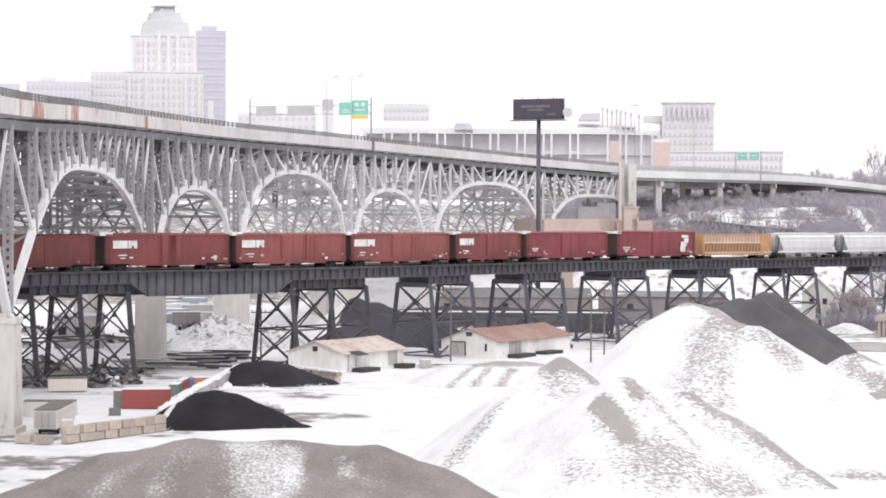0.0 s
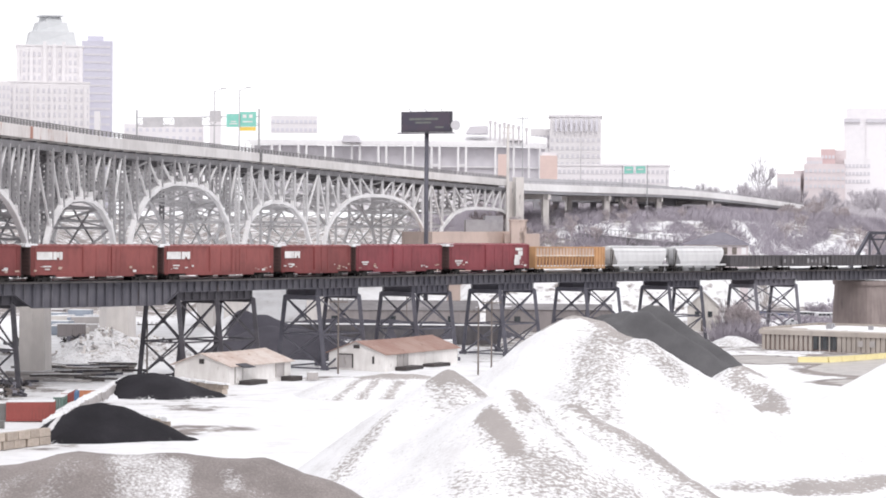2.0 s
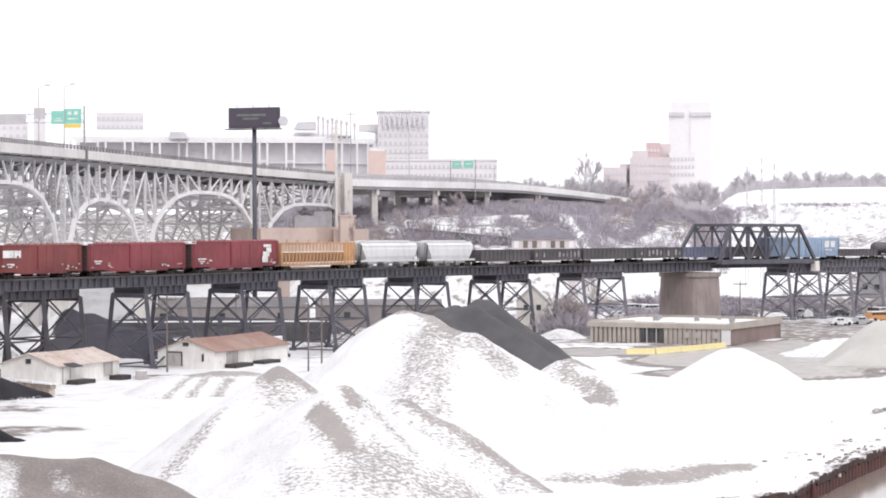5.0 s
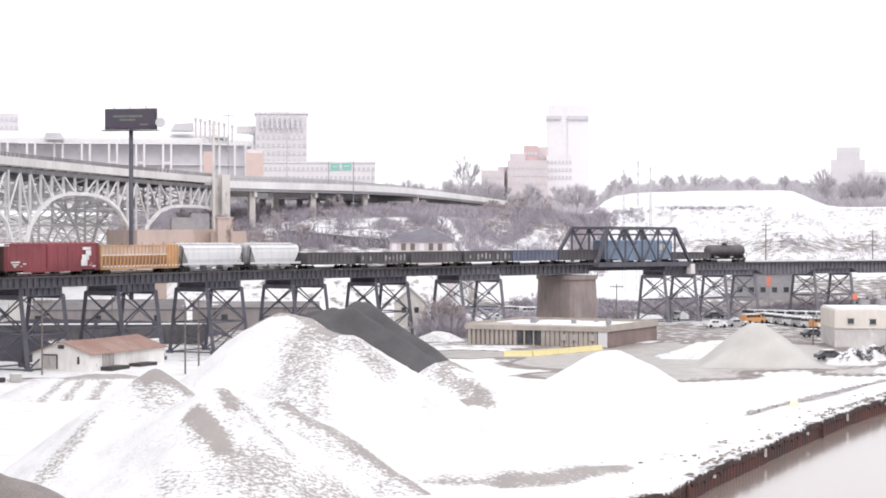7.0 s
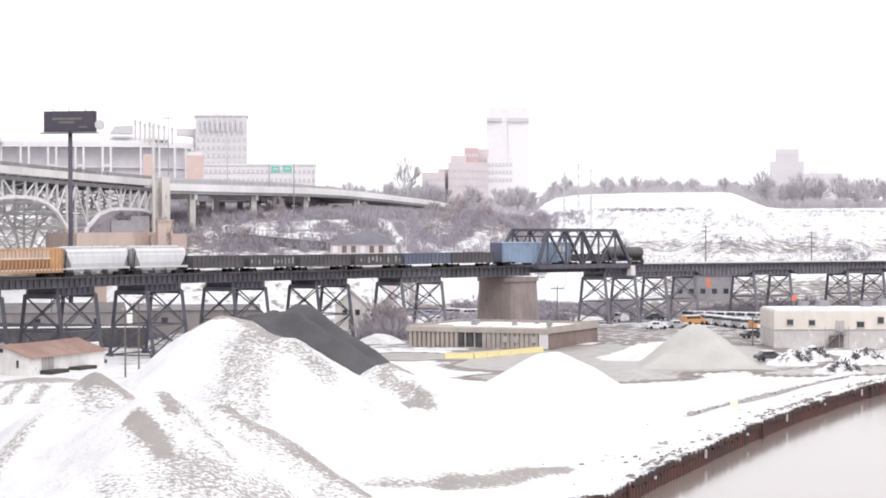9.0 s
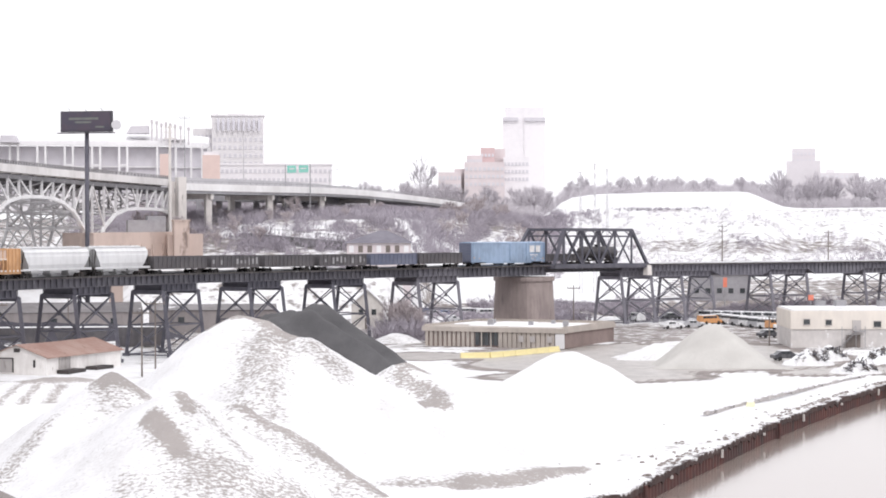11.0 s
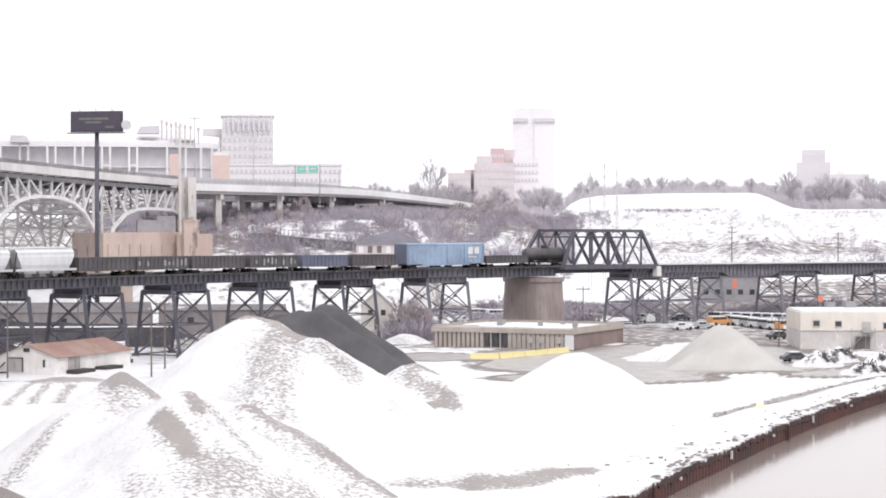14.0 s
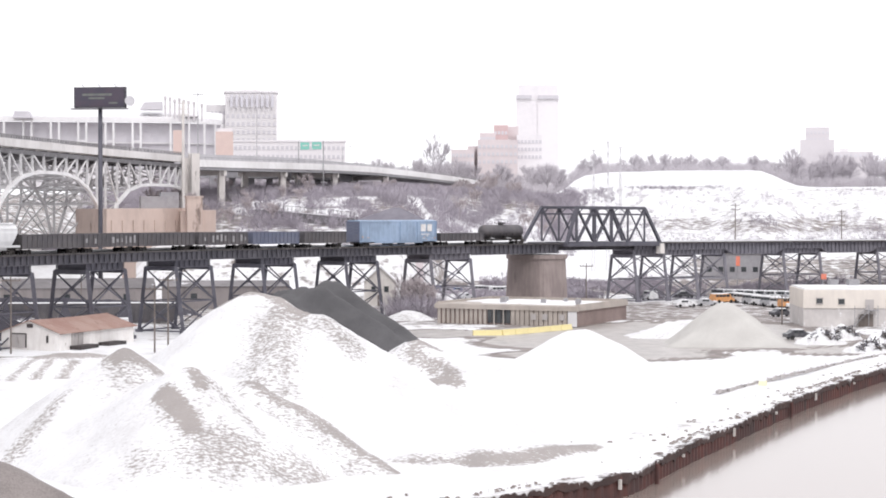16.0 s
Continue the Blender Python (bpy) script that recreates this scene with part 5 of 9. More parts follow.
def build_road_bridge():
    root = thing("road_bridge", label="pale steel deck-truss highway bridge with arched spans", category="bridge", kind="structure")
    # arched spans: start, end in steps of EDGE, crown height
    GROW = (1, 1, 0.87, 0.8, 0.94, 1, 1, 1)      # where the crown lies between the piers
    spans = [(1, 2, 24.0, 14), (2, 3, 24.0, 12), (3, 5, 25.2, 14), (5, 6, 23.7, 8), (6, 7, 26.9, 10), (7, 8, 24.6, 7), (8, 9, 26.6, 11), (9, 10, 24.6, 8)]
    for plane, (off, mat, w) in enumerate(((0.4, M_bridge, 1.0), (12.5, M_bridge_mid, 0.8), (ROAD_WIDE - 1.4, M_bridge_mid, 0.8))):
        for si, (k0, k1, crown, n) in enumerate(spans):
            if plane and si == 0:
                continue
            sh_t, sh_b = Shape(), Shape()
            tops, lows, sides = [], [], []
            for i in range(2 * n + 1):
                u = i / (2 * n)
                p, w_ = edge_at(k0 + (k1 - k0) * u ** GROW[si])
                q = p + inward(w_) * off
                tops.append(Vector((q.x, q.y, p.z - 0.9)))
                v = abs(2 * u - 1)
                foot = FOOT_Z
                if si == len(spans) - 1 and u > 0.5:
                    foot = crown - 1.0
                z = crown - (crown - foot) * arch_drop(v)
                lows.append(Vector((q.x, q.y, min(z, p.z - 2.4))))
                sides.append(inward(w_))
            posts, diag = Shape(), Shape()
            slim = 0.27 if plane == 0 else 0.24
            for i in range(0, 2 * n, 2):
                sh_t.beam(tops[i], tops[i + 2], 0.5, 0.85)
            last = 2 * n + 1 if si == len(spans) - 1 else 2 * n
            for i in range(0, last, 2):
                if si < 6:
                    back = Vector((-sides[i].y, sides[i].x, 0)) * -0.45
                    perforated(posts, lows[i] + back, tops[i] + back, 0.95, 0.4, sides[i])
                else:
                    posts.beam(lows[i], tops[i], 0.5, 0.4)
                out_i = i - 2 if i < n else i + 2
                if plane and i % 4:
                    continue
                if i == n:
                    diag.beam(lows[i], tops[i - 1], slim, slim)
                    diag.beam(lows[i], tops[i + 1], slim, slim)
                elif 0 <= out_i <= 2 * n:
                    diag.beam(lows[i] + Vector((0, 0, 0.3)), tops[out_i], slim, slim)
            for i in range(0, 2 * n, 2):
                sh_b.beam(lows[i], lows[i + 2], 0.7 if plane == 0 else 0.5, 0.66 if plane == 0 else 0.5)
            for i in range(0, last, 2):
                sh_b.box((lows[i].x, lows[i].y, lows[i].z + 0.55), (0.5, 0.75, 1.4), math.degrees(math.atan2(w_.y, w_.x)), 0.7)
            # shadow below the deck edge is painted in by this dark colour
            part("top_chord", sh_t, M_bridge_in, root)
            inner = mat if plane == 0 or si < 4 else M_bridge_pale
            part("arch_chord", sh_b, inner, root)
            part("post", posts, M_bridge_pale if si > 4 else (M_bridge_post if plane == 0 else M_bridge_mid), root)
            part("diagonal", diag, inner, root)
    # sway bracing, floor beams and bracing between the trusses
    for si, (k0, k1, crown, n) in enumerate(spans[1:]):
        br, fb = Shape(), Shape()
        offs = (0.4, 12.5, ROAD_WIDE - 1.4)
        nodes = []
        for i in range(n + 1):
            u = i / n
            p, w_ = edge_at(k0 + (k1 - k0) * u ** GROW[si + 1])
            v = abs(2 * u - 1)
            z = min(crown - (crown - FOOT_Z) * arch_drop(v), p.z - 2.4)
            if si == len(spans) - 2 and u > 0.5:
                z = crown
            nodes.append([p + inward(w_) * o + Vector((0, 0, z - p.z)) for o in offs])
            a, b = p + inward(w_) * 2.2, p + inward(w_) * (ROAD_WIDE - 2.2)
            fb.beam((a.x, a.y, p.z - 0.5), (b.x, b.y, p.z - 0.5), 0.4, 0.95)
            tops = [p + inward(w_) * o + Vector((0, 0, -1.6)) for o in offs]
            for j in range(2):
                br.beam(nodes[-1][j], nodes[-1][j + 1], 0.32, 0.4)
                if i % 2 == 0:
                    br.beam(nodes[-1][j], tops[j + 1], 0.25, 0.25)
                    br.beam(nodes[-1][j + 1], tops[j], 0.25, 0.25)
        for a, b in zip(nodes, nodes[1:]):
            for j in range(2):
                br.beam(a[j], b[j + 1], 0.24, 0.28)
                br.beam(a[j + 1], b[j], 0.2, 0.24)
        # bracing and floor beams carry the shade under the deck in their colour
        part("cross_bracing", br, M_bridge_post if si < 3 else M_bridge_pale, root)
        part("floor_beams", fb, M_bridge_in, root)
    # deck slab, fascia, parapet with posts
    steps = 240
    deck, fas, old = Shape(), Shape(), Shape()
    pts = []
    for i in range(steps + 1):
        p, w_ = edge_at(10.0 * i / steps)
        pts.append((p, inward(w_)))
    for i in range(steps):
        (p, n1), (q, n2) = pts[i], pts[i + 1]
        up = Vector((0, 0, 1))
        a0, a1, b0, b1 = p + n1 * 0.3, p + n1 * (ROAD_WIDE - 0.3), q + n2 * 0.3, q + n2 * (ROAD_WIDE - 0.3)
        deck.hexa([a0, b0, b1, a1, a0 + up * 1.2, b0 + up * 1.2, b1 + up * 1.2, a1 + up * 1.2])
        for s, f0, f1 in ((fas, 0.0, 0.28), (fas, ROAD_WIDE - 0.28, ROAD_WIDE)):
            c0, c1, d0, d1 = p + n1 * f0, p + n1 * f1, q + n2 * f0, q + n2 * f1
            s = s if i > 128 else old
            s.hexa([c0, d0, d1, c1, c0 + up * 1.55, d0 + up * 1.55, d1 + up * 1.55, c1 + up * 1.55])
    part("deck_slab", deck, M_concrete, root)
    part("fascia", fas, M_fascia, root)
    part("fascia", old, M_fascia_rust, root, "pale fascia with rust runs")
    rails, posts = Shape(), Shape()
    for i in range(steps):
        (p, n1), (q, n2) = pts[i], pts[i + 1]
        for f in (0.15, ROAD_WIDE - 0.15):
            for z in (1.78, 2.02, 2.28):
                rails.beam(p + n1 * f + Vector((0, 0, z)), q + n2 * f + Vector((0, 0, z)), 0.1, 0.13)
            m = max(1, int((q - p).length / 1.1))
            for j in range(m):
                c = p.lerp(q, j / m) + n1 * f
                posts.box((c.x, c.y, c.z + 1.9), (0.2, 0.2, 0.85))
    part("parapet_rail", rails, M_parapet, root)
    tagged(part("parapet_posts", posts, M_parapet, root), kind="stuff")
    # expansion joint in the fascia
    p, w_ = edge_at(7.26)
    j = Shape()
    j.box((p.x - 0.02, p.y, p.z + 0.8), (0.8, 0.5, 1.7), math.degrees(math.atan2(w_.y, w_.x)))
    part("joint_plate", j, M_parapet, root)
    # piers: one stout concrete column under each outer truss, with a tie beam
    for k in PIERS[1:]:
        p, w_ = edge_at(k)
        n1 = inward(w_)
        turn = math.degrees(math.atan2(w_.y, w_.x))
        for o in ({3: 1.1, 5: 0.2}.get(k, 0.3), ROAD_WIDE - 1.4):
            c = p + n1 * o
            base = -4.0 if k == 2 else -0.5
            col = Shape().box((c.x, c.y, (FOOT_Z - 0.8 + base) / 2), (3.7, 3.5, FOOT_Z - 0.8 - base), turn, 0.93)
            col.box((c.x, c.y, FOOT_Z - 0.55), (3.7, 3.6, 0.5), turn)
            col.box((c.x, c.y, FOOT_Z - 0.15), (1.6, 1.6, 0.5), turn)
            col.box((c.x, c.y, base + 0.5), (4.2, 4.0, 1.0), turn)
            part("pier_column", col, M_concrete, root)
    # tall end pillar with its stepped brick base
    top = (-19.9, 527.6, 32.20)
    pl = Shape()
    pl.box((top[0], top[1], (top[2] + 20.0) / 2), (2.0, 2.6, top[2] - 20.0), 20)
    pl.box((top[0] - 2.2, top[1] + 2.0, (top[2] + 16.0) / 2), (1.6, 2.4, top[2] - 18.0), 20)
    part("end_pillar", pl, M_concrete, root, "pale concrete end pillar")


build_road_bridge()

M_white_barrier = surface("white_concrete_barrier", (0.82, 0.81, 0.81), (0.7, 0.685, 0.68), 0.8, 0, 0.1, 0.8, (0.5, 0.47, 0.46), (0.64, 0.76), (1, 1, 0.4))
M_tan_wall = surface("tan_wall", (0.56, 0.45, 0.4), (0.46, 0.365, 0.325), 0.85, 0, 0.12, 0.8, (0.2, 0.15, 0.13), (0.6, 0.72), (1, 1, 0.3))


M_grey_shed = surface("grey_sheet_shed", (0.36, 0.352, 0.372), (0.28, 0.273, 0.29), 0.7, 0, 0.2, 1.2, None)


def build_abutment():
    root = thing("abutment_building", label="tan concrete bridge abutment building with stepped tower", category="building", kind="structure")
    a, b, c = (-36.3, 472.6, 19.09), (-21.0, 485.5, 19.27), (-14.4, 479.8, 19.02)
    s = Shape()
    s.hexa([(a[0], a[1], 0), (b[0], b[1], 0), (b[0] + 2, b[1] + 16, 0), (a[0] - 8, a[1] + 16, 0),
            (a[0], a[1], a[2]), (b[0], b[1], b[2]), (b[0] + 2, b[1] + 16, b[2]), (a[0] - 8, a[1] + 16, a[2])])
    part("long_wall", s, M_tan_wall, root)
    s = Shape()
    for i in range(7):
        u = (i + 0.5) / 7
        s.box((a[0] + (b[0] - a[0]) * u, a[1] + (b[1] - a[1]) * u - 0.1, a[2] - 3.6), (0.5, 0.4, 2.2), 42)
    part("pilaster", s, M_tan_wall, root)
    s = Shape()
    s.box((c[0] - 2.4, c[1] + 6, (c[2] - 0.2) / 2), (5.4, 10, c[2] - 0.2), 8)
    s.box((b[0] + 1.0, b[1] + 1, (b[2] - 0.6) / 2), (3.4, 9, b[2] - 0.6), 8)
    part("end_block", s, M_tan_wall, root)
    d = (-18.2, 481.7, 21.62)
    s = Shape()
    s.box((d[0], d[1], d[2] / 2), (3.3, 4.5, d[2]), 8)
    s.box((d[0], d[1], d[2] + 0.1), (3.7, 4.9, 0.35), 8)
    part("stepped_tower", s, M_tan_wall, root)
    # grey sheds on the roof
    s = Shape()
    for q, wd, h in (((-26.9, 491.3, 20.54), 7, 2.6), ((-24.2, 493.4, 21.04), 4, 3.4)):
        s.box((q[0], q[1], q[2] - 0.6), (wd, 5, h + 1.2), 8)
    part("roof_shed", s, M_grey_shed, root)


build_abutment()


M_far_wall = surface("weathered_noise_wall", (0.52, 0.505, 0.525), (0.44, 0.428, 0.446), 0.85, 0, 0.1, 0.8, (0.34, 0.325, 0.34), (0.62, 0.74), (1, 1, 0.4))


def build_approach():
    """The concrete approach road that runs on from the bridge, on columns."""
    root = thing("approach_viaduct", label="pale concrete approach viaduct on slim columns", category="viaduct", kind="structure")
    pts = [Vector(v) for v in ((-19.5, 527.6, 28.36), (-3.6, 560.0, 28.45), (11.5, 599.9, 28.76), (25.7, 649.5, 28.99), (40.3, 698.8, 28.61), (59.3, 757.7, 27.59), (74.4, 816.6, 26.71))]
    deck, wall, rail, back = Shape(), Shape(), Shape(), Shape()
    prev = None
    n = 60
    for i in range(n + 1):
        k = (len(pts) - 1) * i / n
        j = min(int(k), len(pts) - 2)
        p = spline(pts, j, k - j)
        q = spline(pts, j, k - j + 0.01)
        nn = inward((q - p).normalized())
        if prev is not None:
            (a, n1) = prev
            up = Vector((0, 0, 1))
            b = p
            deck.hexa([a, b, b + nn * 14, a + n1 * 14, a + up * 1.2, b + up * 1.2, b + nn * 14 + up * 1.2, a + n1 * 14 + up * 1.2])
            wall.hexa([a - n1 * 0.3 + up * 0.7, b - nn * 0.3 + up * 0.7, b + nn * 0.2 + up * 0.7, a + n1 * 0.2 + up * 0.7,
                       a - n1 * 0.3 + up * 2.4, b - nn * 0.3 + up * 2.4, b + nn * 0.2 + up * 2.4, a + n1 * 0.2 + up * 2.4])
            back.hexa([a + n1 * 13.6 + up * 1.2, b + nn * 13.6 + up * 1.2, b + nn * 14 + up * 1.2, a + n1 * 14 + up * 1.2,
                       a + n1 * 13.6 + up * 4.3, b + nn * 13.6 + up * 4.3, b + nn * 14 + up * 4.3, a + n1 * 14 + up * 4.3])
            rail.beam(a + up * 3.0, b + up * 3.0, 0.12, 0.14)
            rail.beam(a + up * 2.5, a + up * 3.0, 0.1, 0.1)
        prev = (p, nn)
        if i in (5, 14, 24, 36):
            g = Shape()
            z0 = 12.0
            for o in (1.5, 12.0):
                c = p + nn * o
                g.box((c.x, c.y, (z0 + p.z) / 2), (1.5, 1.5, p.z - z0), 20)
            c = p + nn * 7
            g.beam(p + nn * 0.3 + Vector((0, 0, -0.6)), p + nn * 13.7 + Vector((0, 0, -0.6)), 1.4, 1.3)
            part("column", g, M_concrete, root)
    part("deck", deck, M_grey_shed, root)
    part("barrier_wall", wall, M_white_barrier, root, "pale concrete side barrier")
    part("side_rail", rail, M_bridge_post, root)
    part("noise_wall", back, M_far_wall, root, "grey noise wall on the far side")
    # lower, darker carriageway behind on short columns
    s = Shape()
    pts2 = [Vector(v) for v in ((-17.6, 599.7, 28.13), (-4.0, 620.0, 28.25), (9.1, 649.9, 28.16), (20.2, 689.7, 27.95))]
    for a, b in zip(pts2, pts2[1:]):
        s.beam(a, b, 10, 1.6)
    part("lower_deck", s, M_grey_shed, root)
    for a in range(9):
        k = 3 * a / 8.01
        j = int(k)
        p = pts2[j].lerp(pts2[j + 1], k - j)
        part("column", Shape().box((p.x, p.y, p.z / 2), (1.6, 1.6, p.z), 10), M_grey_shed, root)


build_approach()


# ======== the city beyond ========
# distance haze is put into the city and green sign colours by lightening
M_limestone = surface("hazed_limestone", (0.725, 0.705, 0.715), (0.67, 0.65, 0.662), 0.85, 0, 0.02, 0.3, None, bump=0.2)
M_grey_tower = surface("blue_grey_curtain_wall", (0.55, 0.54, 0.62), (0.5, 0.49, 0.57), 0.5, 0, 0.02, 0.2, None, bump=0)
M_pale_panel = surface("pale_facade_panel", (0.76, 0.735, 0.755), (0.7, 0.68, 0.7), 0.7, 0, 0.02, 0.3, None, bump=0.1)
M_pink_brick = surface("hazed_pink_brick", (0.65, 0.585, 0.595), (0.58, 0.52, 0.53), 0.85, 0, 0.03, 0.4, None, bump=0.2)
M_red_brick = surface("hazed_red_brick", (0.58, 0.44, 0.44), (0.52, 0.39, 0.39), 0.85, 0, 0.03, 0.4, None, bump=0.2)
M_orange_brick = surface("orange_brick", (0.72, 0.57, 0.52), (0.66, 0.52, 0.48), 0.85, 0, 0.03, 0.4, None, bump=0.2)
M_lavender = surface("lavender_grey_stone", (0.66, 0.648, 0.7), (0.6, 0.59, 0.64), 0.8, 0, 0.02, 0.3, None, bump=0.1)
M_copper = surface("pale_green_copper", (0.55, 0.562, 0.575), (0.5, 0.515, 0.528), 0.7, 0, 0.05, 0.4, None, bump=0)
M_far_glass = surface("hazed_window_glass", (0.63, 0.613, 0.645), (0.575, 0.56, 0.595), 0.25, 0, 0.05, 0.4, None, bump=0)
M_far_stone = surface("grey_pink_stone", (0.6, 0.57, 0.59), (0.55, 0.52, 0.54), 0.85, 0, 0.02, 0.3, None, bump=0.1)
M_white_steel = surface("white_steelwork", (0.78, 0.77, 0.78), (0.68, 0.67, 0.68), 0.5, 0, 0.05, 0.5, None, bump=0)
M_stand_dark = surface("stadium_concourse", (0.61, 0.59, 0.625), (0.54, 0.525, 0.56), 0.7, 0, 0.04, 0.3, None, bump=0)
M_green_sign = surface("green_road_sign", (0.2, 0.52, 0.44), (0.25, 0.56, 0.48), 0.4, 0, 0.5, 3.0, None, bump=0)
M_yellow_sign = surface("yellow_road_sign", (0.75, 0.55, 0.12), (0.7, 0.5, 0.1), 0.4, 0, 0.5, 3.0, None, bump=0)
M_sign_back = surface("sign_back_aluminium", (0.36, 0.355, 0.37), (0.3, 0.295, 0.31), 0.5, 0.4, 0.5, 3.0, None, bump=0)
WINDOWS = {}


def window_mesh(w, h, mat):
    key = (round(w, 2), round(h, 2), mat.name)
    if key not in WINDOWS:
        s = Shape()
        s.box((0, -0.03, 0), (w, 0.14, h))
        s.box((0, -0.12, -h / 2 - 0.08), (w + 0.25, 0.25, 0.16))
        s.box((0, -0.1, 0), (0.12, 0.1, h))
        me = s.mesh("window")
        me.materials.append(mat)
        WINDOWS[key] = me
    return WINDOWS[key]


def block(root, a, b, z0, depth, mat, cols=0, rows=0, win=(1.6, 2.2), top_gap=3.0, pitch=None, glass=None, name="wall", cornice=0.0, side=0):
    """A rectangular part of a building whose front runs from a to b (top corners), with windows as parts."""
    a, b = Vector(a), Vector(b)
    d = Vector((b.x - a.x, b.y - a.y, 0))
    wide, turn = d.length, math.degrees(math.atan2(d.y, d.x))
    n = Vector((-d.y, d.x, 0)).normalized()
    top = a.z
    c = (a + b) / 2 + n * (depth / 2)
    s = Shape().box((c.x, c.y, (top + z0) / 2), (wide, depth, top - z0), turn)
    if cornice:
        s.box((c.x, c.y, top + 0.4), (wide + cornice, depth + cornice, 0.9), turn)
    part(name, s, mat, root)
    pitch = pitch or 3.9
    for i in range(cols):
        for j in range(rows):
            u = (i + 0.5) / cols
            z = top - top_gap - j * pitch
            if z < z0 + 2:
                continue
            p = a + d * u
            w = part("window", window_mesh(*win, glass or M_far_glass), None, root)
            w.matrix_basis = pose(p.x, p.y, z, 0, 0, turn)
    return turn


def far_building(label, category="building"):
    return thing("building", label=label, category=category, group="city buildings beyond the valley")


def build_city():
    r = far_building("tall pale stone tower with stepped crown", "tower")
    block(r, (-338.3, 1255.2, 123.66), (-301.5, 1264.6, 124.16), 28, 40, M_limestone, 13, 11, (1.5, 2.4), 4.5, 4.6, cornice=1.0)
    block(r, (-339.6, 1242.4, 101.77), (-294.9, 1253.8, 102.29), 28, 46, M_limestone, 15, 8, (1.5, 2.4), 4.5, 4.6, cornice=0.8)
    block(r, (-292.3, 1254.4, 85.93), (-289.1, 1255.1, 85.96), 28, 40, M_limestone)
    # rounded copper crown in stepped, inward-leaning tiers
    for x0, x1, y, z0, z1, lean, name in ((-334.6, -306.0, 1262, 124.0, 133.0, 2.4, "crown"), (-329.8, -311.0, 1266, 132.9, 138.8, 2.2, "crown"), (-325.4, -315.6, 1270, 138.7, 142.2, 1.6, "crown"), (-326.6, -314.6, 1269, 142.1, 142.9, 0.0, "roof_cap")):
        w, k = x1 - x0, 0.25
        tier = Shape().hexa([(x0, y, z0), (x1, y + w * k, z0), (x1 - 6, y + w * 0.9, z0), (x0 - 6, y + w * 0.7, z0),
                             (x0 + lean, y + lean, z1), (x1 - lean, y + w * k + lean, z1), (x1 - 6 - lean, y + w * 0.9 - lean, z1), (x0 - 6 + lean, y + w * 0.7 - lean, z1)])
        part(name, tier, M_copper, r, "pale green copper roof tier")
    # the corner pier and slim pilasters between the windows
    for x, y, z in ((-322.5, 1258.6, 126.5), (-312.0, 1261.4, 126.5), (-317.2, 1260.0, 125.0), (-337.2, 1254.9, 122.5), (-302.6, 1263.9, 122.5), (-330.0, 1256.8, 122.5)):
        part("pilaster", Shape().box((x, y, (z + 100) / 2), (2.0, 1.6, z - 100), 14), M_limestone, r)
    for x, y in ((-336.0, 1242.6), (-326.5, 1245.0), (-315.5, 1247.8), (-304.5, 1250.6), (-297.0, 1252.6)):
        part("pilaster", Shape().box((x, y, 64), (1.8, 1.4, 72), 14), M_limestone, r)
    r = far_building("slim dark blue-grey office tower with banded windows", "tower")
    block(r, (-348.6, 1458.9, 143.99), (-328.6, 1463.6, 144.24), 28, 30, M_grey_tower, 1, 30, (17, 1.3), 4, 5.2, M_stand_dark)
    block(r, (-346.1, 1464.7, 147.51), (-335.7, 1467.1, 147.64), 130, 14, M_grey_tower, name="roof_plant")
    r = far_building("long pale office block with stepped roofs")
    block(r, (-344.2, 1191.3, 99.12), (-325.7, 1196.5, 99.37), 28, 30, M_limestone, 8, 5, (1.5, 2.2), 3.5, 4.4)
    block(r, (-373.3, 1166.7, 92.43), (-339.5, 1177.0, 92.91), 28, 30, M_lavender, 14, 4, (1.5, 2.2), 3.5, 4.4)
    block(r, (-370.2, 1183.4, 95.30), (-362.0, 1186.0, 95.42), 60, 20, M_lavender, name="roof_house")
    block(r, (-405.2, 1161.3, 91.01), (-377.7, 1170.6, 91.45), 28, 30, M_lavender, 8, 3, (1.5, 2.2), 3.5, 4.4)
    r = far_building("white low office building behind the highway")
    block(r, (-171.8, 1137.1, 77.70), (-147.9, 1140.5, 77.80), 28, 30, M_pale_panel, 10, 4, (1.6, 1.6), 3, 4.2, M_lavender)
    block(r, (-204.9, 1141.8, 79.81), (-199.0, 1142.8, 79.85), 28, 20, M_pale_panel)
    block(r, (-252.6, 1152.6, 73.92), (-211.4, 1160.9, 72.69), 28, 30, M_pale_panel, 12, 2, (1.6, 1.6), 3, 4.2, M_lavender)
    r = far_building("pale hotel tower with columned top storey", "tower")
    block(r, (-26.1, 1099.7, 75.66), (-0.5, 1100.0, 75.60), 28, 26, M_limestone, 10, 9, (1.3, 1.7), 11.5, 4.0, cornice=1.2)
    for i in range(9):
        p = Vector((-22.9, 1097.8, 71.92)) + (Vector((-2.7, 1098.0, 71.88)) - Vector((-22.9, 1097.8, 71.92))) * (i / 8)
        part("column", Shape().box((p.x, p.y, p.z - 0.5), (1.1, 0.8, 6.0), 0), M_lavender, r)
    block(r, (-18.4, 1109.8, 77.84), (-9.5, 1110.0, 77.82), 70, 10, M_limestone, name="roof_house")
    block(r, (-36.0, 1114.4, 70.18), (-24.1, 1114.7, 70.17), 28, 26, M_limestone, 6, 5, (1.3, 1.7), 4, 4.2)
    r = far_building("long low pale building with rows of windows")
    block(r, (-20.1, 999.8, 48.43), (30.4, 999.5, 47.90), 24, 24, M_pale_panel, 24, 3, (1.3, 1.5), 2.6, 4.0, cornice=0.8)
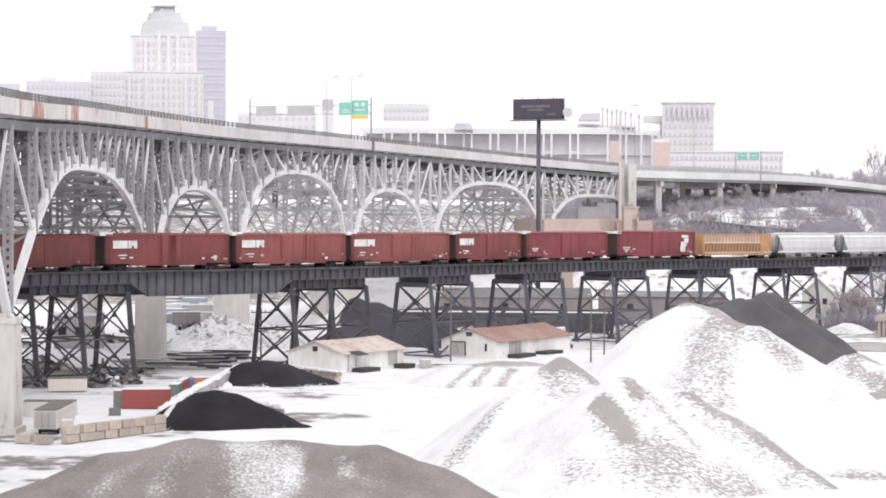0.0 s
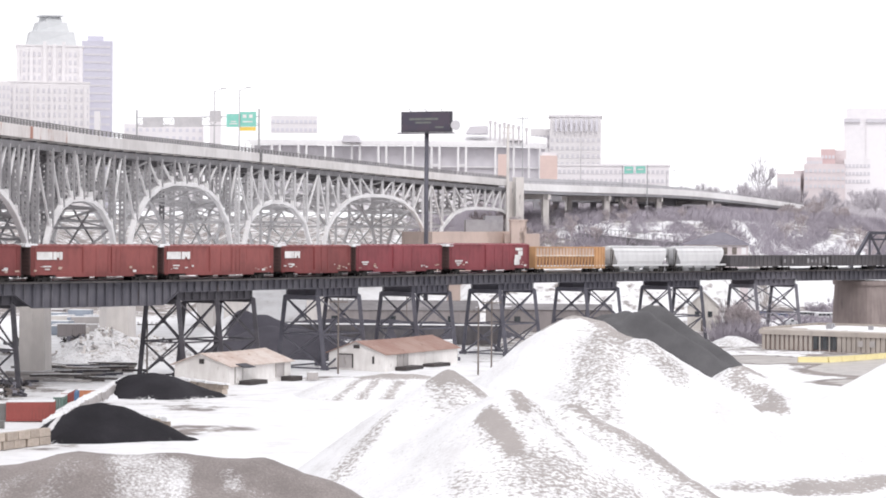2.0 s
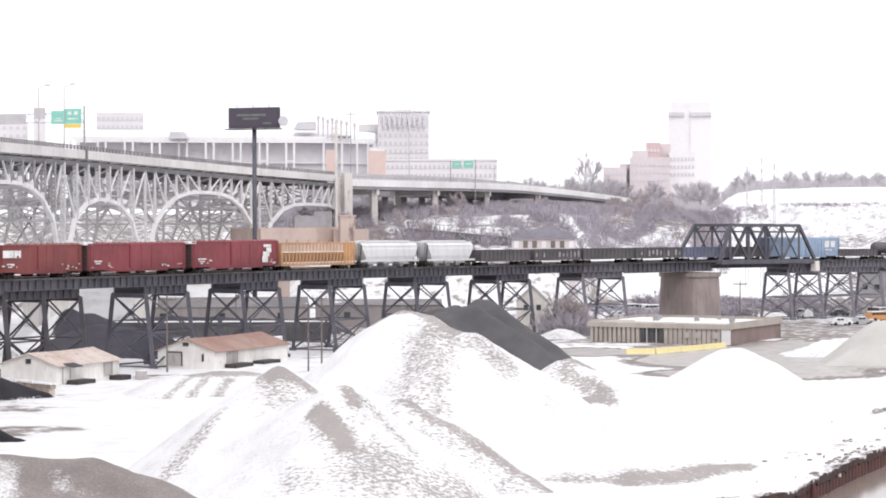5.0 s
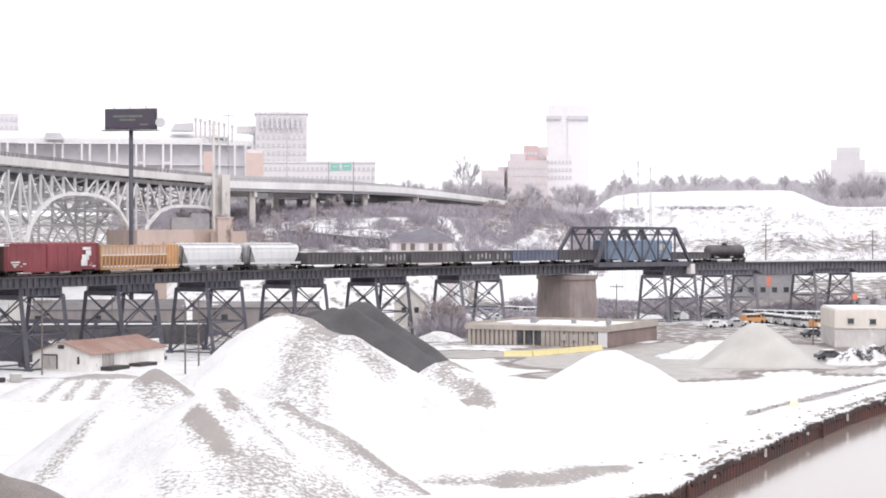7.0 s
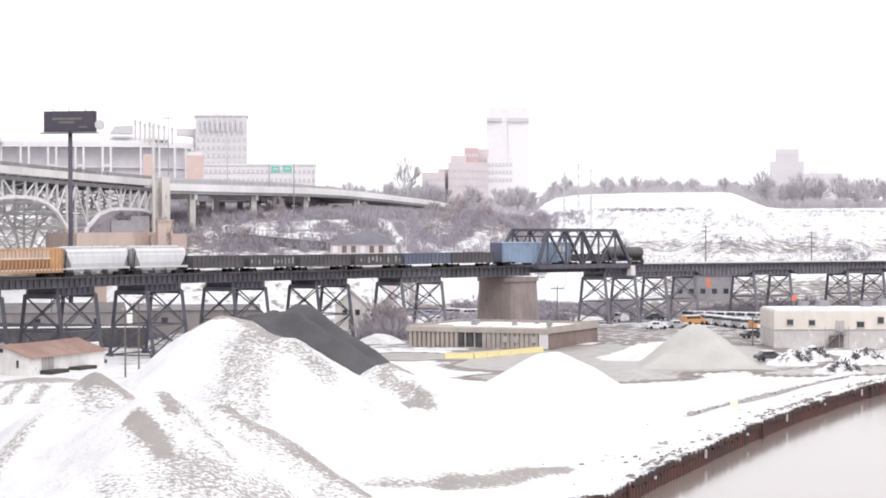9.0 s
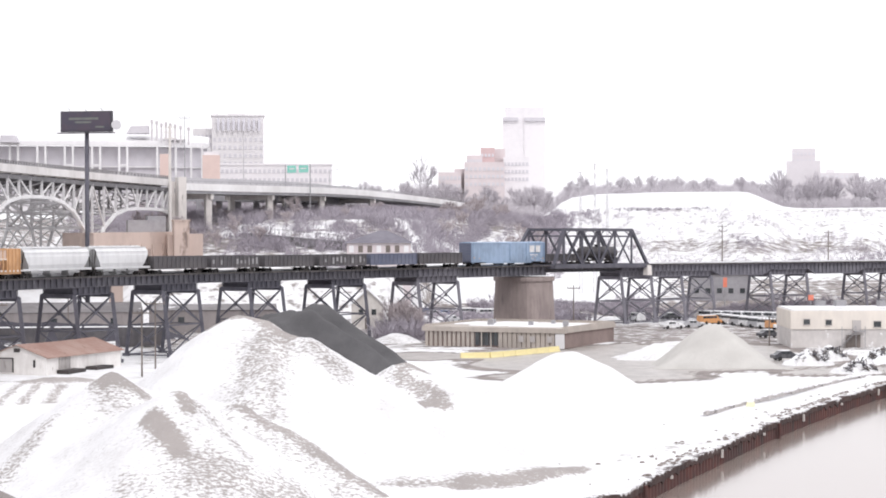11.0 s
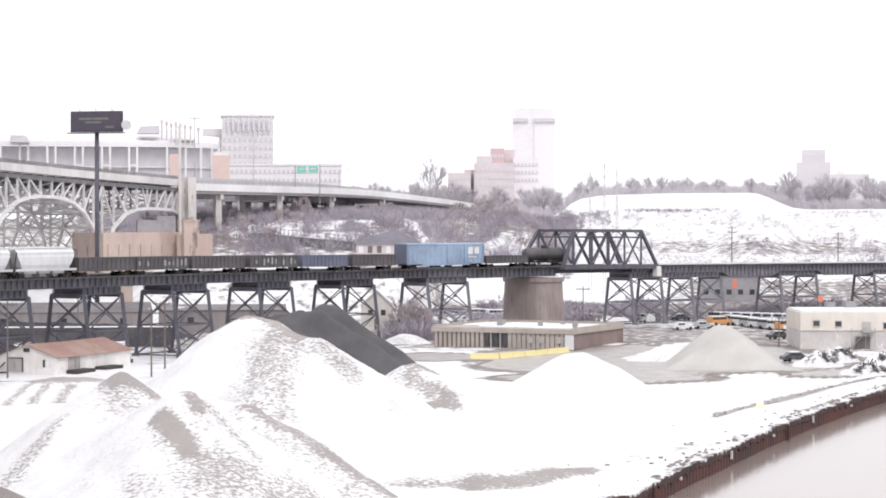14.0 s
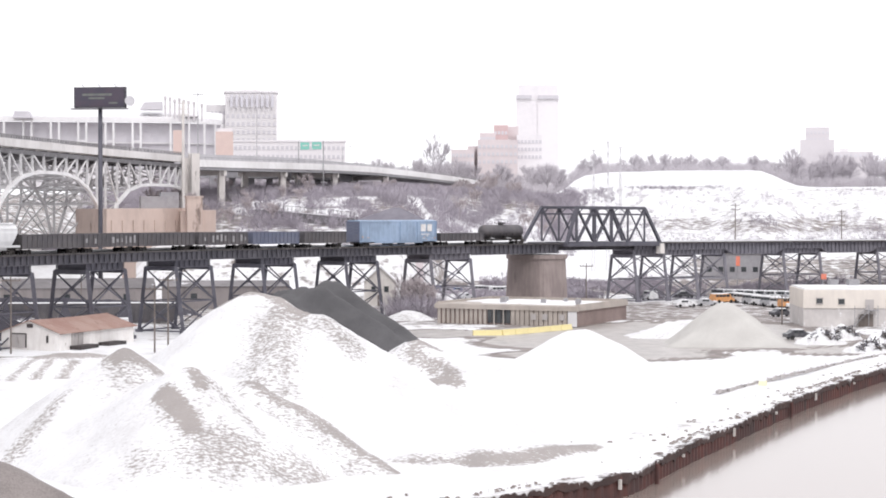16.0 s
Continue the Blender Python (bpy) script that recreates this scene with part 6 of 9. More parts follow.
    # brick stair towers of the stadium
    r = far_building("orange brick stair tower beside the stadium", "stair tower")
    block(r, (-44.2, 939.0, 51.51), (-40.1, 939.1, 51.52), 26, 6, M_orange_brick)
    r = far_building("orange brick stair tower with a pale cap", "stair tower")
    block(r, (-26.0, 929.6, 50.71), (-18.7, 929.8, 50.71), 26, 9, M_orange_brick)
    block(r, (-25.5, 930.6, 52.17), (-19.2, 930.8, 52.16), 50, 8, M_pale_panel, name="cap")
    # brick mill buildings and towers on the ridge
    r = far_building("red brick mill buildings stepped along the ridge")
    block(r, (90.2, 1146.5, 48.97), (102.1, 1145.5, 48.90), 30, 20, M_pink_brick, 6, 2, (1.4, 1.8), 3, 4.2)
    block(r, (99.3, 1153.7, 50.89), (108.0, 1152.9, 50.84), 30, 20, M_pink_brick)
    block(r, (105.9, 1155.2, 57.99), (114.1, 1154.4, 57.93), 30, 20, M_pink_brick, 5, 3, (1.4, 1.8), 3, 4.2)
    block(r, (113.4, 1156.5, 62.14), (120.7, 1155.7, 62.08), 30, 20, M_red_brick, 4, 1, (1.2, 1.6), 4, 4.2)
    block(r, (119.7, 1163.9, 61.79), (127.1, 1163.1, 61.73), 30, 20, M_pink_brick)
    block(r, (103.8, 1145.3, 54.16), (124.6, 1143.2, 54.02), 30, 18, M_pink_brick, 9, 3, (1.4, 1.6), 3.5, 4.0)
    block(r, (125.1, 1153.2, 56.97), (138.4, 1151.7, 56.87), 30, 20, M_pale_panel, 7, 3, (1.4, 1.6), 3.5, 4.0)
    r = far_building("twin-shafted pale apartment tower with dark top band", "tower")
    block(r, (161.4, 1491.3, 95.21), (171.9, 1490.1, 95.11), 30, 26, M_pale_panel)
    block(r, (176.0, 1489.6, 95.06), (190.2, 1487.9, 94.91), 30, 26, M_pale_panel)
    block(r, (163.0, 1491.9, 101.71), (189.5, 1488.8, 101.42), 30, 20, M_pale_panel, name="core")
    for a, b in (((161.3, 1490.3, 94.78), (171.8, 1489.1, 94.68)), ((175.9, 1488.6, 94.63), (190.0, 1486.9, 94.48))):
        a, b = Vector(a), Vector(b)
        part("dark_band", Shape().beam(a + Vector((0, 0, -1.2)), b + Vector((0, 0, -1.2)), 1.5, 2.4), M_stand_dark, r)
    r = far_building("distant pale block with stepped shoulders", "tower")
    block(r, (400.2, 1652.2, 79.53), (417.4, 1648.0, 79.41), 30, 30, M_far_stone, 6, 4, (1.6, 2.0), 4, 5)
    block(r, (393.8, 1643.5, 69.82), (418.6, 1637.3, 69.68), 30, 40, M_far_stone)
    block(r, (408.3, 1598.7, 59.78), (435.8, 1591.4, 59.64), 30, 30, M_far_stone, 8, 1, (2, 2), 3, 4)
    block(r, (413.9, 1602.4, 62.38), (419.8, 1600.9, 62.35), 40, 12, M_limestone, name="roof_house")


build_city()


def build_stadium():
    root = thing("stadium", label="white steel-framed ballpark stand with open concourses", category="stadium", kind="")
    tagged(root, group="city buildings beyond the valley")
    L, R = Vector((-160.5, 997.2, 58.23)), Vector((-57.8, 1008.3, 58.50))
    d = R - L
    d.z = 0
    n = Vector((-d.y, d.x, 0)).normalized()
    path = [L + d * (i / 17) for i in range(18)]
    # the right end turns away in a curve
    ca, rad = R + n * 40, 40.0
    for i in range(1, 7):
        a = math.radians(-90 + 15 * i)
        path.append(ca + d.normalized() * (rad * math.cos(a) * 0.9) + n * (rad * math.sin(a)))
    zt, zb = L.z, 28.0
    back, beam, stand, low = Shape(), Shape(), Shape(), Shape()
    def band_of(sh, off, deep, z0, z1):
        for i, p in enumerate(path):
            sh.v += [(p.x, p.y + off, z0), (p.x, p.y + off, z1), (p.x, p.y + off + deep, z1), (p.x, p.y + off + deep, z0)]
            if i:
                k = 4 * i
                sh.f += [(k - 4 + j, k - 4 + (j + 1) % 4, k + (j + 1) % 4, k + j) for j in range(4)]
        m = 4 * (len(path) - 1)
        sh.f += [(3, 2, 1, 0), (m, m + 1, m + 2, m + 3)]
    inner = Shape()
    band_of(back, 5, 1.0, zb, zt - 0.9)
    band_of(beam, -0.7, 1.4, zt - 0.8, zt + 0.8)
    band_of(inner, 3.2, 1.2, zt - 10.4, zt - 9.9)
    # the upper deck rakes back over the frame
    for i, p in enumerate(path):
        stand.v += [(p.x, p.y + 1.0, zt + 0.82), (p.x, p.y + 1.0, zt + 1.6), (p.x, p.y + 17.0, zt + 5.2), (p.x, p.y + 17.0, zt + 0.82)]
        if i:
            k = 4 * i
            stand.f += [(k - 4 + j, k - 4 + (j + 1) % 4, k + (j + 1) % 4, k + j) for j in range(4)]
    band_of(low, 0.62, 2.0, zb, zb + 7.5)
    part("ring_beam", inner, M_white_steel, root)
    part("concourse", back, M_stand_dark, root, "shaded concourse behind the frame")
    part("ring_beam", beam, M_white_steel, root)
    part("upper_stand", stand, M_white_steel, root)
    part("lower_wall", low, M_pale_panel, root)
    roof = Shape()
    for x0, x1, y, z0, z1 in ((-164.5, -94.8, 1014, 60.4, 63.0), (-100.0, -36.0, 1012, 60.8, 66.4), (-82.0, -52.0, 1030, 65.0, 68.4)):
        roof.hexa([(x0, y, z0 - 0.6), (x1, y + 3, z0 - 0.6), (x1 - 4, y + 34, z0 - 0.6), (x0 + 2, y + 30, z0 - 0.6),
                   (x0, y, z0), (x1, y + 3, z0), (x1 - 6, y + 26, z1), (x0 + 6, y + 24, z1)])
    part("roof", roof, M_white_steel, root)
    press = Shape()
    press.hexa([(-62.4, 1008, 63.2), (-52.6, 1008.5, 63.2), (-52.6, 1018, 63.2), (-62.4, 1018, 63.2), (-60.4, 1008, 66.4), (-52.6, 1008.5, 66.8), (-52.6, 1018, 66.8), (-60.4, 1018, 66.4)])
    part("press_box", press, M_stand_dark, root)
    press = Shape()
    press.hexa([(-117.8, 994, 58.6), (-109.6, 995, 58.6), (-109.6, 1004, 58.6), (-117.8, 1003, 58.6), (-117.0, 994, 61.6), (-111.0, 995, 61.6), (-111.0, 1004, 61.6), (-117.0, 1003, 61.6)])
    part("press_box", press, M_stand_dark, root)
    for i, p in enumerate(path):
        if i < 18 and i % 2:
            continue
        for o in (-1.8, 1.8) if i < 18 else (0,):
            c = p + d.normalized() * o
            part("column", Shape().box((c.x, c.y - 0.5, (zt + zb) / 2), (0.9, 0.9, zt - zb)), M_white_steel, root)
        if i < 18:
            part("tie", Shape().box((p.x, p.y - 0.4, zt - 9.5), (3.4, 0.5, 0.7)), M_white_steel, root)
    # light masts standing in rows on the roof
    for i, (x, z1) in enumerate(((-51.2, 69.1), (-49.0, 68.6), (-46.9, 67.6), (-44.8, 68.2), (-42.8, 67.6), (-40.7, 67.1), (-38.2, 66.6), (-34.6, 65.8))):
        mast = part("mast", Shape().box((x, 1012.0 + 0.1 * i, (z1 + zt) / 2), (0.75, 0.6, z1 - zt)), M_far_stone, root)
        part("lamp_bank", Shape().box((x, 1011.5 + 0.1 * i, z1 - 0.4), (1.3, 0.3, 1.5)), M_far_stone, mast)


build_stadium()


# ======== signs, lamps and masts along the highway ========
M_mast_sign = surface("dull_sign_back", (0.5, 0.485, 0.5), (0.43, 0.42, 0.435), 0.5, 0.2, 0.5, 3.0, None, bump=0)


def build_gantry():
    root = thing("sign_gantry", label="overhead sign gantry with green and grey panels", category="road sign")
    near, w_ = edge_at(7.28)
    far = near + inward(w_) * (ROAD_WIDE - 0.5)
    near = near + inward(w_) * 0.6
    up = lambda p, z: Vector((p.x, p.y, z))
    post = Shape()
    for p in (near, far):
        post.tube(up(p, p.z + 1.4), up(p, 41.4), 0.17, 0.14, n=8)
    part("posts", post, M_sign_back, root)
    z = 39.2
    bar = Shape()
    for dz in (-0.8, 0.8):
        bar.tube(up(near, z + dz), up(far, z + dz), 0.08, n=6)
    m = 16
    for i in range(m):
        a, b = near.lerp(far, i / m), near.lerp(far, (i + 1) / m)
        bar.tube(up(a, z + (0.8 if i % 2 else -0.8)), up(b, z + (-0.8 if i % 2 else 0.8)), 0.05, n=5)
    part("truss", bar, M_sign_back, root)
    turn = math.degrees(math.atan2((near - far).y, (near - far).x))
    side = Vector((math.sin(radians(turn)), -math.cos(radians(turn)), 0))

    def panel(u, w, h, dz, mat, label):
        c = near.lerp(far, u) + side * 0.35
        return part("sign_panel", Shape().box((c.x, c.y, z + dz), (w, 0.12, h), turn), mat, root, label), c
    for u, w, h, dz, mat, label in ((0.20, 2.7, 2.4, 0.1, M_green_sign, "green sign panel"), (0.085, 3.2, 2.7, 0.3, M_green_sign, "green sign panel with white shields"),
                                    (0.085, 3.1, 0.7, -1.45, M_yellow_sign, "yellow exit panel"), (0.57, 5.4, 1.9, -0.1, M_mast_sign, "bare grey sign back"), (0.86, 4.0, 1.9, -0.1, M_mast_sign, "bare grey sign back"),
                                    (0.35, 2.1, 2.0, 0.9, M_mast_sign, "bare grey sign back")):
        ob, c = panel(u, w, h, dz, mat, label)
        if mat is M_green_sign:
            s = Shape()
            q = c + side * 0.08
            t = Vector((math.cos(radians(turn)), math.sin(radians(turn)), 0))
            for dx, dzz, bw, bh in ((-0.6, 0.55, 0.7, 0.6), (0.6, 0.55, 0.7, 0.6), (0.0, -0.45, 1.9, 0.22)) if u < 0.1 else ((0.0, -0.6, 1.5, 0.2), (0.0, -0.2, 1.0, 0.2)):
                k = q + t * dx
                s.box((k.x, k.y, z + dz + dzz), (bw, 0.03, bh), turn)
            part("legend", s, M_white_mark, ob)


build_gantry()


def lamp_post(base, height, arm=2.4, label="slim grey street lamp with a short arm", reach=(1, 0)):
    root = thing("street_lamp", base, label=label, category="street lamp", group="lamps along the highway")
    part("pole", Shape().tube((0, 0, 0), (0, 0, height), 0.14, 0.08, n=8), M_mast_sign, root)
    s = Shape()
    s.tube((0, 0, height - 0.1), (arm * reach[0], arm * reach[1], height + 0.5), 0.06, n=6)
    part("arm", s, M_mast_sign, root)
    part("lamp_head", Shape().box((arm * reach[0], arm * reach[1], height + 0.48), (0.8, 0.35, 0.2)), M_mast_sign, root)


for k, h in ((7.05, 11.0), (6.8, 10.0)):
    p, w_ = edge_at(k)
    q = p + inward(w_) * 0.8
    lamp_post((q.x, q.y, q.z + 1.4), h, 1.6)
for p, h in (((-5.4, 565.0, 31.85), 14.0), ((18.3, 624.7, 31.21), 6.0)):
    lamp_post((p[0], p[1] + 2, p[2] - 1.0), h, 2.2)


def utility_pole(base, top_z, arms=2, label="tall pale utility pole with cross-arms", r=0.2, mat=None, lattice=0):
    root = thing("utility_pole", (base[0], base[1], 0), label=label, category="utility pole", group="utility poles")
    z0 = base[2]
    part("pole", Shape().tube((0, 0, z0), (0, 0, top_z), r, r * 0.7, n=8), mat or M_sign_back, root)
    for i in range(arms):
        z = top_z - 0.6 - 1.3 * i
        s = Shape().beam((-1.3, 0, z), (1.3, 0, z), 0.14, 0.16)
        for x in (-1.2, -0.6, 0.6, 1.2):
            s.tube((x, 0, z), (x, 0, z + 0.35), 0.05, n=6)
        part("crossarm", s, mat or M_sign_back, root)


M_pole_wood = surface("weathered_pole_wood", (0.2, 0.17, 0.155), (0.14, 0.12, 0.11), 0.85, 0, 0.4, 3.0, None, (0, 0), (1, 1, 0.2))
p = (-21.9, 514.5, 20.55)
utility_pole((p[0], p[1], 10), (-21.9, 514.5, 44.04)[2], 3, "tall pale steel pole with cross-arms beside the bridge", 0.42, M_concrete)
p = (-19.4, 539.7, 30.26)
utility_pole((p[0], p[1], 20), (-19.3, 539.7, 47.41)[2], 1, "thin dark mast beyond the bridge end", 0.12)
for a, top in (((131.3, 626.4, 10.23), (131.3, 626.4, 20.65)[2]), ((160.6, 619.5, 10.87), (160.6, 619.5, 18.95)[2])):
    utility_pole((a[0], a[1], 5), top, 2, "dark wooden utility pole on the snowy field", 0.2, M_pole_wood)
for a, top in (((-35.6, 297.9, 0.01), (-35.7, 297.9, 10.41)[2]), ((-16.6, 299.5, 1.10), (-16.6, 299.5, 9.18)[2]), ((-14.7, 297.6, 2.16), (-14.7, 297.6, 10.50)[2]), ((-59.0, 283.9, 0.66), (-59.0, 283.9, 7.71)[2]),
               ((59.9, 425.8, 3.78), (59.9, 425.8, 8.74)[2]), ((84.6, 365.3, -0.00), (84.6, 365.3, 4.95)[2]), ((-36.9, 418.4, 3.29), (-36.9, 418.4, 8.13)[2])):
    utility_pole((a[0], a[1], 0), top, 1, "weathered wooden yard pole", 0.13, M_pole_wood)


M_mast = surface("galvanised_lattice", (0.6, 0.585, 0.61), (0.52, 0.505, 0.53), 0.55, 0.1, 0.5, 3.0, None, bump=0)


def build_pylon():
    """A row of lattice transmission masts behind the truss."""
    for b, top in ((8.19, 34.4), (8.56, 36.5), (8.88, 35.1)):
        base = spot(b, 560)
        root = thing("transmission_mast", (base.x, base.y, 0), label="slender grey lattice power mast", category="power mast", group="power masts")
        s = Shape()
        for i in range(4):
            ca, sa = (1, 1, -1, -1)[i], (1, -1, -1, 1)[i]
            s.beam((0.45 * ca, 0.45 * sa, 0), (0.12 * ca, 0.12 * sa, top), 0.07, 0.07)
        n = 16
        for i in range(n):
            z0, z1 = top * i / n, top * (i + 1) / n
            g0, g1 = 0.45 - 0.33 * i / n, 0.45 - 0.33 * (i + 1) / n
            s.beam((-g0, -g0, z0), (g1, -g1, z1), 0.06, 0.06)
            s.beam((g0, g0, z0), (-g1, g1, z1), 0.06, 0.06)
        part("shaft", s, M_mast, root)
        for k in range(3):
            z = top - 0.5 - 3.0 * k
            part("crossarm", Shape().beam((-1.6, 0, z), (1.6, 0, z), 0.1, 0.12), M_mast, root)


build_pylon()


def build_billboard():
    b = (-34.9, 438.6, 16.71)
    a, c = Vector((-40.1, 438.2, 41.14)), Vector((-29.6, 436.0, 41.12))
    root = thing("billboard", (b[0], b[1], 0), label="tall dark electronic billboard on a steel pole", category="billboard")
    top = 39.1
    part("pole", Shape().tube((0, 0, 0), (0, 0, top + 1.5), 0.46, 0.42, n=14), M_steel_lifted, root, smooth=True)
    turn = math.degrees(math.atan2((c - a).y, (c - a).x)) - 6
    z = a.z - 0.05
    wide = (c - a).length
    s = Shape().box((0, 0, z), (wide, 0.9, 4.1), turn)
    case = part("casing", s, M_steel_black, root)
    scr = surface("led_screen_dark", (0.055, 0.05, 0.075), (0.075, 0.055, 0.078), 0.35, 0, 0.4, 3.0, None, bump=0)
    t = radians(turn)
    fx, fy = math.sin(t), -math.cos(t)
    part("screen", Shape().box((fx * 0.47, fy * 0.47, z), (wide - 0.5, 0.06, 3.6), turn), scr, case)
    txt = surface("led_text_dim", (0.16, 0.17, 0.15), (0.12, 0.13, 0.13), 0.5, 0, 1, 3, None, bump=0)
    bars = Shape()
    for dx, dz, w, h in ((-0.5, 0.55, 6.2, 0.42), (-0.6, -0.15, 3.4, 0.36), (2.9, -1.1, 1.8, 0.3)):
        bars.box((math.cos(t) * dx + fx * 0.52, math.sin(t) * dx + fy * 0.52, z + dz), (w, 0.03, h), turn)
    part("screen_text", bars, txt, case)
    s = Shape().box((fx * 0.4, fy * 0.4, z - 2.25), (wide + 0.8, 1.9, 0.16), turn)
    part("catwalk", s, M_steel_black, root)
    s = Shape()
    for dx in (-3.4, 0, 3.4):
        q = (math.cos(t) * dx, math.sin(t) * dx)
        s.beam((q[0], q[1], z + 2.0), (q[0] + fx * 1.2, q[1] + fy * 1.2, z + 2.6), 0.08, 0.08)
    part("lamp_arms", s, M_steel_black, root)
    # round dish on the back edge
    q = (math.cos(t) * (wide / 2 + 0.8), math.sin(t) * (wide / 2 + 0.8))
    part("drum", Shape().tube((q[0], q[1] - 0.4, z - 0.7), (q[0], q[1] + 0.6, z - 0.7), 0.95, n=16), M_mast, root)


build_billboard()


def road_signs():
    root = thing("road_sign", label="pair of green highway signs over the approach road", category="road sign")
    a, b = Vector((6.1, 600.0, 35.97)), Vector((11.8, 599.9, 36.13))
    s = Shape()
    part("sign_panel", Shape().beam(a, a.lerp(b, 0.42), 0.2, 2.0), M_green_sign, root)
    part("sign_panel", Shape().beam(a.lerp(b, 0.55), b, 0.2, 2.0), M_green_sign, root)
    part("legend", Shape().beam(a.lerp(b, 0.1) + Vector((0, -0.15, 0.1)), a.lerp(b, 0.34) + Vector((0, -0.15, 0.1)), 0.05, 0.3).beam(a.lerp(b, 0.62) + Vector((0, -0.15, 0.1)), a.lerp(b, 0.9) + Vector((0, -0.15, 0.1)), 0.05, 0.3), M_white_mark, root)
    part("post", s.tube((a.x - 0.5, a.y, 22), (a.x - 0.5, a.y, a.z + 1.2), 0.14, n=6).tube((b.x + 0.5, b.y, 22), (b.x + 0.5, b.y, b.z + 1.2), 0.14, n=6), M_sign_back, root)


road_signs()


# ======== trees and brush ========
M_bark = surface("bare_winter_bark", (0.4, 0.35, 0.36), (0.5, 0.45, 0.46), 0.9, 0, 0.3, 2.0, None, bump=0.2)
# twig colour is lightened, with distance haze put into it
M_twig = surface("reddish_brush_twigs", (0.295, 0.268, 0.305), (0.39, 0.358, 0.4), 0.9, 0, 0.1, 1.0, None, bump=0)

# paler twig copy that holds the stronger haze of the ridge
M_ridge_twig = surface("hazed_ridge_twigs", (0.46, 0.432, 0.465), (0.55, 0.52, 0.55), 0.9, 0, 0.1, 1.0, None, bump=0)


def grow(sh, rng, p, d, length, r, depth, spread=0.55):
    q = p + d * length
    n = 5 if depth > 2 else 3
    sh.tube(p, q, r, r * 0.62, n=n, caps=False)
    if depth == 0:
        return
    kids = 4 if depth > 1 else 6
    for i in range(kids):
        t = 0.55 + 0.45 * (i + rng.random()) / kids
        axis = Vector((rng.uniform(-1, 1), rng.uniform(-1, 1), rng.uniform(-0.25, 0.5))).normalized()
        nd = (d + axis * spread * rng.uniform(0.7, 1.3)).normalized()
        nd = (nd + Vector((0, 0, 0.12))).normalized()
        grow(sh, rng, p + d * (length * t), nd, length * rng.uniform(0.55, 0.75), max(r * 0.55, 0.048), depth - 1, spread)


def tree_meshes():
    out = []
    for k in range(6):
        rng = random.Random(40 + k)
        trunk, crown = Shape(), Shape()
        h = rng.uniform(2.4, 3.4)
        trunk.tube((0, 0, -1.0), (0, 0, h), 0.24, 0.17, n=7)
        for i in range(5):
            d = Vector((math.cos(i * 1.3 + k) * 0.55, math.sin(i * 1.3 + k) * 0.55, 1)).normalized()
            grow(crown, rng, Vector((0, 0, h - 0.35 * i * 0.6)), d, rng.uniform(2.2, 3.3), 0.13, 3)
        a, b = trunk.mesh("trunk"), crown.mesh("crown")
        a.materials.append(M_bark)
        b.materials.append(M_bark)
        out.append((a, b))
    return out


TREES = tree_meshes()


def hazy_tree_meshes():
    """Broad rounded crowns of fine twigs, for the far ridge."""
    out = []
    for k in range(6):
        rng = random.Random(140 + k)
        trunk, crown = Shape(), Shape()
        high, wide = rng.uniform(8.5, 11.5), rng.uniform(3.2, 4.8)
        trunk.tube((0, 0, -1.0), (0, 0, high * 0.45), 0.26, 0.16, n=6)
        mid = high * 0.62
        for i in range(46):
            # a limb to a point inside the rounded crown, with a fan of twigs
            a, e = rng.uniform(0, 6.283), math.asin(rng.uniform(-0.75, 1.0))
            r = rng.uniform(0.45, 0.8)
            q = Vector((math.cos(a) * math.cos(e) * wide * r, math.sin(a) * math.cos(e) * wide * r, mid + math.sin(e) * (high - mid) * r))
            p = Vector((0, 0, min(high * rng.uniform(0.25, 0.5), q.z - 0.3)))
            crown.tube(p, q, 0.09, 0.05, n=3, caps=False)
            d = (q - Vector((0, 0, mid * 0.6))).normalized()
            for _ in range(8):
                axis = Vector((rng.uniform(-1, 1), rng.uniform(-1, 1), rng.uniform(-0.4, 0.9)))
                crown.tube(q - d * rng.uniform(0, 0.9), q + (d + axis * 0.75).normalized() * rng.uniform(1.0, 2.1), 0.05, 0.025, n=3, caps=False)
        a, b = trunk.mesh("trunk"), crown.mesh("crown")
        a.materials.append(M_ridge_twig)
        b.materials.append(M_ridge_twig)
        out.append((a, b))
    return out


HAZY = hazy_tree_meshes()


def tall_tree_mesh():
    rng = random.Random(91)
    trunk, crown = Shape(), Shape()
    trunk.tube((0, 0, -2.5), (0, 0, 6.0), 0.34, 0.22, n=7)
    for i in range(7):
        d = Vector((math.cos(i * 1.9) * 0.42, math.sin(i * 1.9) * 0.42, 1)).normalized()
        grow(crown, rng, Vector((0, 0, 6.0 - 0.6 * i)), d, rng.uniform(4.6, 6.6), 0.11, 3, 0.5)
    out = []
    for name, sh in (("trunk", trunk), ("crown", crown)):
        me = sh.mesh(name)
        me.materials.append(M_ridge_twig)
        out.append(me)
    return out


TALL = tall_tree_mesh()


def plant(place, size, k, label="leafless winter tree with fine grey branches", kinds=None):
    root = thing("tree", (place[0], place[1], place[2]), (k * 67) % 360, label=label, category="tree", group="bare trees on the bluff")
    for name, me in zip(("trunk", "crown"), (kinds or TREES)[k % 6]):
        ob = part(name, me, None, root)
        ob.scale = (size, size, size)


